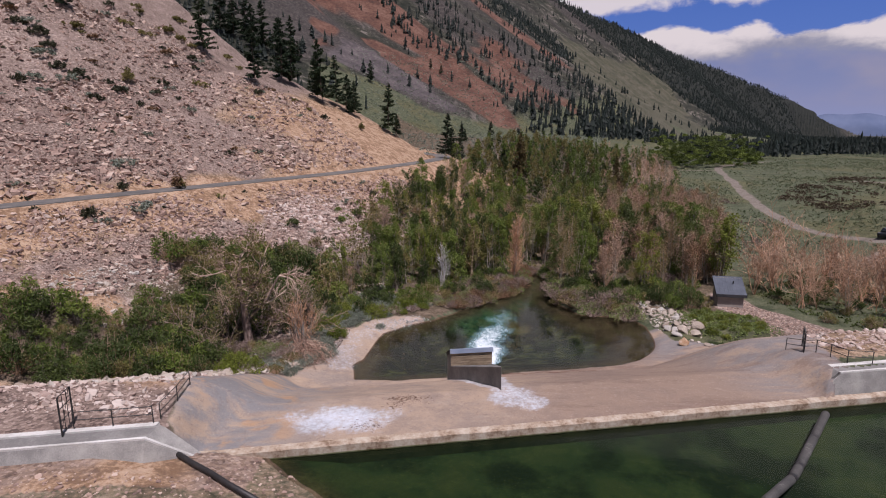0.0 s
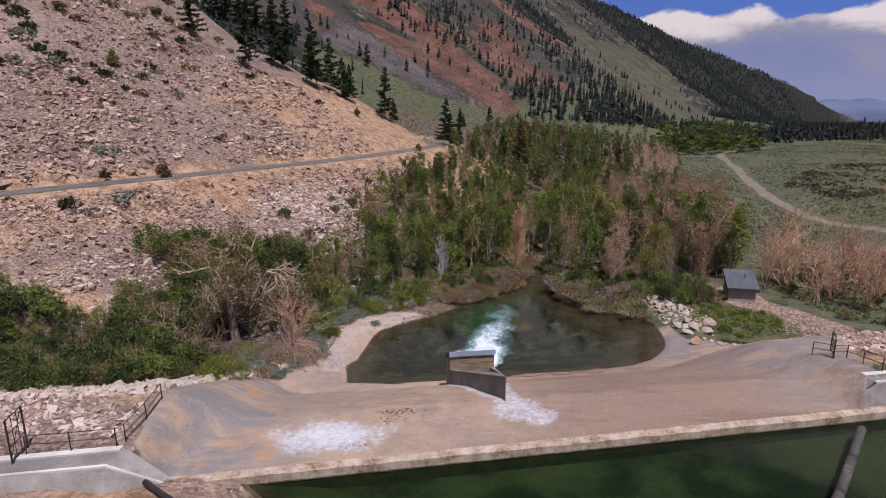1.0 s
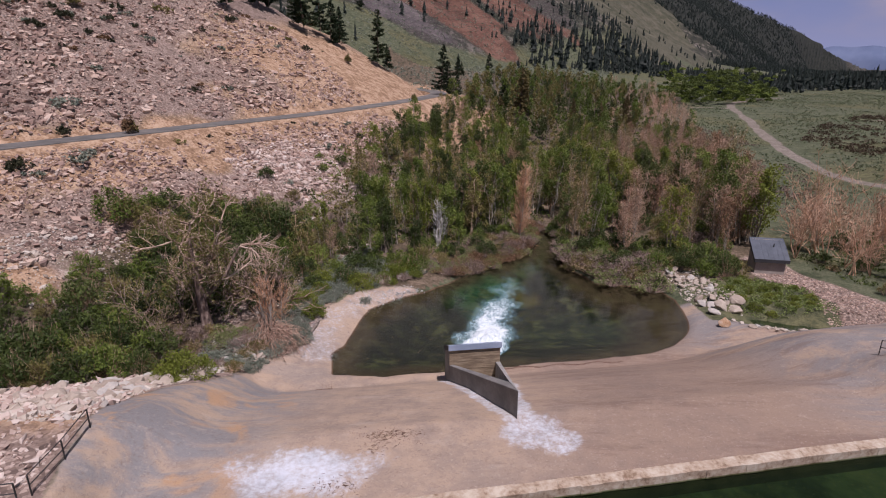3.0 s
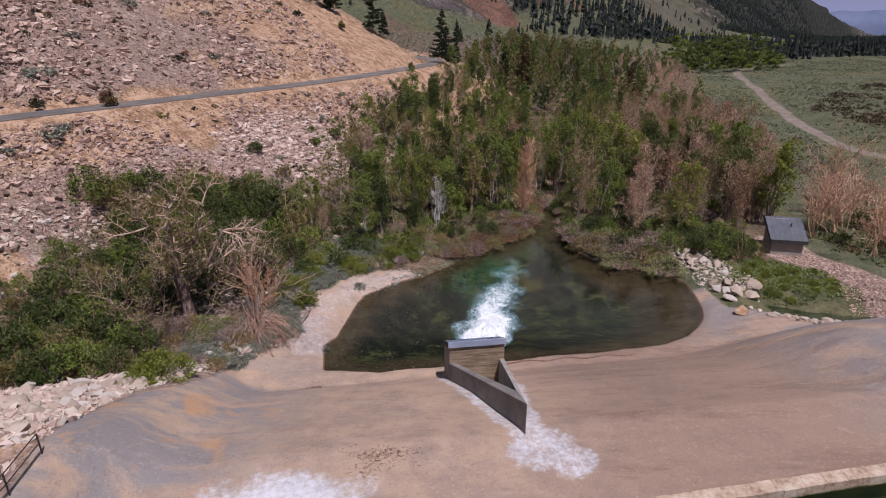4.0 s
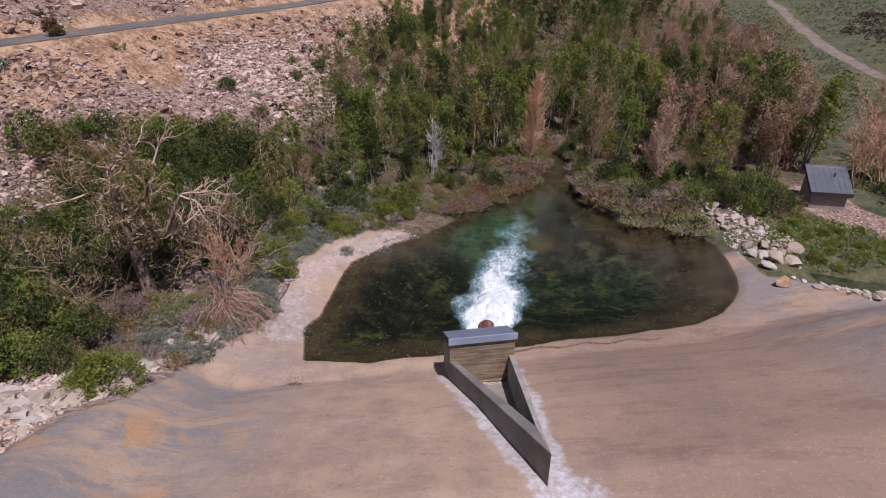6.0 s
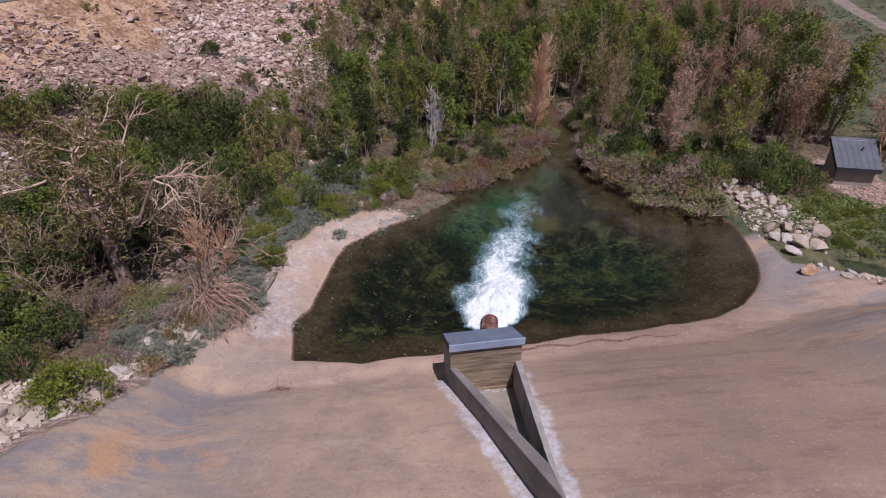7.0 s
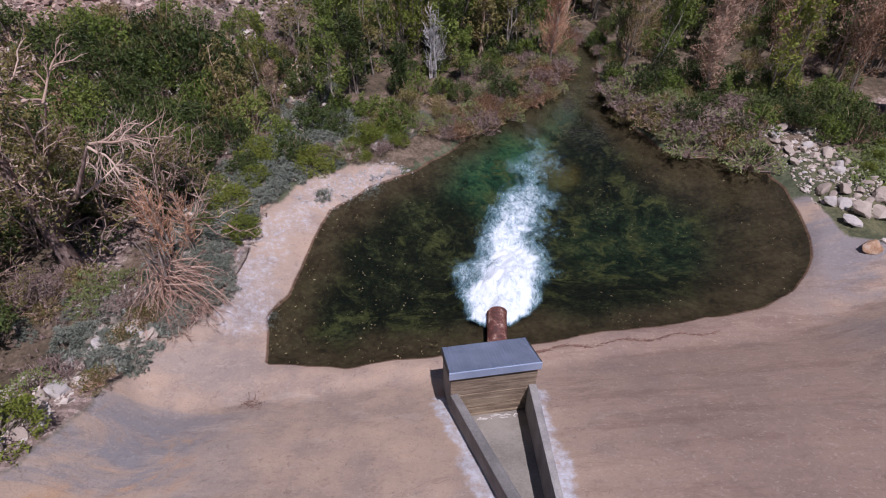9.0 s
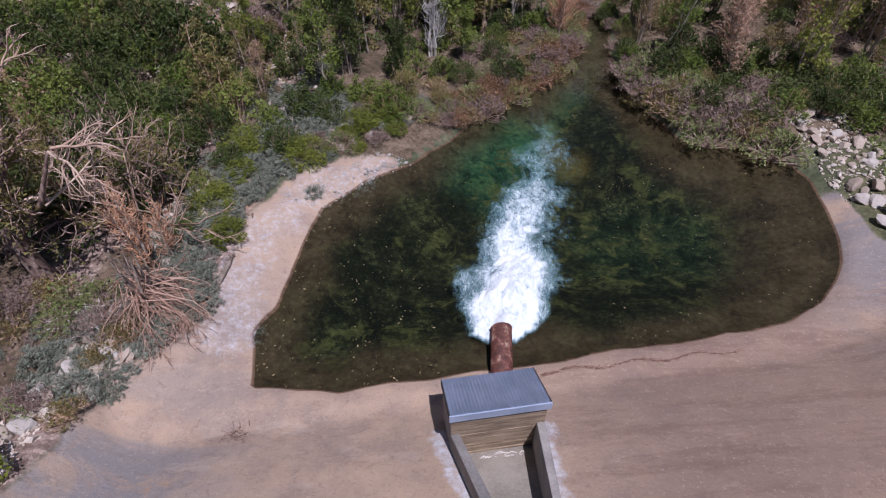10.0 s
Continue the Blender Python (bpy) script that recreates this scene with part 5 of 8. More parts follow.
# ---- clouds, far away over the plain ----
def cloud_bank():
    m, n, l, b = material("cloud_sky")
    uv = n.new("ShaderNodeTexCoord").outputs["Object"]
    sp = n.new("ShaderNodeSeparateXYZ")
    l.new(uv, sp.inputs[0])
    mp = n.new("ShaderNodeMapping")
    mp.inputs["Scale"].default_value = (1.0, 1.0, 1.9)
    l.new(uv, mp.inputs["Vector"])
    big = noise_tex(n, l, mp.outputs[0], 0.0017, 8, 0.58, 0.3)
    wisp = noise_tex(n, l, mp.outputs[0], 0.006, 6, 0.6, 0.5)
    f = calc(n, l, "ADD", calc(n, l, "MULTIPLY", big, 0.8), calc(n, l, "MULTIPLY", wisp, 0.2))
    hgt = sp.outputs["Z"]
    # a bank of cumulus with a billowing top and a flat base, a higher layer above a blue gap, and a grey veil below
    wide = n.new("ShaderNodeMapping")
    wide.inputs["Scale"].default_value = (1.0, 1.0, 0.15)
    l.new(uv, wide.inputs["Vector"])
    crest = calc(n, l, "ADD", 662.0, calc(n, l, "MULTIPLY", calc(n, l, "SUBTRACT", noise_tex(n, l, wide.outputs[0], 0.0024, 2, 0.5), 0.5), 300.0))
    puff = calc(n, l, "MULTIPLY", calc(n, l, "SUBTRACT", f, 0.5), 330.0)
    lumps = remap(n, l, calc(n, l, "ADD", calc(n, l, "SUBTRACT", crest, hgt), puff), -8.0, 36.0)
    above = remap(n, l, calc(n, l, "ADD", hgt, puff), 400, 500)
    high = calc(n, l, "MULTIPLY", remap(n, l, calc(n, l, "ADD", hgt, calc(n, l, "MULTIPLY", puff, 1.6)), 800, 880), 0.92)
    cumulus = calc(n, l, "MAXIMUM", calc(n, l, "MULTIPLY", lumps, above), high)
    veil = remap(n, l, hgt, 640, 440)
    tone = remap(n, l, calc(n, l, "ADD", f, calc(n, l, "MULTIPLY", remap(n, l, hgt, 420, 700), 0.30)), 0.46, 0.74)
    bright = ramp(n, l, tone, [(0, (0.34, 0.36, 0.46)), (0.5, (0.62, 0.60, 0.62)), (1, (0.88, 0.83, 0.80))])
    grey = ramp(n, l, remap(n, l, hgt, -100, 480), [(0, (0.31, 0.37, 0.58)), (0.4, (0.30, 0.34, 0.53)), (1, (0.23, 0.29, 0.50))])
    grey = mix_col(n, l, remap(n, l, noise_tex(n, l, mp.outputs[0], 0.001, 4, 0.5), 0.4, 0.7), grey, (0.40, 0.38, 0.47))
    blue = ramp(n, l, remap(n, l, hgt, 400, 1500), [(0, (0.12, 0.24, 0.62)), (1, (0.05, 0.14, 0.50))])
    col = mix_col(n, l, veil, blue, grey)
    col = mix_col(n, l, cumulus, col, bright)
    em = n.new("ShaderNodeEmission")
    em.inputs["Strength"].default_value = 0.82
    l.new(col, em.inputs["Color"])
    l.new(em.outputs[0], n["Material Output"].inputs["Surface"])
    bm = bmesh.new()
    rows = []
    for k in range(25):
        a = radians(-38 + 100 * k / 24)
        rows.append([bm.verts.new((4550 * math.sin(a), 4550 * math.cos(a), z)) for z in (-300, 700, 2600)])
    for p, q in zip(rows, rows[1:]):
        for j in range(2):
            bm.faces.new((p[j], q[j], q[j + 1], p[j + 1]))
    ob = link_mesh("sky_backdrop", bm, m)
    return tagged(ob, "blue sky with white cumulus over grey haze", "sky", kind="structure")


cloud_bank()


# ---- parked car by the gravel lot ----
def parked_car(place, yaw):
    e = thing("parked_car", place, "dark parked pickup beside the gravel lot", "car", yaw=yaw)
    paint = mottled("black_car_paint", [(0, (0.012, 0.012, 0.015)), (1, (0.022, 0.022, 0.027))], 1.0, 0.3, 0.0, 0.001, 30)
    glass = mottled("dark_car_glass", [(0, (0.02, 0.022, 0.026)), (1, (0.03, 0.034, 0.04))], 1.0, 0.08, 0.0, 0.001, 30)
    part("body", box(bmesh.new(), -2.6, -0.95, 0.45, 2.6, 0.95, 1.05, 0.12), paint, e)
    part("bonnet", box(bmesh.new(), 1.1, -0.9, 1.054, 2.5, 0.9, 1.2, 0.06), paint, e)
    bm = bmesh.new()
    prism(bm, [(-0.9, -0.86), (1.1, -0.86), (1.1, 0.86), (-0.9, 0.86)], [1.054] * 4, [1.3] * 4)
    part("cabin", bm, paint, e)
    bm = bmesh.new()
    lo = [(-0.88, -0.82), (1.0, -0.82), (1.0, 0.82), (-0.88, 0.82)]
    a = [bm.verts.new((x, y, 1.304)) for x, y in lo]
    b = [bm.verts.new((x * 0.72 + 0.02, y * 0.86, 1.78)) for x, y in lo]
    for k in range(4):
        bm.faces.new((a[k], a[(k + 1) % 4], b[(k + 1) % 4], b[k]))
    part("window_band", bm, glass, e)
    part("roof_panel", box(bmesh.new(), -0.66, -0.72, 1.78, 0.78, 0.72, 1.84, 0.03), paint, e)
    for x in (-1.65, 1.65):
        for y in (-0.86, 0.86):
            w = part("wheel", tube(bmesh.new(), [(x, y - 0.12, 0.4), (x, y + 0.12, 0.4)], [0.4, 0.4], 16), MAT_BOOM, e)
            part("rim", tube(bmesh.new(), [(x, y - 0.13, 0.4), (x, y + 0.13, 0.4)], [0.22, 0.22], 12), MAT_CONCRETE, w)
    return e


parked_car((92.5, 114.5, height(92.5, 114.5)), 35)


# ---- plants ----
class Sticks:
    """Gathers tapering three- to six-sided sticks into one mesh."""

    def __init__(self):
        self.v, self.f = [], []

    def add(self, pts, radii, sides=3):
        pts = np.asarray(pts, float)
        base = sum(len(a) for a in self.v)
        t = np.gradient(pts, axis=0)
        t /= np.linalg.norm(t, axis=1)[:, None] + 1e-9
        ref = np.array((0.31, 0.92, 0.24)) if abs(t[0][2]) > 0.5 else np.array((0.1, 0.2, 0.97))
        u = np.cross(t, ref)
        u /= np.linalg.norm(u, axis=1)[:, None] + 1e-9
        w = np.cross(t, u)
        ang = np.arange(sides) * 2 * np.pi / sides
        ring = pts[:, None] + np.asarray(radii)[:, None, None] * (np.cos(ang)[None, :, None] * u[:, None] + np.sin(ang)[None, :, None] * w[:, None])
        self.v.append(ring.reshape(-1, 3))
        n = len(pts)
        i, k = np.meshgrid(np.arange(n - 1), np.arange(sides), indexing="ij")
        a, b = base + i * sides + k, base + i * sides + (k + 1) % sides
        self.f.append(np.stack([a, b, b + sides, a + sides], -1).reshape(-1, 4))

    def mesh(self, name, mat):
        me = mesh_from(name, np.vstack(self.v), np.vstack(self.f), True)
        me.materials.append(mat)
        return me


def unit(v):
    return v / (np.linalg.norm(v) + 1e-9)


def grow(sticks, tips, rng, p, d, length, radius, level, kids, spread, up, ratio=0.62, gnarl=0.18, sides=3, thin=False):
    """One limb and, in turn, the limbs on it; the points along the thinnest ones go to tips."""
    n = 4 if level else 2
    pts, q, dd = [np.array(p, float)], np.array(p, float), unit(np.array(d, float))
    for _ in range(n):
        dd = unit(dd + rng.normal(0, gnarl, 3) + np.array((0, 0, up)))
        q = q + dd * length / n
        pts.append(q)
    if level or not thin:
        sticks.add(pts, np.linspace(radius, max(radius * (0.45 if level else 0.3), 0.011), n + 1), max(3, sides))
    if level == 0:
        tips.extend(pts[1:])
        return
    for k in range(kids[0] if isinstance(kids, (list, tuple)) else kids):
        t = 0.28 + 0.72 * (k + rng.random()) / (kids[0] if isinstance(kids, (list, tuple)) else kids)
        i = min(int(t * n), n - 1)
        at = pts[i] + (pts[i + 1] - pts[i]) * (t * n - i)
        side = unit(np.cross(dd, rng.normal(0, 1, 3)))
        nd = unit(dd * math.cos(spread) + side * math.sin(spread) * rng.uniform(0.7, 1.3))
        nk = kids[1:] if isinstance(kids, (list, tuple)) else kids
        grow(sticks, tips, rng, at, nd, length * ratio * rng.uniform(0.7, 1.2), max(radius * 0.55, 0.022), level - 1, nk, spread, up, ratio, gnarl, 3, thin)


def leaf_mesh(name, rng, pts, size, mat, flat=0.0):
    """Small bent diamond leaves, turned every way, one at each point."""
    pts = np.asarray(pts, float)
    n = len(pts)
    a = rng.normal(0, 1, (n, 3))
    a[:, 2] *= 1 - flat
    a /= np.linalg.norm(a, axis=1)[:, None]
    b = np.cross(a, rng.normal(0, 1, (n, 3)))
    b /= np.linalg.norm(b, axis=1)[:, None] + 1e-9
    c = np.cross(a, b)
    s = size * rng.uniform(0.55, 1.35, n)[:, None]
    v = np.stack([pts - a * s + b * s * 0.5, pts - b * s * 0.75 + c * s * 0.2, pts + a * s], 1).reshape(-1, 3)
    f = np.arange(3 * n).reshape(n, 3)
    me = mesh_from(name, v, f)
    me.materials.append(mat)
    return me


def clumps(rng, centres, per, radius, tall=1.0):
    c = np.repeat(np.asarray(centres, float), per, axis=0)
    r = np.repeat(np.broadcast_to(np.asarray(radius, float), (len(centres),)), per)
    d = rng.normal(0, 1, c.shape)
    d /= np.linalg.norm(d, axis=1)[:, None]
    d[:, 2] *= tall
    return c + d * (r * rng.uniform(0.3, 1.0, len(c)) ** 0.6)[:, None]


def plant(name, label, category, group, pieces):
    """A plant built at the origin from named meshes; it is moved or copied into place."""
    e = new(name)
    e.empty_display_size = 0.3
    tagged(e, label, category, group)
    for pname, me in pieces:
        ob = new(pname, me)
        ob.parent = e
    return e


class Kind:
    """A few built variants of a plant; set() puts the next one at a place."""

    def __init__(self, makers):
        self.makers, self.made, self.used = makers, [None] * len(makers), 0

    def set(self, x, y, scale=1.0, turn=None, sink=0.1, which=None, wide=1.0):
        i = self.used % len(self.makers) if which is None else which
        self.used += 1
        rz = random.uniform(0, 360) if turn is None else turn
        m = pose(x, y, height(x, y) - sink, random.uniform(-4, 4), random.uniform(-4, 4), rz)
        if self.made[i] is None:
            self.made[i] = self.makers[i]()
            ob = self.made[i]
        else:
            ob = copy_thing(self.made[i], m)
        ob.matrix_basis = m @ Matrix.Diagonal((scale * wide, scale * wide, scale, 1))
        return ob


def aspen(seed, h, leaf, label, stems=2, bare=0.3, amount=1.0, lsize=0.17, bark=None):
    """A narrow upright tree of a few stems with steep limbs and a tall, ragged crown."""
    def make():
        rng = np.random.default_rng(seed)
        st, tips = Sticks(), []
        for k in range(stems):
            lean = rng.normal(0, 0.06, 2)
            hh = h * rng.uniform(0.72, 1.0)
            base = np.array((rng.normal(0, 0.45), rng.normal(0, 0.45), 0.0))
            pts = [base + np.array((lean[0] * z + rng.normal(0, 0.06) * z ** 0.5, lean[1] * z + rng.normal(0, 0.06) * z ** 0.5, z)) for z in np.linspace(0, hh, 7)]
            st.add(pts, np.linspace(0.13, 0.02, 7), 5)
            for j in range(15):
                t = bare + (0.98 - bare) * (j + rng.random()) / 15
                i = min(int(t * 6), 5)
                p = pts[i] + (pts[i + 1] - pts[i]) * (t * 6 - i)
                a = rng.uniform(0, 6.28)
                grow(st, tips, rng, p, (math.cos(a), math.sin(a), rng.uniform(0.5, 1.5)), hh * 0.22 * (1.15 - 0.70 * t) * min(1.0, 0.55 + 1.6 * t), 0.03, 1, 3, 0.6, 0.06, thin=True)
        tips = np.array(tips)
        pick = tips[rng.random(len(tips)) < 0.36]
        leaves = clumps(rng, pick, max(2, int(26 * amount)), 0.60, 1.2)
        return plant("aspen_tree", label, "tree", "trees of the wood", [("trunk", st.mesh("trunk", bark or MAT_BARK)), ("crown", leaf_mesh("crown", rng, leaves, lsize, leaf))])
    return make


def twiggy(seed, h, r, mat, label, n=110, stems=3, name="bare_tree", group="dry trees", leaf=None):
    """A dry tree, narrow and upright, thick with fine steep twigs."""
    def make():
        rng = np.random.default_rng(seed)
        st, fine, tips, lines = Sticks(), Sticks(), [], []
        for k in range(stems):
            base = np.array((rng.normal(0, 0.16 * r), rng.normal(0, 0.16 * r), -0.1))
            lean = rng.normal(0, 0.22 * r, 2)
            hh = h * rng.uniform(0.75, 1.0)
            pts = [base + np.array((lean[0] * t + rng.normal(0, 0.05), lean[1] * t + rng.normal(0, 0.05), hh * t)) for t in np.linspace(0, 1, 6)]
            st.add(pts, np.linspace(0.011 * h, 0.015, 6), 4)
            lines.append((np.array(pts), hh))
        for k in range(n):
            pts, hh = lines[k % stems]
            t = 0.06 + 0.90 * rng.random() ** 0.8
            i = min(int(t * 5), 4)
            p = pts[i] + (pts[i + 1] - pts[i]) * (t * 5 - i)
            a = rng.uniform(0, 6.28)
            out = r * (1 - t) ** 0.4 * min(1.0, t / 0.3 + 0.3) * rng.uniform(0.35, 1.15)
            d = np.array((math.cos(a), math.sin(a), rng.uniform(0.5, 1.7))) * out
            mid = p + d * 0.5 + np.array((d[0], d[1], -0.4 * d[2])) * 0.16 + rng.normal(0, 0.08, 3)
            fine.add([p, mid, p + d], [0.028, 0.022, 0.011], 3)
            for j in range(2):
                q = p + d * rng.uniform(0.3, 0.9)
                e2 = q + (unit(d) + rng.normal(0, 0.42, 3) + np.array((0, 0, 0.3))) * 0.5 * out * rng.uniform(0.5, 1.1)
                fine.add([q, e2], [0.019, 0.010], 3)
                tips.append(e2)
        pieces = [("trunk", st.mesh("trunk", MAT_PALE_BARK if mat is not MAT_DEAD_WHITE else mat)), ("branchwork", fine.mesh("branchwork", mat))]
        if leaf is not None:
            pieces.append(("foliage", leaf_mesh("foliage", rng, clumps(rng, tips, 7, 0.42, 1.4), 0.11, leaf)))
        return plant(name, label, "tree", group, pieces)
    return make


def fallen_fan(seed, mat, label):
    """Dead branches bent over from a broken crown, fanning down to the ground on one side."""
    def make():
        rng = np.random.default_rng(seed)
        st, fine = Sticks(), Sticks()
        for k in range(46):
            a = rng.normal(-0.6, 0.75)
            reach = 0.9 + 2.6 * rng.random()
            top = np.array((rng.normal(0, 0.35), rng.normal(0, 0.35), rng.uniform(0.4, 2.6) * (1.25 - reach / 4.5)))
            end = np.array((math.cos(a) * reach, math.sin(a) * reach, 0.04 + 0.3 * rng.random()))
            mid = top * 0.45 + end * 0.55 + np.array((*rng.normal(0, 0.22, 2), rng.uniform(0.1, 0.6)))
            bend = mid * 0.4 + end * 0.6 + np.array((*rng.normal(0, 0.12, 2), 0.12))
            fine.add([top, mid, bend, end], [0.026, 0.02, 0.015, 0.008], 3)
            for j in range(7):
                t = rng.uniform(0.05, 0.95)
                p = mid + (end - mid) * t + np.array((0, 0, 0.12 * t * (1 - t)))
                e2 = p + unit(end - mid + rng.normal(0, 0.55, 3) * np.linalg.norm(end - mid)) * rng.uniform(0.3, 0.95)
                e2[2] = max(e2[2], 0.05)
                fine.add([p, p * 0.5 + e2 * 0.5 + rng.normal(0, 0.05, 3), e2], [0.013, 0.011, 0.007], 3)
        for k in range(4):
            st.add([(rng.normal(0, 0.3), rng.normal(0, 0.3), -0.1), (rng.normal(0, 0.3), rng.normal(0, 0.3), 1.4), (rng.normal(0, 0.4), rng.normal(0, 0.4), 3.0)], [0.09, 0.07, 0.03], 5)
        return plant("fallen_branches", label, "brush", "fallen branches", [("stemwork", st.mesh("stemwork", MAT_BARK)), ("branchwork", fine.mesh("branchwork", mat))])
    return make


def bare_tree(seed, h, mat, label, stems=4, fan=0.35, twigs=(6, 5), leaf=None, up=0.10, name="bare_tree", group="dry trees", leaves=0.0, gnarl=0.13):
    def make():
        rng = np.random.default_rng(seed)
        st, tips = Sticks(), []
        for k in range(stems):
            a = rng.uniform(0, 6.28)
            d = np.array((math.cos(a) * fan * rng.random() ** 0.5, math.sin(a) * fan * rng.random() ** 0.5, 1.0))
            grow(st, tips, rng, (rng.normal(0, 0.25), rng.normal(0, 0.25), -0.1), d, h * rng.uniform(0.65, 0.95), 0.075, 2, list(twigs), 0.55 + gnarl, up, 0.42, gnarl, 4)
        pieces = [("branchwork", st.mesh("branchwork", mat))]
        if leaf is not None:
            t = np.array(tips)
            pieces.append(("foliage", leaf_mesh("foliage", rng, clumps(rng, t[rng.random(len(t)) < leaves], 3, 0.3), 0.14, leaf)))
        return plant(name, label, "tree", group, pieces)
    return make


def shrub(seed, r, h, leaf, label, n=46, per=26, lsize=0.13, name="green_shrub", group="shrubs", wood=None, inner=0.35):
    def make():
        rng = np.random.default_rng(seed)
        st, tips = Sticks(), []
        for k in range(n):
            a, q = rng.uniform(0, 6.28), rng.random() ** 0.5
            end = np.array((math.cos(a) * r * q, math.sin(a) * r * q, h * (1 - 0.62 * q * q) * rng.uniform(0.62, 1.12)))
            base = np.array((end[0] * 0.2, end[1] * 0.2, -0.15))
            mid = (base + end) / 2 + rng.normal(0, 0.08 * r, 3)
            tip = end * 1.0 + (end - mid) * (0.45 if k % 3 == 0 else 0.0)
            st.add([base, mid, tip], [0.028, 0.02, 0.01], 3)
            tips.append(end)
            tips.append(mid * 0.35 + end * 0.65 + rng.normal(0, 0.1 * r, 3))
        tips = np.array(tips)
        tips[:, 2] = np.maximum(tips[:, 2], 0.12)
        leaves = clumps(rng, tips, per // 2, rng.uniform(0.11, 0.27, len(tips)) * r)
        leaves[:, 2] = np.maximum(leaves[:, 2], 0.03)
        return plant(name, label, "shrub", group, [("stemwork", st.mesh("stemwork", wood or MAT_BARK)), ("foliage", leaf_mesh("foliage", rng, leaves, lsize, leaf))])
    return make


def brush(seed, r, h, mat, label, n=120, name="dry_brush", group="dry brush", droop=0.0, leaf=None):
    """A bush of bare upright or drooping twigs."""
    def make():
        rng = np.random.default_rng(seed)
        st, tips = Sticks(), []
        for k in range(n):
            a, q = rng.uniform(0, 6.28), rng.random() ** 0.7
            end = np.array((math.cos(a) * r * q, math.sin(a) * r * q, h * rng.uniform(0.55, 1.1) * (1 - 0.45 * q) * (1 - droop)))
            base = np.array((end[0] * 0.18, end[1] * 0.18, 0.0 + droop * h * 0.6))
            mid = base * 0.45 + end * 0.55 + np.array((*rng.normal(0, 0.10 * r, 2), 0.14 * h))
            st.add([base, mid, end], [0.034, 0.027, 0.014], 3)
            for j in range(3):
                t = rng.uniform(0.35, 0.95)
                p = mid + (end - mid) * t
                e2 = p + unit(end - base + rng.normal(0, 0.5, 3) * np.linalg.norm(end - base)) * 0.32 * h * rng.uniform(0.5, 1.1)
                e2[2] = max(e2[2], 0.05)
                st.add([p, e2], [0.024, 0.013], 3)
                tips.append(e2)
        pieces = [("twigwork", st.mesh("twigwork", mat))]
        if leaf is not None:
            pieces.append(("foliage", leaf_mesh("foliage", rng, clumps(rng, tips, 6, 0.22), 0.085, leaf)))
        return plant(name, label, "brush", group, pieces)
    return make


def pine(seed, h, leaf, label, ragged=0.25, slim=1.0, name="pine_tree", dense=1.0):
    def make():
        rng = np.random.default_rng(seed)
        st, pts = Sticks(), []
        trunk = [np.array((rng.normal(0, 0.03) * z ** 0.5, rng.normal(0, 0.03) * z ** 0.5, z)) for z in np.linspace(-0.3, h, 8)]
        st.add(trunk, np.linspace(0.02 * h, 0.01, 8), 6)
        n = int(78 * dense)
        lobe = rng.uniform(0, 6.28)
        for k in range(n):
            t = 0.12 + 0.87 * (k + rng.random()) / n
            z = t * h
            a = rng.uniform(0, 6.28)
            gap = 1.0 - ragged * (0.5 + 0.5 * math.sin(3.0 * a + lobe + 9.0 * t)) * rng.uniform(0.3, 1.6)
            ln = slim * h * 0.24 * (1.0 - t) ** 0.65 * max(gap, 0.25) + 0.12
            d = np.array((math.cos(a), math.sin(a), rng.uniform(-0.25, 0.18)))
            p0 = np.array((0, 0, z))
            p1 = p0 + d * ln
            p1[2] += 0.12 * ln
            st.add([p0, (p0 + p1) / 2 + np.array((0, 0, -0.06 * ln)), p1], [0.035, 0.022, 0.008], 3)
            m = max(8, int(26 * ln))
            q = p0 + (p1 - p0) * rng.uniform(0.2, 1.05, m)[:, None] + rng.normal(0, 0.13, (m, 3)) * (0.3 + 0.32 * ln) * np.array((1, 1, 0.7))
            pts.append(q)
        return plant(name, label, "tree", "pines", [("trunk", st.mesh("trunk", MAT_PINE_BARK)), ("needle_crown", leaf_mesh("needle_crown", rng, np.vstack(pts), 0.020 * h ** 0.75 + 0.11, leaf))])
    return make


def inside(px, py, corners):
    return loop_distance(np.array([px]), np.array([py]), np.array(corners, float))[0]


# bare talus that comes down between the willows
CLEARING = [(-42, 72), (-39, 77), (-35.5, 76), (-32.5, 74), (-32.5, 71), (-36, 68), (-41, 70)]


def scatter(corners, count, gap, seed):
    """Places in a plan shape, kept apart by gap."""
    rng = random.Random(seed)
    xs, ys = [c[0] for c in corners], [c[1] for c in corners]
    out = []
    cand = [(rng.uniform(min(xs), max(xs)), rng.uniform(min(ys), max(ys))) for _ in range(count * 14)]
    cx, cy = np.array([c[0] for c in cand]), np.array([c[1] for c in cand])
    ok = (loop_distance(cx, cy, np.array(corners, float)) > 0) & (loop_distance(cx, cy, np.array(CLEARING, float)) < 0)
    for c, good in zip(cand, ok):
        if good and all((c[0] - o[0]) ** 2 + (c[1] - o[1]) ** 2 > gap * gap for o in out):
            out.append(c)
            if len(out) >= count:
                break
    return out


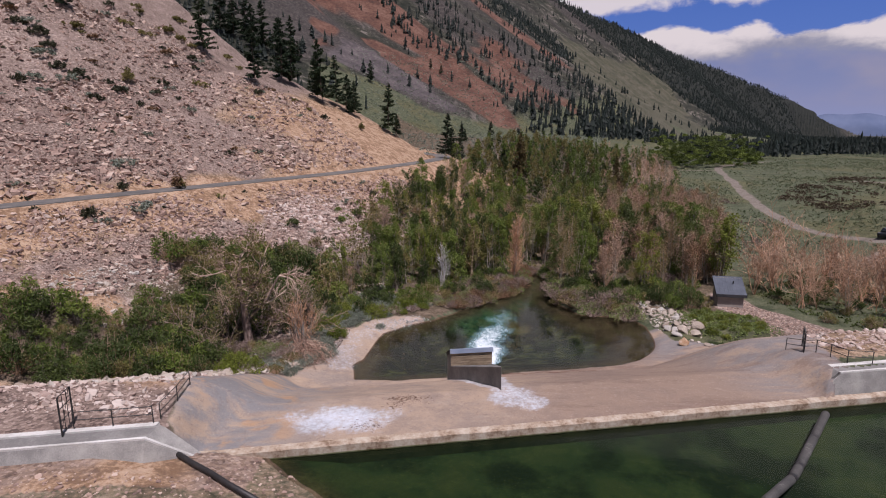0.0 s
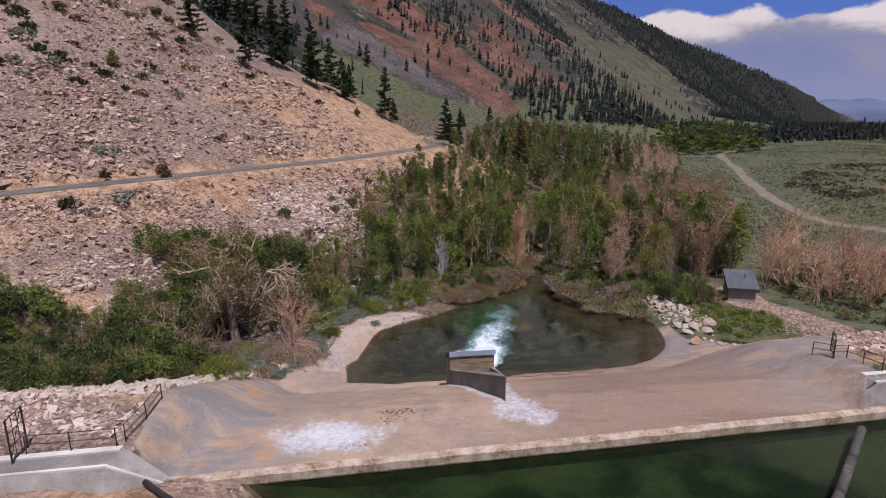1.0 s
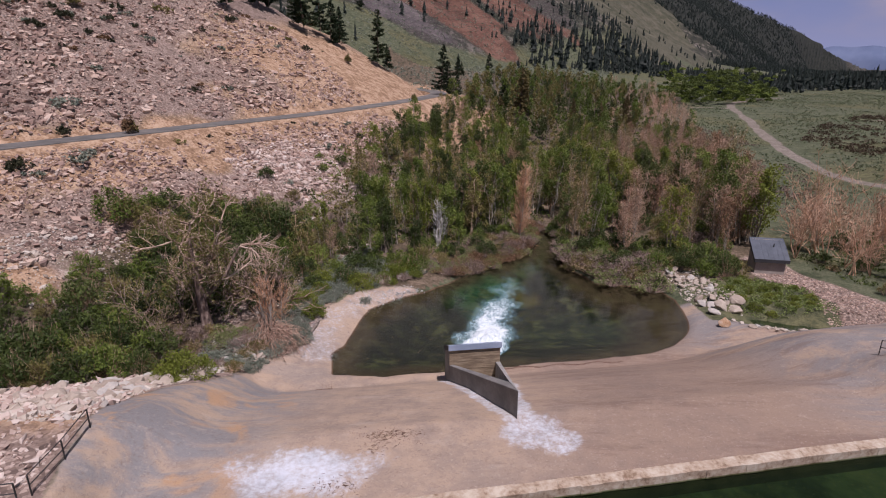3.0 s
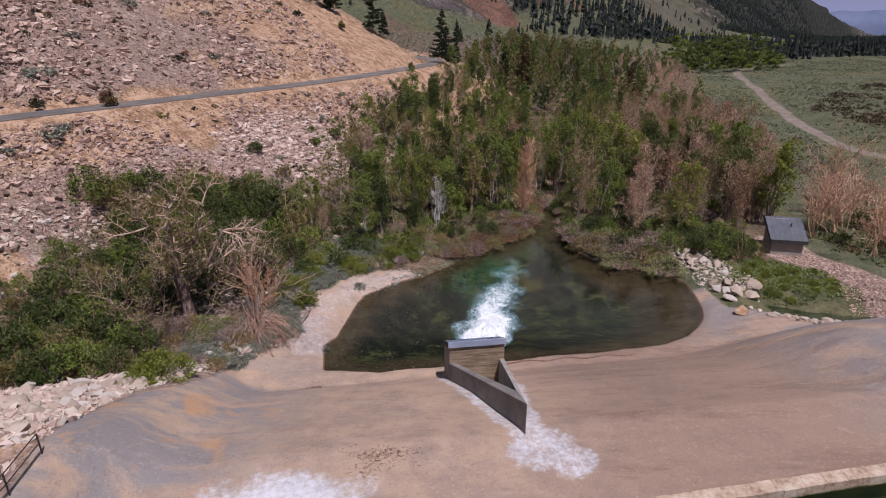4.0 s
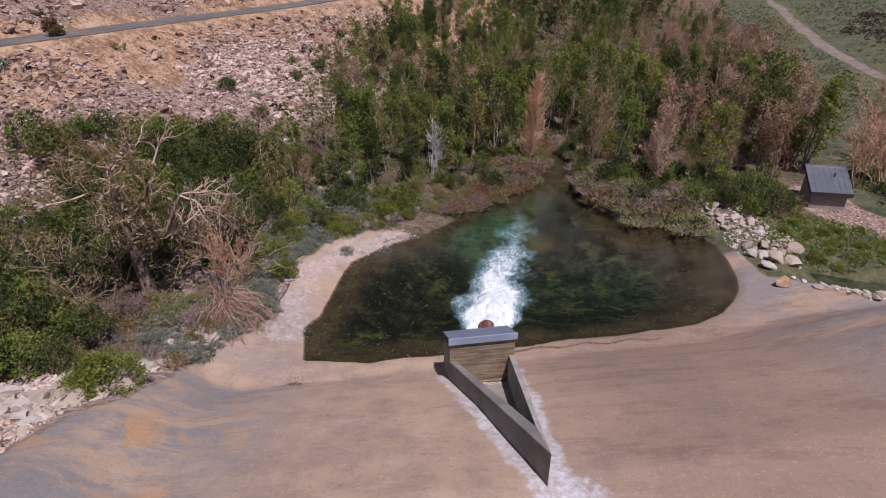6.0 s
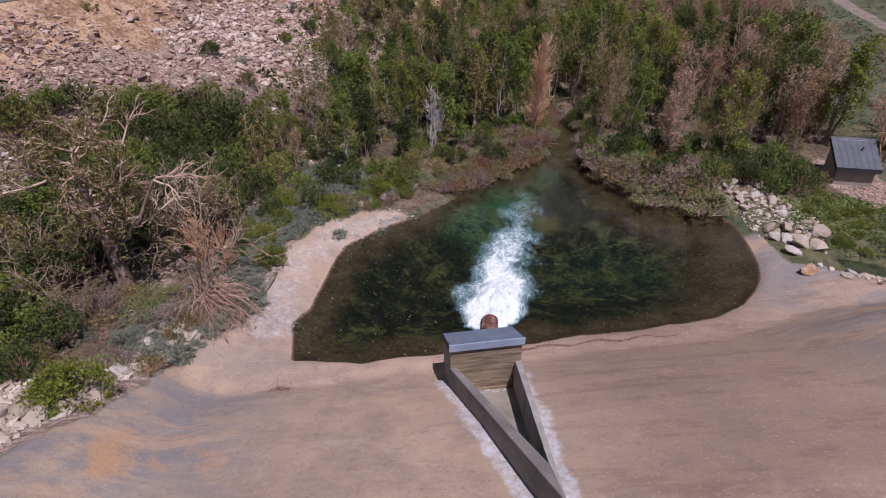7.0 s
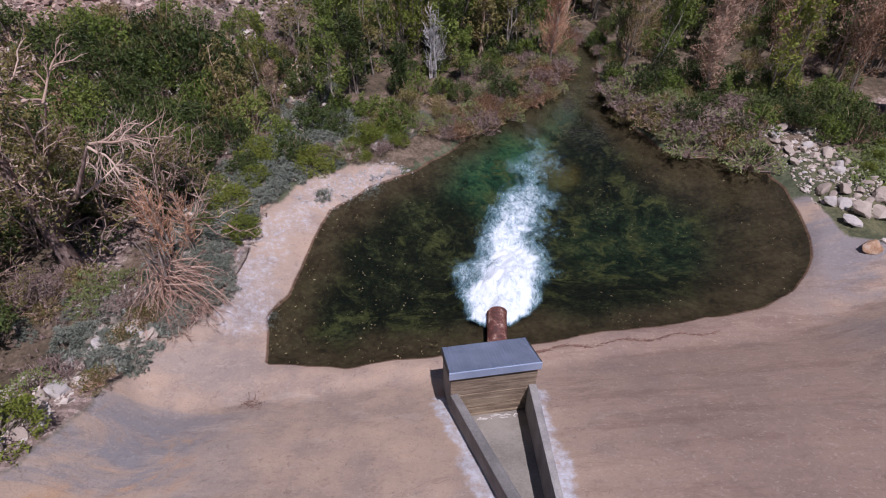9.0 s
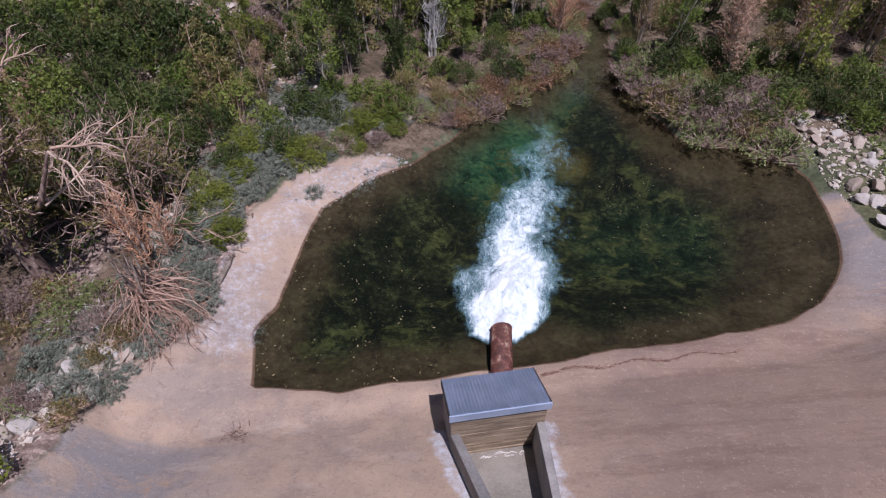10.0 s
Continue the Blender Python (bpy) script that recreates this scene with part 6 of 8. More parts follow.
ASPEN = Kind([aspen(1, 12.0, LEAF_GREEN, "slender green aspen with pale stems in the wood", 3, 0.16, bark=MAT_PALE_BARK), aspen(2, 11.0, LEAF_DARK, "dark green aspen among the wood's trees", 3, 0.10), aspen(3, 13.0, LEAF_GREEN, "tall green aspen with leafy crown", 2, 0.2, bark=MAT_PALE_BARK), aspen(4, 10.5, LEAF_OLIVE, "olive half-dry aspen in the wood", 3, 0.15, 0.7, bark=MAT_DEAD_TAN), aspen(5, 11.5, LEAF_DARK, "dense dark green aspen by the stream", 3, 0.06, 1.2), aspen(6, 12.0, LEAF_OLIVE, "thin olive aspen with sparse leaves", 2, 0.2, 0.6, bark=MAT_PALE_BARK), aspen(7, 11.0, LEAF_BRIGHT, "yellow-green young aspen in the wood", 3, 0.1, 0.9)])
ASPEN_FAR = Kind([aspen(11, 9.0, LEAF_GREEN, "green aspen farther down the valley", 1, 0.12, 0.5, 0.27), aspen(12, 8.5, LEAF_DARK, "dark green tree farther down the valley", 1, 0.08, 0.5, 0.27), aspen(13, 8.5, LEAF_OLIVE, "olive tree farther down the valley", 1, 0.12, 0.45, 0.26)])
DEAD = Kind([twiggy(21, 11.0, 1.7, MAT_DEAD_TAN, "leafless tan aspen with upright dry twigs", leaf=LEAF_TWIG), twiggy(22, 9.5, 2.0, MAT_DEAD_RED, "leafless reddish-brown tree with dense twigs", 120, leaf=LEAF_TWIG), twiggy(23, 11.5, 1.9, MAT_DEAD_TAN, "leafless pale brown tree with a few olive leaves", 100, leaf=LEAF_OLIVE), twiggy(24, 9.5, 2.0, MAT_DEAD_RED, "dry rust-brown tree with withered leaves", 100, leaf=LEAF_BROWN), twiggy(29, 12.0, 1.6, MAT_DEAD_RED, "tall pinkish-brown leafless tree of the wood", 120, 2, leaf=LEAF_TWIG)])
DEAD_PALE = Kind([bare_tree(17, 7.5, MAT_DEAD_RUST, "rusty leafless tree with wide open crown", 3, 0.7, (6, 5), up=0.05, gnarl=0.2, leaf=LEAF_TWIG, leaves=0.3), bare_tree(19, 8.5, MAT_DEAD_RED, "pinkish-brown leafless tree with open crown", 3, 0.6, (6, 5), up=0.05, gnarl=0.2, leaf=LEAF_TWIG, leaves=0.3), twiggy(25, 10.0, 2.3, MAT_DEAD_RED, "pale leafless tree with forking limbs", 100, 3, leaf=LEAF_TWIG), bare_tree(26, 8.0, MAT_DEAD_RED, "brown leafless tree with spreading limbs", 4, 0.6, (5, 5), up=0.05, gnarl=0.2, leaf=LEAF_TWIG, leaves=0.3), bare_tree(16, 9.0, MAT_DEAD_RED, "brown leafless tree beside the gravel", 3, 0.35, (6, 5))])
SHRUB = Kind([shrub(31, 2.0, 3.2, LEAF_DARK, "dense dark green willow shrub", 48, 42, 0.118), shrub(32, 1.7, 2.7, LEAF_GREEN, "leafy green willow shrub", 42, 38, 0.112), shrub(33, 2.2, 3.8, LEAF_DARK, "tall dark green willow shrub", 50, 44, 0.122, wood=MAT_DEAD_TAN), shrub(34, 1.8, 2.7, LEAF_OLIVE, "olive willow shrub with dry twigs", 60, 26, 0.095, wood=MAT_DEAD_PINK), shrub(30, 1.9, 2.9, LEAF_GREEN, "fresh green willow shrub with tan twigs", 44, 36, 0.112, wood=MAT_DEAD_TAN), shrub(29, 1.8, 2.4, LEAF_DARK, "dark willow shrub by the water", 46, 46, 0.10)])
BRIGHT = Kind([shrub(35, 1.5, 1.3, LEAF_BRIGHT, "rounded bright yellow-green bush", 56, 84, 0.06, "round_bush", "bright bushes"), shrub(36, 1.2, 1.1, LEAF_BRIGHT, "small yellow-green bush among stones", 50, 72, 0.058, "round_bush", "bright bushes")])
SAGE = Kind([shrub(37, 1.0, 0.7, LEAF_SAGE, "low grey-green sagebrush on stony ground", 34, 56, 0.058, "sagebrush", "sagebrush"), shrub(38, 1.3, 0.8, LEAF_SAGE, "spreading grey-green sagebrush among stones", 38, 60, 0.058, "sagebrush", "sagebrush"), shrub(39, 0.7, 0.5, LEAF_SAGE, "small tuft of grey sagebrush", 26, 44, 0.054, "sagebrush", "sagebrush")])
HILL = Kind([shrub(41, 1.3, 0.95, LEAF_SCRUB, "low dark shrub on the stony slope", 16, 30, 0.16, "hillside_shrub", "hillside shrubs"), shrub(42, 1.0, 0.7, LEAF_SCRUB, "low dull green shrub on the stony slope", 16, 28, 0.15, "hillside_shrub", "hillside shrubs"), shrub(43, 1.5, 0.8, LEAF_SAGE, "wide grey shrub on the stony slope", 16, 30, 0.15, "hillside_shrub", "hillside shrubs"), shrub(44, 0.9, 0.8, LEAF_BROWN, "withered brown shrub on the slope", 16, 24, 0.13, "hillside_shrub", "hillside shrubs")])
HILL_OLIVE = Kind([shrub(45, 1.4, 0.6, LEAF_OLIVE, "low yellow-olive bush on the stony slope", 18, 34, 0.14, "hillside_shrub", "hillside shrubs"), shrub(46, 1.1, 0.5, LEAF_OLIVE, "small dry olive bush on the slope", 16, 30, 0.13, "hillside_shrub", "hillside shrubs")])
PINE = Kind([pine(51, 11, LEAF_PINE, "dark green pine on the hillside"), pine(52, 13, LEAF_PINE, "tall dark pine with ragged branches", 0.45), pine(53, 9, LEAF_PINE, "young dark green pine", 0.2, 1.1), pine(54, 12, LEAF_PINE_RUST, "brownish dying conifer above the wood", 0.3, 0.9, dense=1.3)])
PINK = Kind([brush(61, 1.7, 1.6, MAT_DEAD_MAUVE, "pinkish dry brush at the water's edge", 54, leaf=LEAF_PINK), brush(62, 1.5, 1.3, MAT_DEAD_TAN, "tan dry brush with some leaves", 54, leaf=LEAF_OLIVE), brush(63, 1.6, 1.5, MAT_DEAD_MAUVE, "dry brush with green shoots at the shore", 54, leaf=LEAF_GRASS)])
RED_LOW = Kind([brush(67, 1.5, 1.3, MAT_DEAD_RED, "red-brown dry reeds leaning at the shore", 64, leaf=LEAF_BROWN)])
RED = Kind([fallen_fan(64, MAT_FALLEN, "heap of fallen red-brown branches on the shore"), twiggy(65, 6.4, 1.15, MAT_DEAD_RUST, "upright rust-coloured dead shrub", 110, 4, "dead_shrub", "dead shrubs")])


# the wood on both sides of the stream
WOOD_L = [(-17, 79), (-4, 82), (3, 86.5), (9, 90), (14.5, 98), (18.5, 104), (19, 116), (24, 140), (16, 168), (6, 168), (-2, 140), (-12, 112), (-15, 92)]
WOOD_R = [(18.4, 89), (19.5, 84), (27, 82), (35, 80), (46, 86), (56, 118), (72, 165), (36, 170), (27, 140), (19.5, 112), (18.8, 102)]
WOOD_FAR = [(8, 172), (72, 168), (100, 262), (112, 300), (40, 310), (14, 230)]
for k, (x, y) in enumerate(scatter(WOOD_L, 165, 1.75, 1)):
    (DEAD if k % 7 == 3 else ASPEN).set(x, y, random.uniform(0.62, 1.0) * (0.72 if y < 88 else 0.95 if y < 115 else 0.8))
for k, (x, y) in enumerate(scatter(WOOD_R, 225, 1.75, 2)):
    dry = (x - 0.25 * y) / 26.0 + random.uniform(-0.35, 0.35) > 0.20
    (DEAD if (dry and k % 3) or k % 7 == 3 else ASPEN).set(x, y, random.uniform(0.65, 1.02) * (1.0 if y < 115 else 0.8))


def joined_wood(name, spots, makers, label):
    """Far trees joined by material into one object of stuff each; the patterns are removed again."""
    by_mat = {}
    made = [m() for m in makers]
    for k, (x, y, which, s) in enumerate(spots):
        for part_ob in made[which].children:
            me = part_ob.data
            co = np.empty(len(me.vertices) * 3, np.float32)
            me.vertices.foreach_get("co", co)
            ix = np.empty(len(me.loops), np.int32)
            me.loops.foreach_get("vertex_index", ix)
            a = random.uniform(0, 6.28)
            co = co.reshape(-1, 3) * s
            co = np.column_stack([co[:, 0] * math.cos(a) - co[:, 1] * math.sin(a) + x, co[:, 0] * math.sin(a) + co[:, 1] * math.cos(a) + y, co[:, 2] + height(x, y)])
            by_mat.setdefault((me.materials[0].name, len(ix) // len(me.polygons)), []).append((co, ix))
    for (mat, side), lots in by_mat.items():
        at, V, F = 0, [], []
        for co, ix in lots:
            V.append(co)
            F.append(ix.reshape(-1, side) + at)
            at += len(co)
        me = mesh_from(name, np.vstack(V), np.vstack(F), side == 4)
        me.materials.append(bpy.data.materials[mat])
        tagged(new(name, me), label, "forest", kind="stuff")
    for e in made:
        for o in (*e.children_recursive, e):
            bpy.data.objects.remove(o)


spots = []
for k, (x, y) in enumerate(scatter(WOOD_FAR, 330, 2.5, 3)):
    dry = (x - 0.30 * y) > 8 + random.uniform(-12, 10)
    spots.append((x, y, 3 + k % 2 if dry and k % 3 else k % 3, random.uniform(0.75, 1.1)))
joined_wood("far_wood", spots, ASPEN_FAR.makers + [twiggy(21, 9.0, 2.0, MAT_DEAD_TAN, "dry tree", 70, 2), twiggy(22, 8.5, 2.2, MAT_DEAD_RED, "dry tree", 70, 2)], "mixed green and dry trees farther down the valley")

# brush and shrubs under the trees and along the stream
for x, y in scatter([(-16, 76), (0, 79), (8, 86), (12, 92), (10, 108), (-14, 104)], 34, 2.4, 4):
    SHRUB.set(x, y, random.uniform(0.5, 0.95))
for x, y in scatter([(20, 84), (28, 78), (37, 80), (46, 92), (44, 104), (26, 104)], 36, 2.5, 5):
    (SHRUB if random.random() < 0.6 else PINK).set(x, y, random.uniform(0.5, 0.95))
def along_shore(first, last, step, out):
    line = POOL[first : last + 1]
    for (ax, ay), (bx, by) in zip(line[:-1], line[1:]):
        n = max(1, int(math.hypot(bx - ax, by - ay) / step))
        for k in range(n):
            t = (k + random.random()) / n
            nx, ny = by - ay, -(bx - ax)
            ln = math.hypot(nx, ny)
            o = out * random.uniform(-0.15, 1.0)
            yield ax + (bx - ax) * t + nx / ln * o, ay + (by - ay) * t + ny / ln * o


for k, (x, y) in enumerate(along_shore(11, 15, 0.5, 3.4)):
    (SAGE if k % 6 == 2 else SHRUB if k % 4 == 0 else PINK).set(x, y, random.uniform(0.6, 0.75) if k % 4 == 0 else random.uniform(0.95, 1.4))
for x, y in along_shore(15, 17, 0.8, 1.6):
    (SHRUB if random.random() < 0.5 else PINK).set(x, y, random.uniform(0.4, 0.7))
for x, y in along_shore(18, 23, 0.42, 2.6):
    (RED_LOW if random.random() < 0.5 else PINK).set(x, y, random.uniform(0.55, 1.0))
for x, y in along_shore(18, 22, 0.7, 0.7):
    RED_LOW.set(x, y, random.uniform(0.6, 0.9))
for x, y in scatter([(-0.5, 76.6), (4, 81.2), (9.5, 86), (12.5, 92), (9, 94), (1, 87)], 24, 1.5, 7):
    (SHRUB if random.random() < 0.35 else PINK).set(x, y, random.uniform(0.45, 0.8))
for x, y in scatter([(20, 79.5), (27.5, 76), (33, 78), (38, 82), (30, 86), (20, 88)], 30, 1.8, 6):
    (SHRUB if random.random() < 0.6 else PINK).set(x, y, random.uniform(0.6, 1.0))

for x, y in scatter([(43, 85), (52, 100), (61, 125), (68, 145), (58, 142), (49, 118), (40, 100)], 34, 2.2, 36):
    DEAD.set(x, y, random.uniform(0.75, 1.05))

# the dry trees by the gravel lot
for x, y in scatter([(46, 84), (52, 74), (62, 66), (78, 62), (88, 74), (78, 92), (58, 98)], 52, 2.7, 8):
    (DEAD_PALE if random.random() < 0.85 else DEAD).set(x, y, random.choice((0.5, 0.65, 0.8, 1.0, 1.15)))
for x, y in scatter([(45.5, 82), (51, 76), (62, 69), (68, 82), (56, 94)], 16, 2.6, 32):
    DEAD_PALE.set(x, y, random.uniform(0.6, 1.1))
for x, y in scatter([(46, 80), (50, 68), (66, 60), (86, 60), (90, 76), (66, 92)], 60, 2.0, 9):
    (SHRUB if random.random() < 0.5 else PINK).set(x, y, random.uniform(0.45, 0.8))

# willows left of the pool
for x, y in scatter([(-46, 52), (-30, 49.5), (-23, 52.0), (-24.0, 56), (-26, 63), (-34, 65), (-46, 62)], 72, 1.6, 10):
    SHRUB.set(x, y, random.choice((0.5, 0.65, 0.8, 1.0, 1.2)))
for x, y in scatter([(-38, 68), (-26, 66), (-18, 70), (-14, 78), (-20, 88), (-30, 86), (-38, 77)], 88, 1.7, 11):
    SHRUB.set(x, y, random.choice((0.6, 0.8, 0.95, 1.15, 1.35)))
for x, y in scatter([(-31, 86), (-24, 82), (-15, 86), (-13, 94), (-20, 95)], 30, 1.9, 31):
    (SHRUB if random.random() < 0.75 else PINK).set(x, y, random.uniform(0.55, 1.1))
for x, y in scatter([(-20, 62), (-15, 63), (-13.5, 70), (-6, 79), (-13, 82), (-20, 74)], 14, 2.2, 12):
    SHRUB.set(x, y, random.uniform(0.4, 0.7))
for x, y in scatter([(-44, 52), (-28, 52), (-24, 58), (-20, 66), (-30, 66), (-44, 62)], 30, 2.1, 18):
    if random.random() < 0.3:
        PINK.set(x, y, random.uniform(0.8, 1.2))
for x, y in ((-8.6, 73.4), (-12.4, 65.2), (-5.2, 77.0), (-3.3, 78.6), (-13.3, 74.6), (-12.9, 71.3), (-14.0, 68.2)):
    BRIGHT.set(x, y, random.uniform(1.05, 1.3))
for x, y in scatter([(-20, 54.5), (-16.5, 55.2), (-13.6, 58.5), (-12.8, 66), (-9.5, 73.5), (-4, 78), (-9, 86), (-14, 84), (-17, 70), (-18, 60)], 64, 1.15, 13):
    SAGE.set(x, y, random.uniform(0.65, 1.1))
for x, y in scatter([(-14.6, 57.0), (-12.6, 59.5), (-12.6, 66.5), (-10.0, 72.5), (-13.0, 74.0), (-15.5, 66.0), (-15.5, 60.0)], 44, 0.95, 27):
    SAGE.set(x, y, random.uniform(0.7, 1.15))
for x, y in scatter([(-23.5, 56.5), (-17, 55.8), (-14.5, 58), (-17.5, 61), (-23, 60.5)], 34, 1.0, 28):
    (SAGE if random.random() < 0.6 else PINK).set(x, y, random.uniform(0.5, 0.9))
for x, y in scatter([(-8.2, 73.0), (-4.6, 74.6), (-1.4, 77.0), (0.5, 80.5), (-3, 84), (-8, 80)], 40, 1.0, 29):
    (SAGE if random.random() < 0.45 else BRIGHT if random.random() < 0.3 else PINK).set(x, y, random.uniform(0.5, 0.85))
SAGE.set(-7.8, 69.9, 0.6, which=1)
for x, y in scatter([(-20.5, 57.0), (-15.5, 57.0), (-14.8, 54.8), (-18.5, 53.2), (-21, 54.5)], 16, 1.1, 33):
    SAGE.set(x, y, random.uniform(0.6, 1.1))
for x, y in scatter([(-20.5, 54.2), (-16.8, 53.4), (-16.0, 51.8), (-19.5, 51.6)], 7, 1.1, 34):
    PINK.set(x, y, random.uniform(0.5, 0.8))
for x, y in scatter([(-12.5, 71.5), (-9.5, 75.5), (-5, 79.5), (-9, 82), (-13.5, 76)], 16, 1.3, 35):
    SAGE.set(x, y, random.uniform(1.0, 1.5))
BRIGHT.set(-18.7, 48.6, 1.45, which=0)
BRIGHT.set(-19.9, 49.3, 1.1, which=1)
for x, y, s, turn in ((-15.4, 59.6, 1.25, -8), (-16.6, 61.2, 1.0, 20), (-15.6, 60.6, 1.1, 12)):
    RED.set(x, y, s, turn, which=0)
for x, y, s in ((-16.0, 62.4, 1.0), (-15.2, 63.4, 0.8), (-17.4, 64.4, 0.9)):
    RED.set(x, y, s, which=1)
DEADWHITE = Kind([twiggy(27, 7.0, 1.3, MAT_DEAD_WHITE, "bleached white dead tree by the wood", 130, 6, "bleached_tree", "bleached trees")])
DEADWHITE.set(0.6, 88.6, 1.0)
SPINDLE = Kind([twiggy(66, 11.8, 1.7, MAT_DEAD_RUST, "tall narrow rust-coloured dead tree", 420, 4, "dead_tree")])
SPINDLE.set(12.4, 92.0, 1.0)


def cottonwood():
    rng = np.random.default_rng(77)
    st, tips = Sticks(), []
    pts = [np.array(p) for p in ((0, 0, -0.3), (-0.15, 0.0, 1.2), (-0.35, 0.05, 3.2), (-0.45, 0.1, 5.2), (-0.75, 0.1, 7.2), (-0.7, 0.1, 9.2), (-0.4, 0.1, 11.0))]
    st.add(pts, [0.72, 0.52, 0.45, 0.38, 0.30, 0.18, 0.07], 9)
    for a, b, r in ((2, (3.6, 0.4, 8.4), 0.24), (3, (-1.8, -0.3, 9.4), 0.22), (3, (2.0, 1.6, 10.4), 0.2)):
        q = pts[a] * 0.45 + np.array(b) * 0.55 + np.array((0.2, 0, -0.5))
        st.add([pts[a], q, b], [r, r * 0.7, r * 0.3], 6)
        pts.append(np.array(b))
        pts.append(q)
    st2 = Sticks()
    for k in range(30):
        p = pts[(3, 4, 5, 7, 8, 9, 10, 11, 12, 6)[k % 10]]
        a = k * 2.4 + rng.uniform(-0.3, 0.3)
        grow(st2, tips, rng, p + rng.normal(0, 0.15, 3), (math.cos(a) + 0.35, math.sin(a), rng.uniform(-0.1, 0.7)), rng.uniform(1.9, 3.6), 0.095, 2, [6, 5], 0.62, 0.03, 0.5, 0.24, 4)
    t = np.array(tips)
    e = plant("cottonwood", "half-dead cottonwood with thick trunk and bleached limbs", "tree", "", [("trunk", st.mesh("trunk", MAT_RED_BARK)), ("branchwork", st2.mesh("branchwork", MAT_DEAD_PALE)), ("crown", leaf_mesh("crown", rng, clumps(rng, t[(rng.random(len(t)) < 0.6) & (t[:, 0] < 2.2)], 6, 0.5), 0.12, LEAF_OLIVE))])
    e.matrix_basis = pose(-22.0, 62.0, height(-22.0, 62.0) - 0.1, 0, 0, 10)
    return e


cottonwood()
bm = bmesh.new()
tube(bm, [(x, y, height(x, y) + 0.12) for x, y in ((-12.3, 60.6), (-12.0, 61.6), (-11.8, 62.7), (-11.75, 63.4))], [0.13, 0.15, 0.13, 0.09], 8)
tagged(link_mesh("fallen_log", bm, MAT_BARK, smooth=True), "grey-brown fallen log at the edge of the strand", "log")
bm = bmesh.new()
for k in range(46):
    x, y, a = random.uniform(-21.2, -16.8), random.uniform(57.6, 60.6), random.gauss(0.5, 0.7)
    ln = random.uniform(0.6, 1.8)
    x2, y2 = x + math.cos(a) * ln, y + math.sin(a) * ln
    mid = ((x + x2) / 2 + random.gauss(0, 0.12), (y + y2) / 2 + random.gauss(0, 0.12))
    tube(bm, [(x, y, height(x, y) + 0.1), (*mid, height(*mid) + random.uniform(0.15, 0.5)), (x2, y2, height(x2, y2) + random.uniform(0.05, 0.3))], [0.035, 0.03, 0.012], 4)
tagged(link_mesh("dead_branches", bm, MAT_DEAD_WHITE), "bleached dead branches lying under the cottonwood", "branches", kind="stuff")
DRYCROWN = Kind([bare_tree(18, 6.2, MAT_DEAD_PINK, "bare pinkish-limbed tree beside the cottonwood", 5, 0.6, (8, 5), up=0.06, gnarl=0.2), bare_tree(28, 6.4, MAT_DEAD_MAUVE, "dry twiggy tree with olive leaves beside the cottonwood", 5, 0.7, (7, 5), leaf=LEAF_OLIVE, leaves=1.0, up=0.05, gnarl=0.2), bare_tree(38, 6.0, MAT_DEAD_MAUVE, "half-dry tree with dark leaves beside the cottonwood", 5, 0.7, (6, 5), leaf=LEAF_DARK, leaves=1.0, up=0.05, gnarl=0.2)])
for x, y, s, w in ((-16.6, 66.4, 1.15, 0), (-17.8, 68.5, 0.9, 1), (-25.5, 64.0, 0.95, 1), (-16.2, 70.2, 0.8, 2), (-22.5, 66.5, 1.1, 2), (-19.6, 67.2, 1.0, 1), (-25.5, 67.5, 1.05, 0), (-29.5, 64.0, 0.9, 1), (-20.8, 70.5, 1.0, 2), (-24.0, 58.4, 0.6, 1), (-27.0, 60.0, 0.7, 0)):
    DRYCROWN.set(x, y, s, which=w)

# pines on the hill and beyond it
for x, y, s, w in ((-63.2, 163.9, 1.3, 1), (-50.5, 165.9, 1.2, 1), (-47.7, 184.0, 1.5, 1), (-45.5, 186, 1.35, 0), (-34.4, 178.7, 1.45, 1), (-36.5, 182, 1.3, 0), (-28.0, 181.2, 1.05, 0), (-25.5, 182.5, 1.2, 2), (-31.0, 184, 1.2, 1), (-15.6, 187.0, 1.2, 1), (-13.0, 189, 0.8, 2), (-85.2, 140.4, 0.9, 2)):
    PINE.set(x, y, s, which=w)
for x, y, s, w in ((-95.6, 340, 2.1, 1), (-88, 338, 2.0, 0), (-82, 343, 1.9, 1), (-101, 334, 2.2, 0), (-118, 333, 2.2, 1), (-112, 338, 2.1, 0), (-107, 344, 2.0, 1), (-78, 345, 1.0, 0), (-40.3, 365, 1.2, 0), (3.4, 448, 0.8, 2), (-4, 452, 0.7, 0), (30.8, 334.4, 0.9, 0), (11.8, 289.4, 0.9, 0), (14.5, 296, 0.8, 2), (4.7, 183, 0.95, 0), (2.5, 186, 1.1, 1), (7.8, 200, 0.9, 2), (25.0, 219, 0.9, 0)):
    PINE.set(x, y, s, which=w)
for x, y, s, w in ((27.0, 194, 1.4, 3), (29.5, 200, 1.0, 3), (20.3, 182, 0.85, 3), (42.5, 188, 0.85, 3), (61.5, 196, 0.95, 3), (53, 196, 0.7, 3)):
    PINE.set(x, y, s, which=w)
RUSTY = Kind([shrub(47, 1.0, 2.6, LEAF_BROWN, "small rust-brown tree beside the road", 44, 44, 0.12, "small_tree", "small trees"), shrub(48, 1.0, 2.4, LEAF_OLIVE, "small olive tree on the slope", 44, 44, 0.12, "small_tree", "small trees")])
RUSTY.set(-43.2, 95.0, 1.0, which=0)
RUSTY.set(-42.9, 95.4, 0.8, which=1)
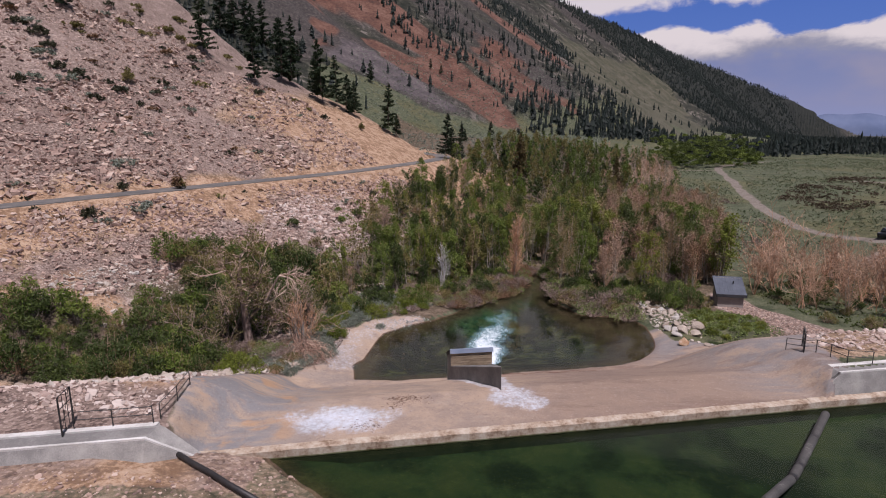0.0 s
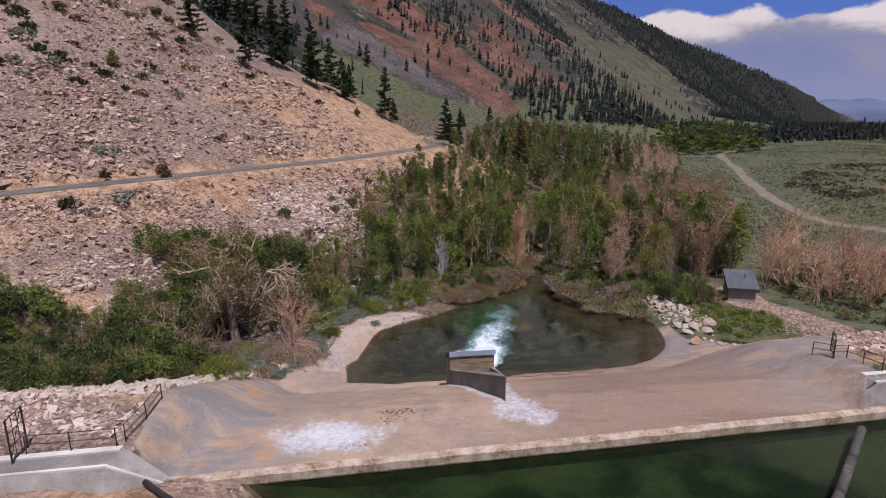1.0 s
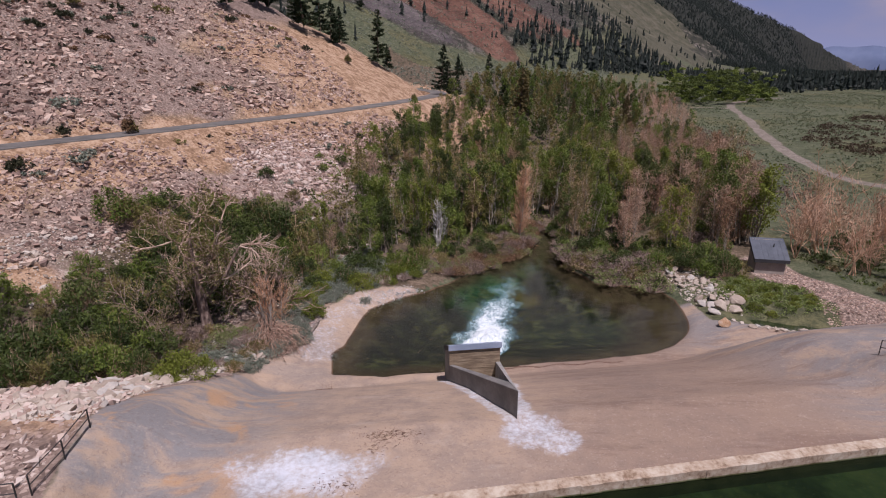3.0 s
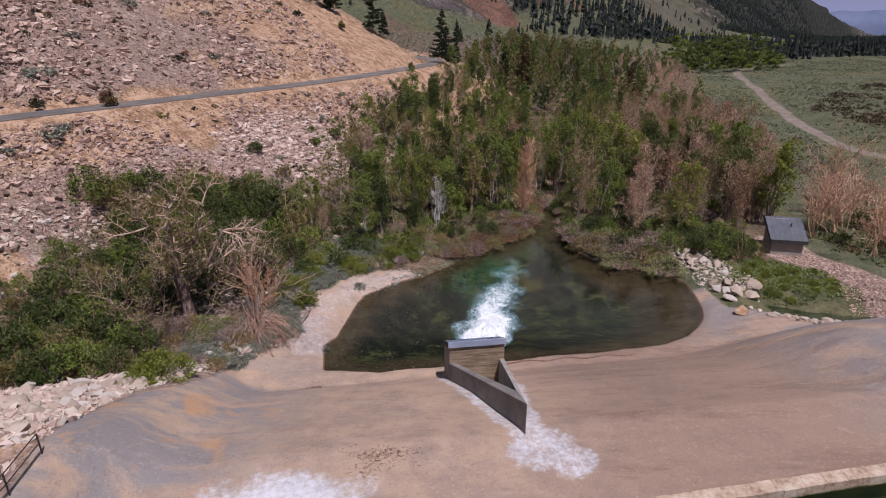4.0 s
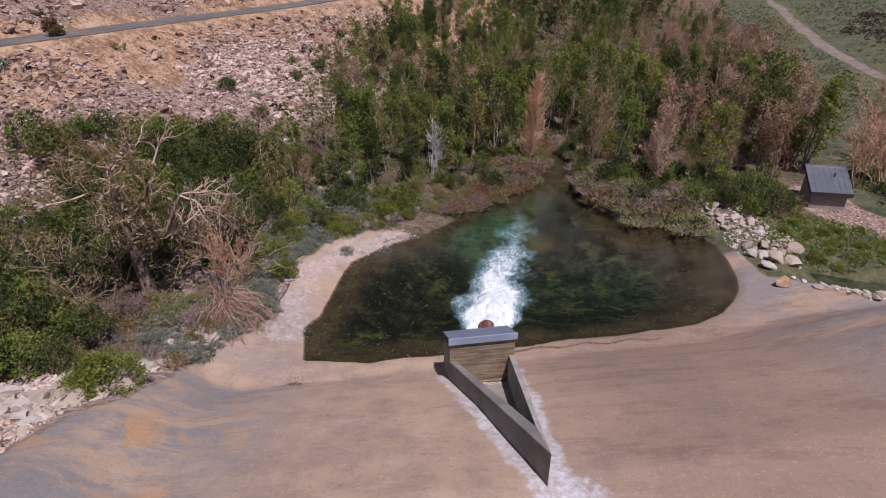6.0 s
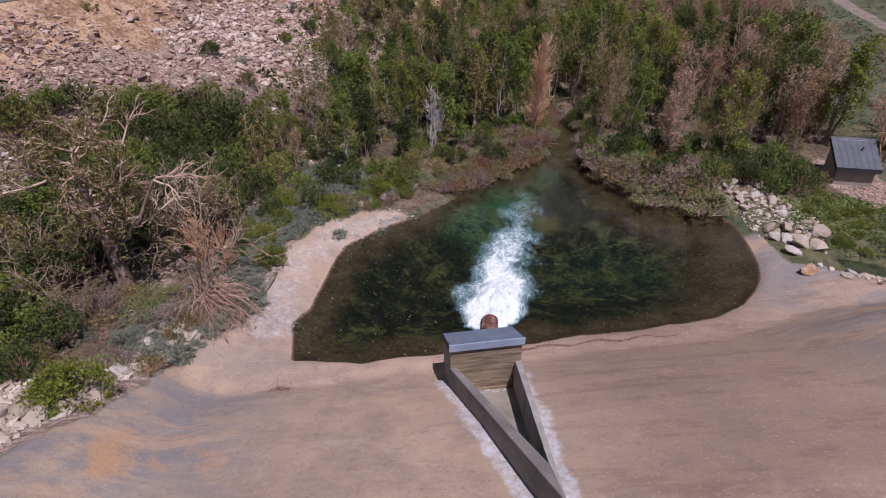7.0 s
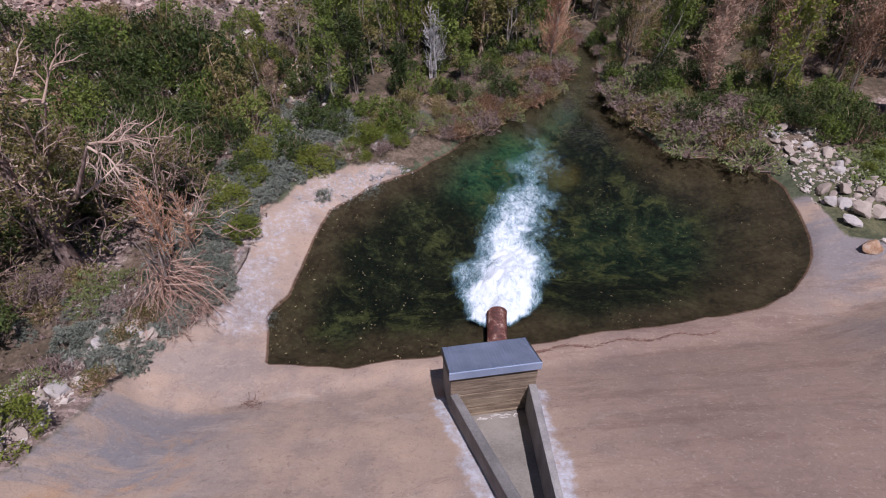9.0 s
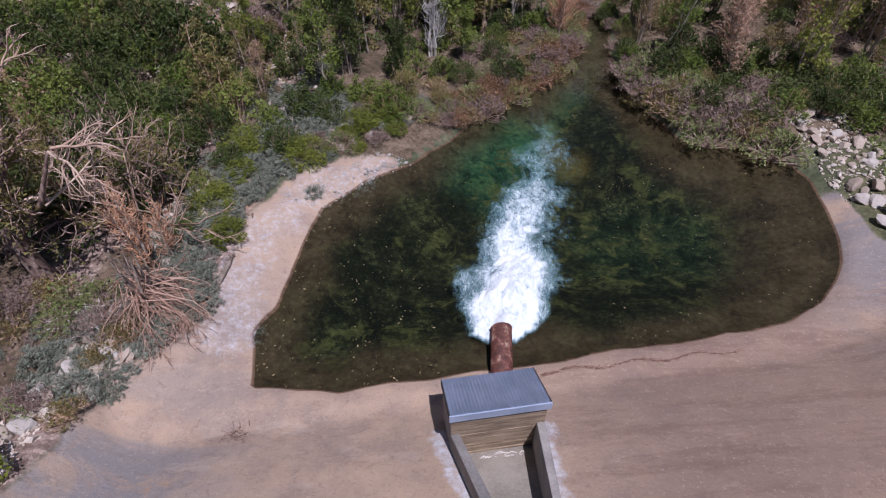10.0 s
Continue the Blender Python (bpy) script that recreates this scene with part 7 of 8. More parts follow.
for x, y, s in ((-66.3, 128.1, 0.42), (-22.2, 172.2, 0.3), (-4.5, 160.0, 0.24)):
    RUSTY.set(x, y, s * 3.2, which=1)

# shrubs on the stony slopes
UPPER_SLOPE = [(-87.7, 127.2, 3.0), (-86.3, 129.7, 1.9), (-83.6, 127.7, 2.2), (-80.0, 122.2, 2.4), (-76.1, 120.8, 2.0), (-73.0, 117.9, 2.6), (-72.7, 121.3, 2.0), (-77.1, 112.9, 1.8), (-78.0, 110.6, 1.6), (-73.6, 111.1, 1.3), (-73.6, 128.6, 1.6), (-66.8, 116.2, 2.2), (-68.3, 108.9, 1.3), (-68.2, 123.2, 1.3), (-65.4, 122.4, 2.3), (-77.3, 136.3, 2.3), (-62.5, 136.2, 2.3), (-64.7, 135.8, 1.0), (-61.0, 121.6, 1.2), (-61.6, 129.7, 1.9), (-67.0, 149.5, 2.4), (-63.4, 155.7, 3.2), (-63.8, 146.0, 1.5), (-61.5, 152.2, 1.4), (-58.2, 132.9, 1.4), (-54.4, 129.2, 1.3), (-58.9, 121.9, 1.6), (-61.5, 113.5, 1.2), (-80.6, 147.1, 1.6)]
MIDDLE_SLOPE = [(-81.0, 152.1, 1.5), (-80.5, 125.0, 2.8), (-90.4, 130.0, 2.3), (-48.3, 159.4, 2.4), (-46.6, 167.1, 2.1), (-49.5, 144.4, 1.2), (-44.7, 139.4, 1.3), (-43.0, 141.5, 0.7), (-43.3, 163.0, 0.8), (-39.7, 151.1, 0.7), (-36.5, 156.2, 1.1), (-30.4, 150.3, 1.0), (-31.5, 165.1, 1.6), (-38.5, 123.7, 1.2), (-42.1, 120.3, 1.2), (-42.0, 118.1, 1.0), (-35.2, 134.8, 0.7), (-53.6, 98.5, 1.8), (-50.9, 92.5, 1.4), (-58.4, 80.4, 1.0), (-60.8, 81.5, 1.0), (-49.9, 115.9, 1.3), (-42.7, 118.6, 0.7), (-38.7, 123.6, 1.0), (-55.2, 110.5, 1.2), (-59.8, 113.6, 1.3), (-59.4, 106.7, 0.9), (-62.0, 105.3, 1.0)]
LOWER_SLOPE = [(-44.3, 84.5, 1.8), (-48.0, 78.4, 1.6), (-46.8, 78.2, 1.3), (-50.5, 75.2, 0.9), (-53.2, 74.5, 0.7), (-24.9, 115.9, 0.7), (-21.7, 119.4, 0.7), (-32.4, 103.8, 0.8), (-34.3, 101.0, 0.7), (-42.3, 87.1, 0.7), (-16.7, 125.7, 0.9), (-15.2, 125.1, 1.0), (-14.0, 123.0, 1.1), (-12.5, 122.3, 1.1), (-18.8, 114.4, 1.1), (-15.5, 114.7, 1.3)]
GRASSY_SLOPE = [(-76.5, 150.4, 3.2), (-71.7, 159.7, 3.4), (-68.5, 162.1, 3.4), (-81.3, 136.1, 2.6), (-57.8, 145.7, 2.2), (-72.5, 151.8, 2.0), (-37.1, 96.2, 1.2), (-72.3, 172.3, 2.7), (-61.0, 175.4, 2.2), (-78.6, 160.1, 2.6), (-57.7, 174.6, 2.0), (-40.3, 166.7, 1.6), (-36.1, 164.8, 1.4)]
for spots, kind in ((UPPER_SLOPE, HILL), (MIDDLE_SLOPE, HILL), (LOWER_SLOPE, HILL), (GRASSY_SLOPE, HILL_OLIVE)):
    for x, y, r in spots:
        kind.set(x, y, min(r, 2.4) * random.uniform(0.62, 0.8))
        if r > 1.5:
            a = random.uniform(0, 6.28)
            kind.set(x + math.cos(a) * r * 0.7, y + math.sin(a) * r * 0.5, r * random.uniform(0.25, 0.45))
for k, (x, y) in enumerate(scatter([(-57, 84), (-33, 118), (-16, 148), (-30, 178), (-58, 178), (-95, 150), (-110, 110), (-78, 66)], 120, 2.6, 14)):
    if abs(line_distance(np.array([x]), np.array([y]), ROAD_LINE)[0][0]) > 3.6:
        HILL.set(x, y, random.choice((0.2, 0.28, 0.36, 0.5)))
for k, (x, y) in enumerate(scatter([(-28, 98), (-18, 112), (-8, 126), (-4, 122), (-14, 104), (-22, 94)], 20, 2.2, 16)):
    (HILL if k % 2 else SHRUB).set(x, y, random.uniform(0.4, 0.8))
# green patch in front of the shed
for x, y in scatter([(32, 68.5), (35.5, 65.4), (41, 66.6), (41.5, 72.5), (38, 75.5), (34, 74)], 20, 1.4, 17):
    BRIGHT.set(x, y, random.uniform(0.4, 0.6))
for x, y in scatter([(30.5, 76), (34, 74.5), (38, 77), (37, 84), (31, 82)], 16, 1.7, 19):
    SHRUB.set(x, y, random.uniform(0.6, 1.0))


# ---- stones ----
def stone_mesh(name, seed, mat, rough=0.22, sub=2):
    rng = random.Random(seed)
    bm = bmesh.new()
    bmesh.ops.create_icosphere(bm, subdivisions=sub, radius=1.0)
    for _ in range(14):
        n = Vector((rng.gauss(0, 1), rng.gauss(0, 1), rng.gauss(0, 1))).normalized()
        cut = rng.uniform(0.42, 0.74)
        for v in bm.verts:
            over = v.co.dot(n) - cut
            if over > 0:
                v.co -= n * over
    for v in bm.verts:
        v.co += v.co.normalized() * rng.uniform(-0.025, 0.025)
    me = bpy.data.meshes.new(name)
    bm.to_mesh(me)
    bm.free()
    me.materials.append(mat)
    return me


STONES = [stone_mesh("boulder", 200 + k, MAT_BOULDER) for k in range(7)] + [stone_mesh("boulder", 300, MAT_RUST_BOULDER)]


def boulder(x, y, size, which=None, label="pale angular boulder at the water's edge", group="shore boulders"):
    me = STONES[random.randrange(7) if which is None else which]
    ob = new("boulder", me)
    sx, sy, sz = size * random.uniform(0.8, 1.3), size * random.uniform(0.7, 1.1), size * random.uniform(0.55, 0.85)
    ob.matrix_basis = pose(x, y, height(x, y) + sz * 0.25, random.uniform(-25, 25), random.uniform(-25, 25), random.uniform(0, 360)) @ Matrix.Diagonal((sx, sy, sz, 1))
    return tagged(ob, label, "boulder", group)


for x, y in scatter([(-25, 40.5), (-19, 41), (-19.2, 45.8), (-17.6, 47.8), (-17.4, 52), (-16.2, 55.2), (-14.6, 57.2), (-18.0, 56.2), (-20.5, 52), (-24, 48)], 84, 0.7, 21):
    boulder(x, y, random.uniform(0.3, 0.85))
for x, y in scatter([(-40, 46), (-25, 44), (-22, 50), (-30, 50), (-42, 52)], 26, 1.3, 22):
    boulder(x, y, random.uniform(0.4, 1.0), label="pale boulder in the rubble behind the dam", group="rubble boulders")
for x, y in scatter([(28.0, 73.5), (29, 67.5), (32.5, 66.5), (33.5, 70), (31.5, 77), (28.6, 78)], 62, 0.75, 23):
    boulder(x, y, random.choice((0.25, 0.3, 0.4, 0.5, 0.7)))
for x, y, s in ((30.2, 66.2, 1.0), (31.9, 66.6, 1.2), (29.2, 65.2, 0.75), (33.0, 68.2, 1.0)):
    boulder(x, y, s)
for x, y in scatter([(31, 61.8), (35, 59.6), (45, 58.2), (60, 57.0), (60, 58.8), (46, 60.0), (38, 61.4), (33, 63.2)], 60, 0.7, 24):
    boulder(x, y, random.uniform(0.28, 0.7), label="pale boulder lining the side creek", group="creek boulders")
boulder(28.9, 62.6, 1.0, 7, "large orange-stained boulder near the pool")
for x, y in scatter([(-18, 57.5), (-15.5, 58), (-16.5, 61.5), (-19.5, 60)], 14, 0.8, 25):
    boulder(x, y, random.uniform(0.3, 0.65), label="grey boulder under the cottonwood", group="boulders among shrubs")
for x, y in scatter([(-13, 70), (-9, 74), (-5, 76.5), (-7, 79), (-12, 75)], 20, 0.9, 26):
    boulder(x, y, random.uniform(0.25, 0.6), label="pale stone among the sagebrush", group="boulders among shrubs")


def stone_field(name, places, sizes, label, seed, mat=None, plain=False):
    """Many angular stones in one mesh, each a jittered solid of twenty sides, or a jittered block where they are small."""
    rng = np.random.default_rng(seed)
    bm = bmesh.new()
    bmesh.ops.create_icosphere(bm, subdivisions=1, radius=1.0)
    bm.verts.ensure_lookup_table()
    tv = np.array([v.co[:] for v in bm.verts])
    tf = np.array([[v.index for v in f.verts] for f in bm.faces])
    bm.free()
    if plain:
        tv = np.array([(x, y, z) for z in (-1, 1) for x, y in ((-1, -1), (1, -1), (1, 1), (-1, 1))], float) * 0.68
        quads = [(3, 2, 1, 0), (4, 5, 6, 7), (0, 1, 5, 4), (1, 2, 6, 5), (2, 3, 7, 6), (3, 0, 4, 7)]
        tf = np.array([t for q in quads for t in ((q[0], q[1], q[2]), (q[0], q[2], q[3]))])
    n, k = len(places), len(tv)
    v = (tv[None] * rng.uniform(0.58 if plain else 0.45, 1.2, (n, k, 1)) + rng.normal(0, 0.25 if plain else 0.0, (n, k, 3))) * np.stack([rng.uniform(0.75, 1.4, n), rng.uniform(0.65, 1.1, n), rng.uniform(0.45, 0.8, n)], -1)[:, None] * sizes[:, None, None]
    a, b = rng.uniform(0, 6.28, n), rng.normal(0, 0.45, n)
    ca, sa, cb, sb = np.cos(a)[:, None], np.sin(a)[:, None], np.cos(b)[:, None], np.sin(b)[:, None]
    x, y, z = v[..., 0], v[..., 1] * cb - v[..., 2] * sb, v[..., 1] * sb + v[..., 2] * cb
    x, y = x * ca - y * sa, x * sa + y * ca
    v = np.stack([x, y, z], -1) + np.asarray(places)[:, None]
    f = (tf[None] + (np.arange(n) * k)[:, None, None]).reshape(-1, 3)
    me = mesh_from(name, v.reshape(-1, 3), f)
    me.materials.append(mat or MAT_ROCK)
    return tagged(new(name, me), label, "stones", kind="stuff")


def spread_stones(corners, count, low, high, seed, want):
    rng = np.random.default_rng(seed)
    c = np.array(corners, float)
    lo, hi = c.min(axis=0), c.max(axis=0)
    x, y = rng.uniform(lo[0], hi[0], count * 6), rng.uniform(lo[1], hi[1], count * 6)
    good = (loop_distance(x, y, c) > 0) & (rng.random(len(x)) < want(x, y))
    x, y = x[good][:count], y[good][:count]
    s = low * (high / low) ** (rng.random(len(x)) ** 3.2)
    return np.column_stack([x, y, ground(x, y) + s * 0.15]), s


def slope_share(x, y):
    rd = line_distance(x, y, ROAD_LINE)[0]
    n = fbm(x, y, 16, 4, 81)
    return np.where(np.abs(rd) < 4.0, 0.0, np.clip(0.55 + 0.9 * n - 0.45 * sstep(7, 3, np.abs(rd)) - 0.08 * sstep(115, 160, y + n * 12) * (rd > -6), 0.04, 1.0))


p, s = spread_stones([(-64, 56), (-48, 56), (-38, 70), (-26, 88), (-18, 100), (-8, 118), (-6, 140), (-22, 134), (-34, 112), (-46, 94), (-58, 76), (-72, 52)], 23000, 0.10, 0.52, 1, slope_share)
stone_field("talus_below_road", p, s, "pinkish-grey angular talus below the road", 1, plain=True)
p, s = spread_stones([(-31, 97), (-26, 108), (-18.7, 119), (-13, 113), (-8, 110), (-15, 100), (-24, 94)], 3200, 0.15, 0.62, 12, lambda x, y: np.clip(0.7 + fbm(x, y, 6, 3, 84), 0.1, 1))
stone_field("coarse_talus", p, s, "coarse pale talus blocks above the wood", 12, MAT_RUBBLE)
p, s = spread_stones([(32.5, 43), (33.2, 48.5), (38, 52), (46, 53), (48, 49), (40, 46), (36, 42)], 600, 0.09, 0.42, 13, lambda x, y: np.ones_like(x))
stone_field("deck_rubble", p, s, "pink rubble heaped behind the railing", 13, MAT_RUBBLE)
p, s = spread_stones([(-80, 46), (-58, 78), (-44, 98), (-28, 122), (-14, 150), (-36, 170), (-70, 165), (-105, 120), (-110, 80)], 28000, 0.12, 0.72, 2, slope_share)
stone_field("talus_above_road", p, s, "pinkish-grey angular talus above the road", 2, plain=True)
p, s = spread_stones([(-60, 33), (-17.8, 31.2), (-17.9, 37), (-18.8, 43), (-18.8, 46), (-17.6, 49), (-20, 52), (-28, 52), (-46, 50), (-62, 50)], 10500, 0.10, 0.38, 3, lambda x, y: np.clip(0.8 + fbm(x, y, 5, 3, 82), 0.1, 1))
stone_field("rubble_behind_dam", p, s, "loose pinkish rubble behind the abutment", 3, MAT_RUBBLE, True)
p, s = spread_stones([(-48, 62), (-36, 62), (-26, 70), (-14, 62), (-11.5, 70), (-4, 77), (-10, 90), (-18, 98), (-30, 86), (-40, 76)], 3600, 0.1, 0.5, 6, lambda x, y: np.clip(0.6 + fbm(x, y, 6, 3, 83), 0.05, 1))
stone_field("stones_among_willows", p, s, "pale stones between willows and sage", 6, MAT_BOULDER)
p, s = spread_stones([(-9.8, 69.0), (-5.2, 73.4), (-2.6, 74.3), (-1.0, 73.6), (-4.6, 71.4), (-7.4, 68.4)], 420, 0.05, 0.2, 14, lambda x, y: np.ones_like(x))
stone_field("mortar_lumps", p - np.array((0, 0, 0.02)), s, "rough grey mortar lumps on the pool's rim", 14, MAT_CONCRETE)
p, s = spread_stones([(27.8, 73), (28.2, 67), (32.5, 65.8), (34, 70), (32.5, 78), (28.4, 79)], 700, 0.08, 0.35, 7, lambda x, y: np.ones_like(x))
stone_field("shore_cobbles", p, s, "pale cobbles between the shore boulders", 7, MAT_BOULDER)
p, s = spread_stones([(29.5, 63.4), (33, 60.0), (40, 58.4), (52, 57.4), (62, 56.8), (62, 59), (50, 60), (40, 61.2), (33.5, 63.2)], 900, 0.08, 0.35, 8, lambda x, y: np.ones_like(x))
stone_field("creek_cobbles", p, s, "pale cobbles along the side creek", 8, MAT_BOULDER)
p, s = spread_stones([(-28, 36), (-18, 36), (-18.8, 42), (-18.8, 45.6), (-17.2, 47.8), (-17.0, 52), (-15.8, 55.2), (-14.2, 57.2), (-18, 58), (-21, 53), (-27, 49)], 2600, 0.08, 0.4, 9, lambda x, y: np.ones_like(x))
stone_field("toe_cobbles", p, s, "pale cobbles along the toe of the dam", 9, MAT_BOULDER, True)
p, s = spread_stones([(40.5, 81), (45, 80), (47.5, 68), (50, 63.5), (40, 62.8), (41.5, 68)], 2600, 0.07, 0.2, 4, lambda x, y: np.ones_like(x))
stone_field("gravel_fan", p, s, "pale gravel beside the shed", 4)
p, s = spread_stones([(-14, 27), (-30, 26), (-30, 20), (-8, 20), (-8, 28), (-11, 30.4)], 1200, 0.05, 0.2, 5, lambda x, y: np.ones_like(x))
stone_field("bank_gravel", p, s, "small stones on the dirt bank", 5)


# ---- far woods and scrub ----
def far_conifers():
    rng = np.random.default_rng(5)
    x, y = rng.uniform(-600, 1900, 260000), rng.uniform(240, 2300, 260000)
    s, d = x * VX + y * VY, -x * VY + y * VX
    far = np.interp(s, RIDGE["s"], RIDGE["far"])
    u = (d - 150) / np.maximum(far - 150, 1)
    n = fbm(s, d * 0.3, 110, 4, 91)
    share = np.clip(0.24 + 1.2 * n, 0.02, 1) * sstep(-0.02, 0.06, u) * sstep(1.25, 1.0, u) + 0.4 * sstep(0.5, 0.95, u + n * 0.8) * sstep(1.2, 1.05, u) * (n > -0.05)
    share = share * (1 - 0.94 * patch(x, y, FAN, 18, 60, 57)) * (1 - 0.9 * patch(x, y, RED_TONGUE, 10, 30, 53)) * (1 - 0.85 * patch(x, y, APRON, 9, 30, 59))
    belt = patch(x, y, BELT, 14, 40, 61)
    share = np.maximum(share, 0.5 * belt)
    foot = sstep(900, 400, s) * sstep(0.12, 0.0, u)
    share = share * (1 - 0.8 * foot * (1 - belt))
    edge_line, _ = line_distance(x, y, np.array([(176, 372), (262, 420), (330, 450), (440, 500), (560, 560)], float))
    row = sstep(34, 10, np.abs(edge_line) + n * 18)
    share = np.maximum(share, row)
    share = np.maximum(share, 0.95 * patch(x, y, FOREST, 26, 80, 58, 2.6) * sstep(1.25, 1.0, u))
    hollow = sstep(1.0, 0.5, np.hypot((x - 330) / 190, (y - 470) / 90)) * 0.9
    share = np.maximum(share, hollow)
    near = np.hypot(x, y)
    ang = np.degrees(np.arctan2(x, y))
    pick = (rng.random(len(x)) < share * np.clip(900 / near, 0.3, 1.0)) & (near > 270) & (ang > -34) & (ang < 44)
    x, y, d = x[pick], y[pick], d[pick]
    x, y, belt, row = x[:30000], y[:30000], belt[pick][:30000], row[pick][:30000]
    n = len(x)
    z = ground(x, y)
    h = 3.5 + 6.5 * rng.random(n) ** 1.4 + 9.0 * belt * rng.random(n) + 7.0 * row * rng.random(n)
    V, F, at = [], [], 0
    close = np.hypot(x, y) < 720
    for chosen, sides, tiers in ((close, 6, 6), (~close, 4, 3)):
        cx, cy, cz, ch = x[chosen], y[chosen], z[chosen], h[chosen]
        m, step = len(cx), 0.84 / tiers
        slim, blunt = rng.uniform(0.65, 1.2, m) * (1.0 if sides == 6 else 1.25), rng.uniform(0.9, 2.6, m)
        ring = np.arange(sides) * 2 * np.pi / sides
        for k in range(tiers):
            z0, z1 = 0.05 + step * k, min(0.05 + step * k + step * 1.9, 1.0)
            r0 = (0.27 - 0.007 * np.minimum(ch, 15)) * slim * (1 - 0.88 * (k / tiers) ** blunt) * ch * rng.uniform(0.75, 1.2, m)
            ang = ring[None] + rng.uniform(0, 6.28, m)[:, None]
            rr = r0[:, None] * rng.uniform(0.45, 1.25, (m, sides))
            base = np.stack([cx[:, None] + rr * np.cos(ang), cy[:, None] + rr * np.sin(ang), cz[:, None] + (ch * z0)[:, None] + rng.uniform(-0.07, 0.05, (m, sides)) * ch[:, None]], -1)
            top = np.stack([cx, cy, cz + ch * z1], -1)[:, None]
            V.append(np.concatenate([base, top], 1).reshape(-1, 3))
            i = (np.arange(m) * (sides + 1))[:, None]
            kk = np.arange(sides)[None]
            F.append(at + np.stack([i + kk, i + (kk + 1) % sides, np.broadcast_to(i + sides, (m, sides))], -1).reshape(-1, 3))
            at += m * (sides + 1)
    me = mesh_from("far_conifers", np.vstack(V), np.vstack(F))
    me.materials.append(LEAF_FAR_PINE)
    return tagged(new("far_conifers", me), "dark conifers scattered over the far mountain flank", "forest", kind="stuff")


far_conifers()


def leafy_stuff(name, places, sizes, per, leaf, lsize, label, seed):
    rng = np.random.default_rng(seed)
    pts = clumps(rng, places, per, sizes)
    base = np.repeat(places[:, 2], per)
    pts[:, 2] = base + np.abs(pts[:, 2] - base) * 0.75 + 0.02
    me = leaf_mesh(name, rng, pts, lsize, leaf)
    return tagged(new(name, me), label, "scrub", kind="stuff")


def places_in(corners, count, seed, low, high, want=None):
    rng = np.random.default_rng(seed)
    c = np.array(corners, float)
    lo, hi = c.min(axis=0), c.max(axis=0)
    x, y = rng.uniform(lo[0], hi[0], count * 4), rng.uniform(lo[1], hi[1], count * 4)
    good = loop_distance(x, y, c) > 0
    if want is not None:
        good &= rng.random(len(x)) < want(x, y)
    x, y = x[good][:count], y[good][:count]
    return np.column_stack([x, y, ground(x, y)]), rng.uniform(low, high, len(x))


def off_track(x, y):
    out = np.ones_like(x)
    for line, w in ((DIRT_ROAD, 3.2), (SIDE_TRACK, 2.2), (FAR_TRACK, 2.4)):
        out = np.where(np.abs(line_distance(x, y, line)[0]) < w, 0, out)
    return out * np.clip(0.5 + fbm(x, y, 18, 3, 95) * 1.3, 0.06, 1) * (np.hypot((x - 88) / 14.0, (y - 92) / 16.0) > 1)


MEADOW = [(60, 104), (92, 104), (130, 96), (240, 150), (420, 330), (330, 420), (150, 340), (112, 288), (74, 186), (58, 128)]
p, s = places_in(MEADOW, 15000, 41, 0.3, 0.85, off_track)
leafy_stuff("meadow_sage", p, s, 7, leaf_material("meadow_sage_leaves", [(0, (0.062, 0.082, 0.042)), (0.5, (0.128, 0.155, 0.085)), (1, (0.235, 0.25, 0.16))], 0.15), 0.25, "grey-green sage scattered over the meadow", 41)
p, s = places_in([(104, 146), (135, 142), (172, 165), (205, 205), (160, 226), (126, 200), (106, 176)], 1900, 42, 0.5, 1.4, lambda x, y: np.clip(0.45 + 1.6 * fbm(x, y, 14, 4, 96), 0.02, 1) * off_track(x, y))
leafy_stuff("meadow_thicket", p, s, 14, leaf_material("dark_brown_thicket", [(0, (0.04, 0.028, 0.018)), (0.5, (0.085, 0.06, 0.038)), (1, (0.15, 0.11, 0.07))]), 0.3, "dark brown low thicket on the meadow", 42)
p, s = places_in([(0, 205), (30, 235), (90, 330), (170, 560), (60, 560), (-60, 420), (-40, 280)], 5000, 43, 0.5, 1.3)
leafy_stuff("apron_sage", p, s, 6, LEAF_SAGE, 0.4, "sage scrub on the apron below the mountain", 43)
p, s = places_in([(103, 279), (128, 274), (160, 292), (182, 318), (172, 345), (140, 330), (112, 306)], 420, 44, 0.9, 2.2)
p[:, 2] += np.random.default_rng(3).uniform(0.5, 12.5, len(p)) * np.clip(1.0 + fbm(p[:, 0], p[:, 1], 12, 2, 97), 0.5, 1.3)
pick = np.random.default_rng(8).random(len(p)) < 0.35
for chosen, leaf, word in ((pick, LEAF_GREEN, "fresh green"), (~pick, LEAF_DARK, "dark green")):
    leafy_stuff("far_grove", p[chosen], s[chosen], 150, leaf, 0.36, word + " grove at the meadow's end", 44)
q, s = places_in([(52, 104), (64, 100), (80, 128), (92, 186), (84, 215), (70, 170), (58, 130)], 900, 49, 0.5, 1.3, lambda x, y: np.clip(0.45 + 1.4 * fbm(x, y, 9, 3, 98), 0.03, 1) * off_track(x, y))
leafy_stuff("dry_scrub", q, s, 14, LEAF_PINK, 0.2, "pinkish dry scrub between the wood and the dirt road", 49)
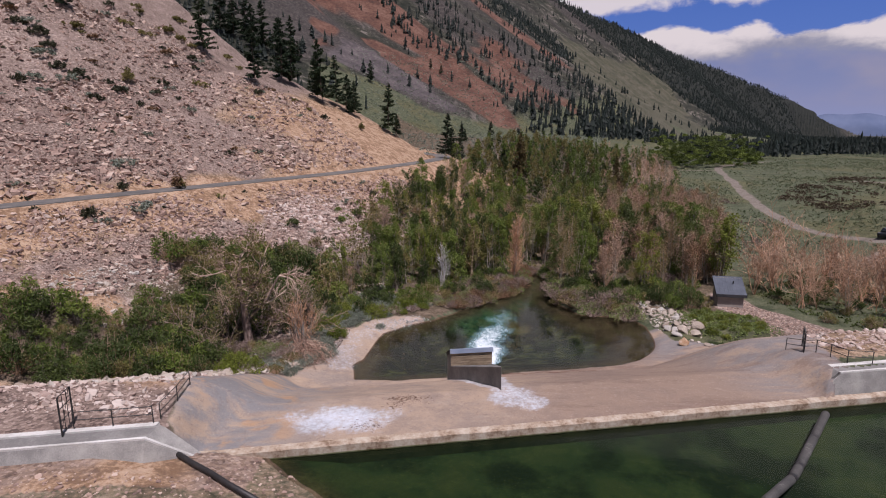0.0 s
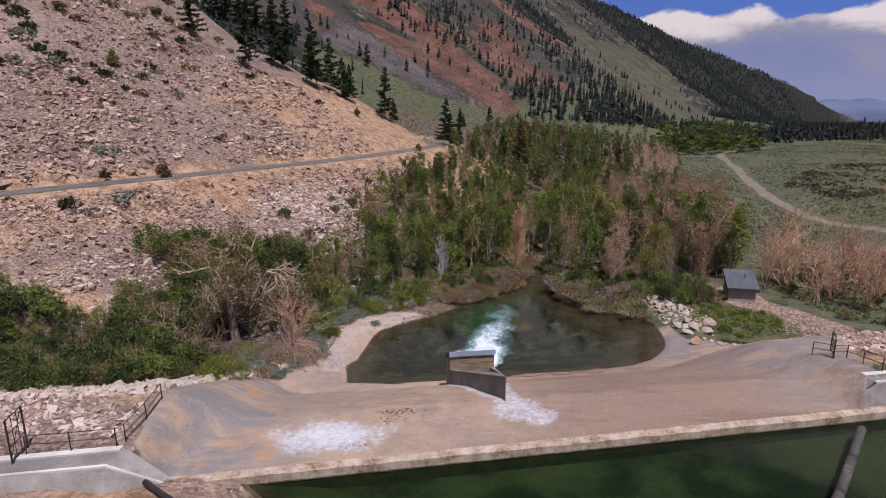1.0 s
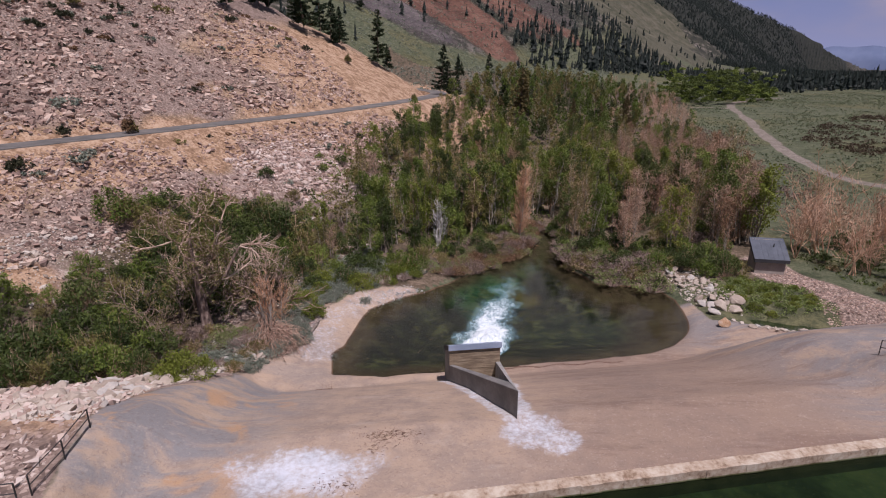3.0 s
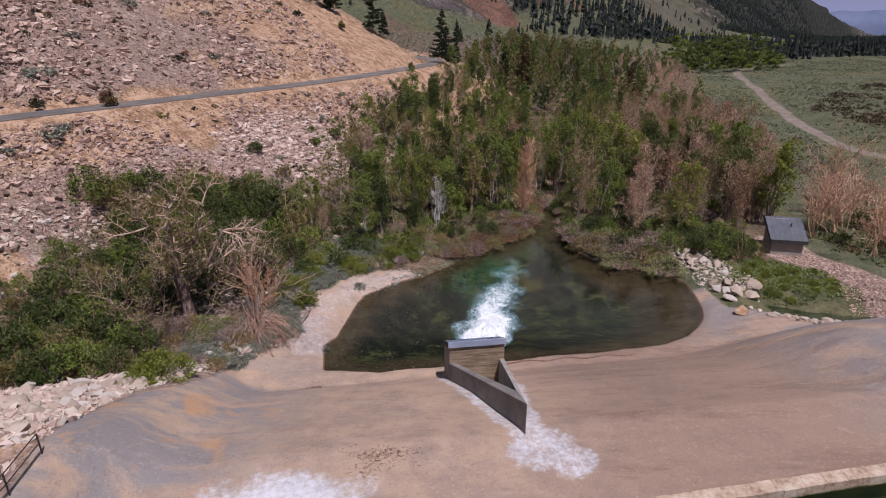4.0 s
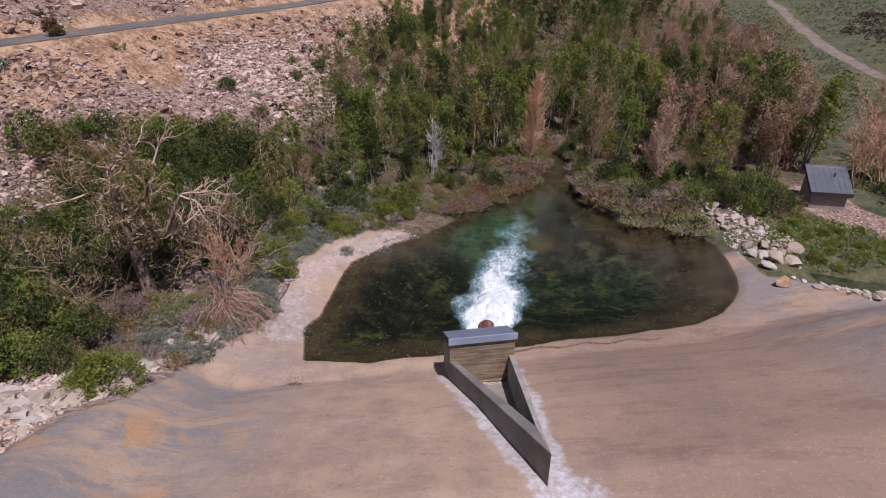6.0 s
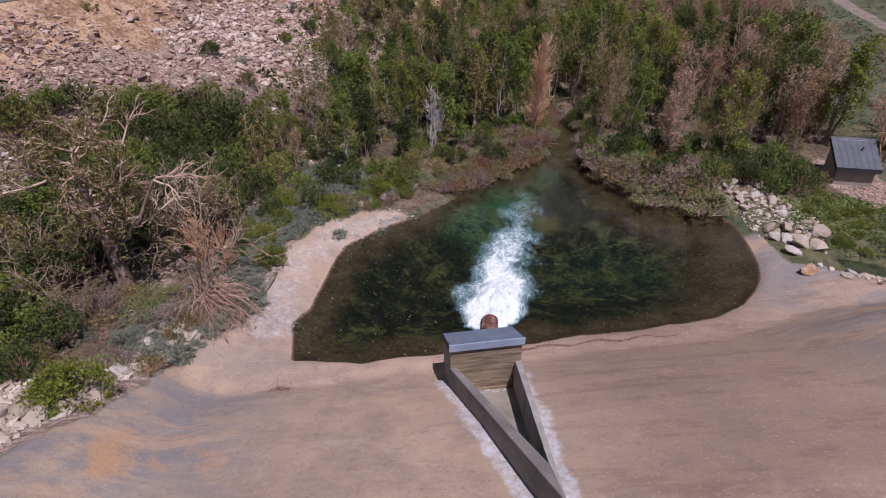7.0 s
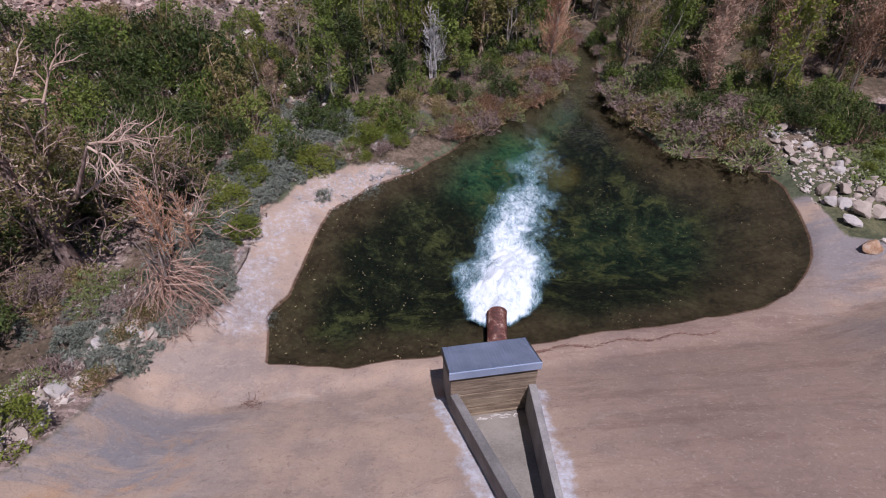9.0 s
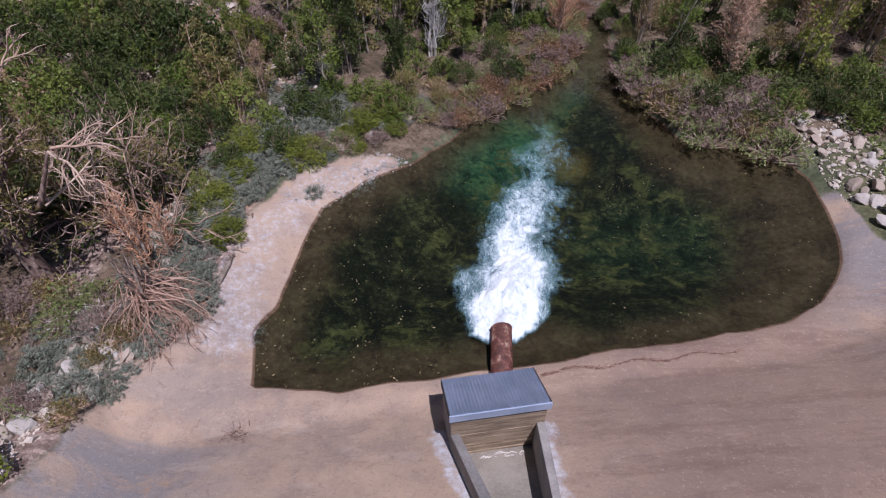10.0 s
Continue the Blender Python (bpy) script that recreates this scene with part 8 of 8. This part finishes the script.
p, s = places_in([(-20, 82), (14, 92), (20, 108), (52, 118), (66, 165), (100, 262), (40, 300), (8, 172), (-19, 112)], 3600, 45, 0.6, 1.5, lambda x, y: np.clip(200.0 / y - 0.6, 0.15, 1))
k = np.random.default_rng(6).random(len(p))
for lo, hi, leaf, word in ((0.0, 0.4, LEAF_DARK, "dark green"), (0.4, 0.7, LEAF_OLIVE, "olive"), (0.7, 1.0, LEAF_GREEN, "fresh green")):
    pick = (k >= lo) & (k < hi)
    leafy_stuff("undergrowth", p[pick], s[pick], 18, leaf, 0.22, word + " undergrowth on the floor of the wood", 45)
p, s = places_in([(-44, 49), (-22, 50), (-12, 58), (-10, 74), (0, 80), (-14, 88), (-36, 78), (-46, 62)], 900, 46, 0.3, 0.7)
leafy_stuff("dry_grass", p, s, 9, LEAF_PINK, 0.11, "dry grass and twigs between the willows", 46)
p, s = places_in([(31.5, 68.5), (34.5, 65), (42, 65.4), (42.5, 73), (39, 76), (33, 74.5)], 420, 47, 0.3, 0.6)
leafy_stuff("grass_patch", p, s, 16, LEAF_GRASS, 0.12, "fresh green grass beside the shed", 47)
p, s = places_in([(46, 84), (50, 70), (58, 62), (90, 58), (92, 78), (64, 98)], 700, 48, 0.3, 0.8)
leafy_stuff("bank_undergrowth", p, s, 12, LEAF_DARK, 0.16, "dark green undergrowth below the dry trees", 48)


# leaves and bits of weed afloat on the pool, most of them along the near shores
rng = np.random.default_rng(71)
x, y = rng.uniform(-10, 27, 9000), rng.uniform(55, 80, 9000)
pd = pool_distance(x, y)
share = np.clip(0.6 * np.exp(-pd / 1.0) * sstep(20, 2, x) + 0.06 + 0.3 * np.clip(fbm(x, y, 3.5, 4, 72), 0, 1), 0, 1) * sstep(3.0, 5.5, np.abs(x - 5.5 - 0.09 * (y - 60)))
good = (pd > 0.25) & (rng.random(len(x)) < share * 0.9)
x, y = x[good], y[good]
n = len(x)
a, sz = rng.uniform(0, 6.28, n), 0.03 + 0.06 * rng.random(n) ** 2
v = np.stack([np.stack([x + np.cos(a + k * 1.57) * sz * (1.3 if k % 2 else 0.6), y + np.sin(a + k * 1.57) * sz * (1.3 if k % 2 else 0.6), 0.012 + rng.uniform(0, 0.02, n)], -1) for k in range(4)], 1)
me = mesh_from("floating_leaves", v.reshape(-1, 3), np.arange(4 * n).reshape(n, 4))
me.materials.append(leaf_material("floating_tan_leaves", [(0, (0.06, 0.05, 0.02)), (0.5, (0.14, 0.11, 0.05)), (1, (0.34, 0.27, 0.15))], 0.1, 0.1))
tagged(new("floating_leaves", me), "fallen leaves and weed afloat on the pool", "leaves", kind="stuff")

# dry twigs washed onto the dam's face
for cx, cy, wide, count in ((-2.6, 37.4, 1.5, 190), (-5.2, 33.6, 1.0, 80), (-3.4, 36.4, 0.8, 50), (-9.2, 52.4, 0.6, 110)):
    bm = bmesh.new()
    for k in range(count):
        x, y = cx + random.gauss(0, wide * 0.6), cy + random.gauss(0, 0.28)
        a, ln = random.uniform(0, 6.28), random.uniform(0.06, 0.22)
        x2, y2 = x + math.cos(a) * ln, y + math.sin(a) * ln
        tube(bm, [(x, y, height(x, y) + 0.015), (x2, y2, height(x2, y2) + 0.03)], [0.013, 0.008], 3)
    tagged(link_mesh("twig_debris", bm, MAT_DRIFT), "reddish dry twigs scattered on the mortar", "debris", kind="stuff")

# a thin reddish fissure above the pool's near shore, stood in for by short twigs
bm = bmesh.new()
for k in range(330):
    x = 5.7 + 11.0 * random.random() ** 1.2
    y = 55.3 + 0.105 * (x - 5.7) + 0.14 * math.sin(x * 1.9) + random.gauss(0, 0.035)
    a, ln = random.gauss(0.12, 0.25), random.uniform(0.1, 0.3)
    x2, y2 = x + math.cos(a) * ln, y + math.sin(a) * ln
    tube(bm, [(x, y, height(x, y) + 0.015), (x2, y2, height(x2, y2) + 0.03)], [0.014, 0.009], 3)
tagged(link_mesh("drift_line", bm, MAT_DRIFT), "thin reddish fissure along the shore, made of short twigs", "debris", kind="stuff")
for x, y in scatter([(-8.2, 73.6), (-4.2, 75.2), (-1.0, 78.2), (-4, 82), (-8, 79)], 22, 0.9, 30):
    boulder(x, y, random.uniform(0.25, 0.6), label="pale stone among the sagebrush", group="boulders among shrubs")

# low hills at the end of the plain, with haze put into their blue colour
bm = bmesh.new()
rows = []
for k in range(61):
    a = radians(24 + 26 * k / 60)
    top = 40 + 70 * sstep(24, 44, 24 + 26 * k / 60) + 16 * math.sin(k * 0.33) + 7 * math.sin(k * 0.9 + 1)
    rows.append([bm.verts.new((r * math.sin(a), r * math.cos(a), z)) for r, z in ((4250, -140), (4330, float(top) * 0.45 - 40), (4420, float(top)), (4500, -140))])
for p, q in zip(rows, rows[1:]):
    for j in range(3):
        bm.faces.new((p[j], q[j], q[j + 1], p[j + 1]))
tagged(link_mesh("distant_hills", bm, mottled("haze_blue_hills", [(0, (0.085, 0.115, 0.20)), (1, (0.12, 0.15, 0.24))], 0.004, 1.0, 0.0, 0.01, 0.02), smooth=True), "low hills beyond the end of the plain, coloured haze-blue", "hills", kind="structure")
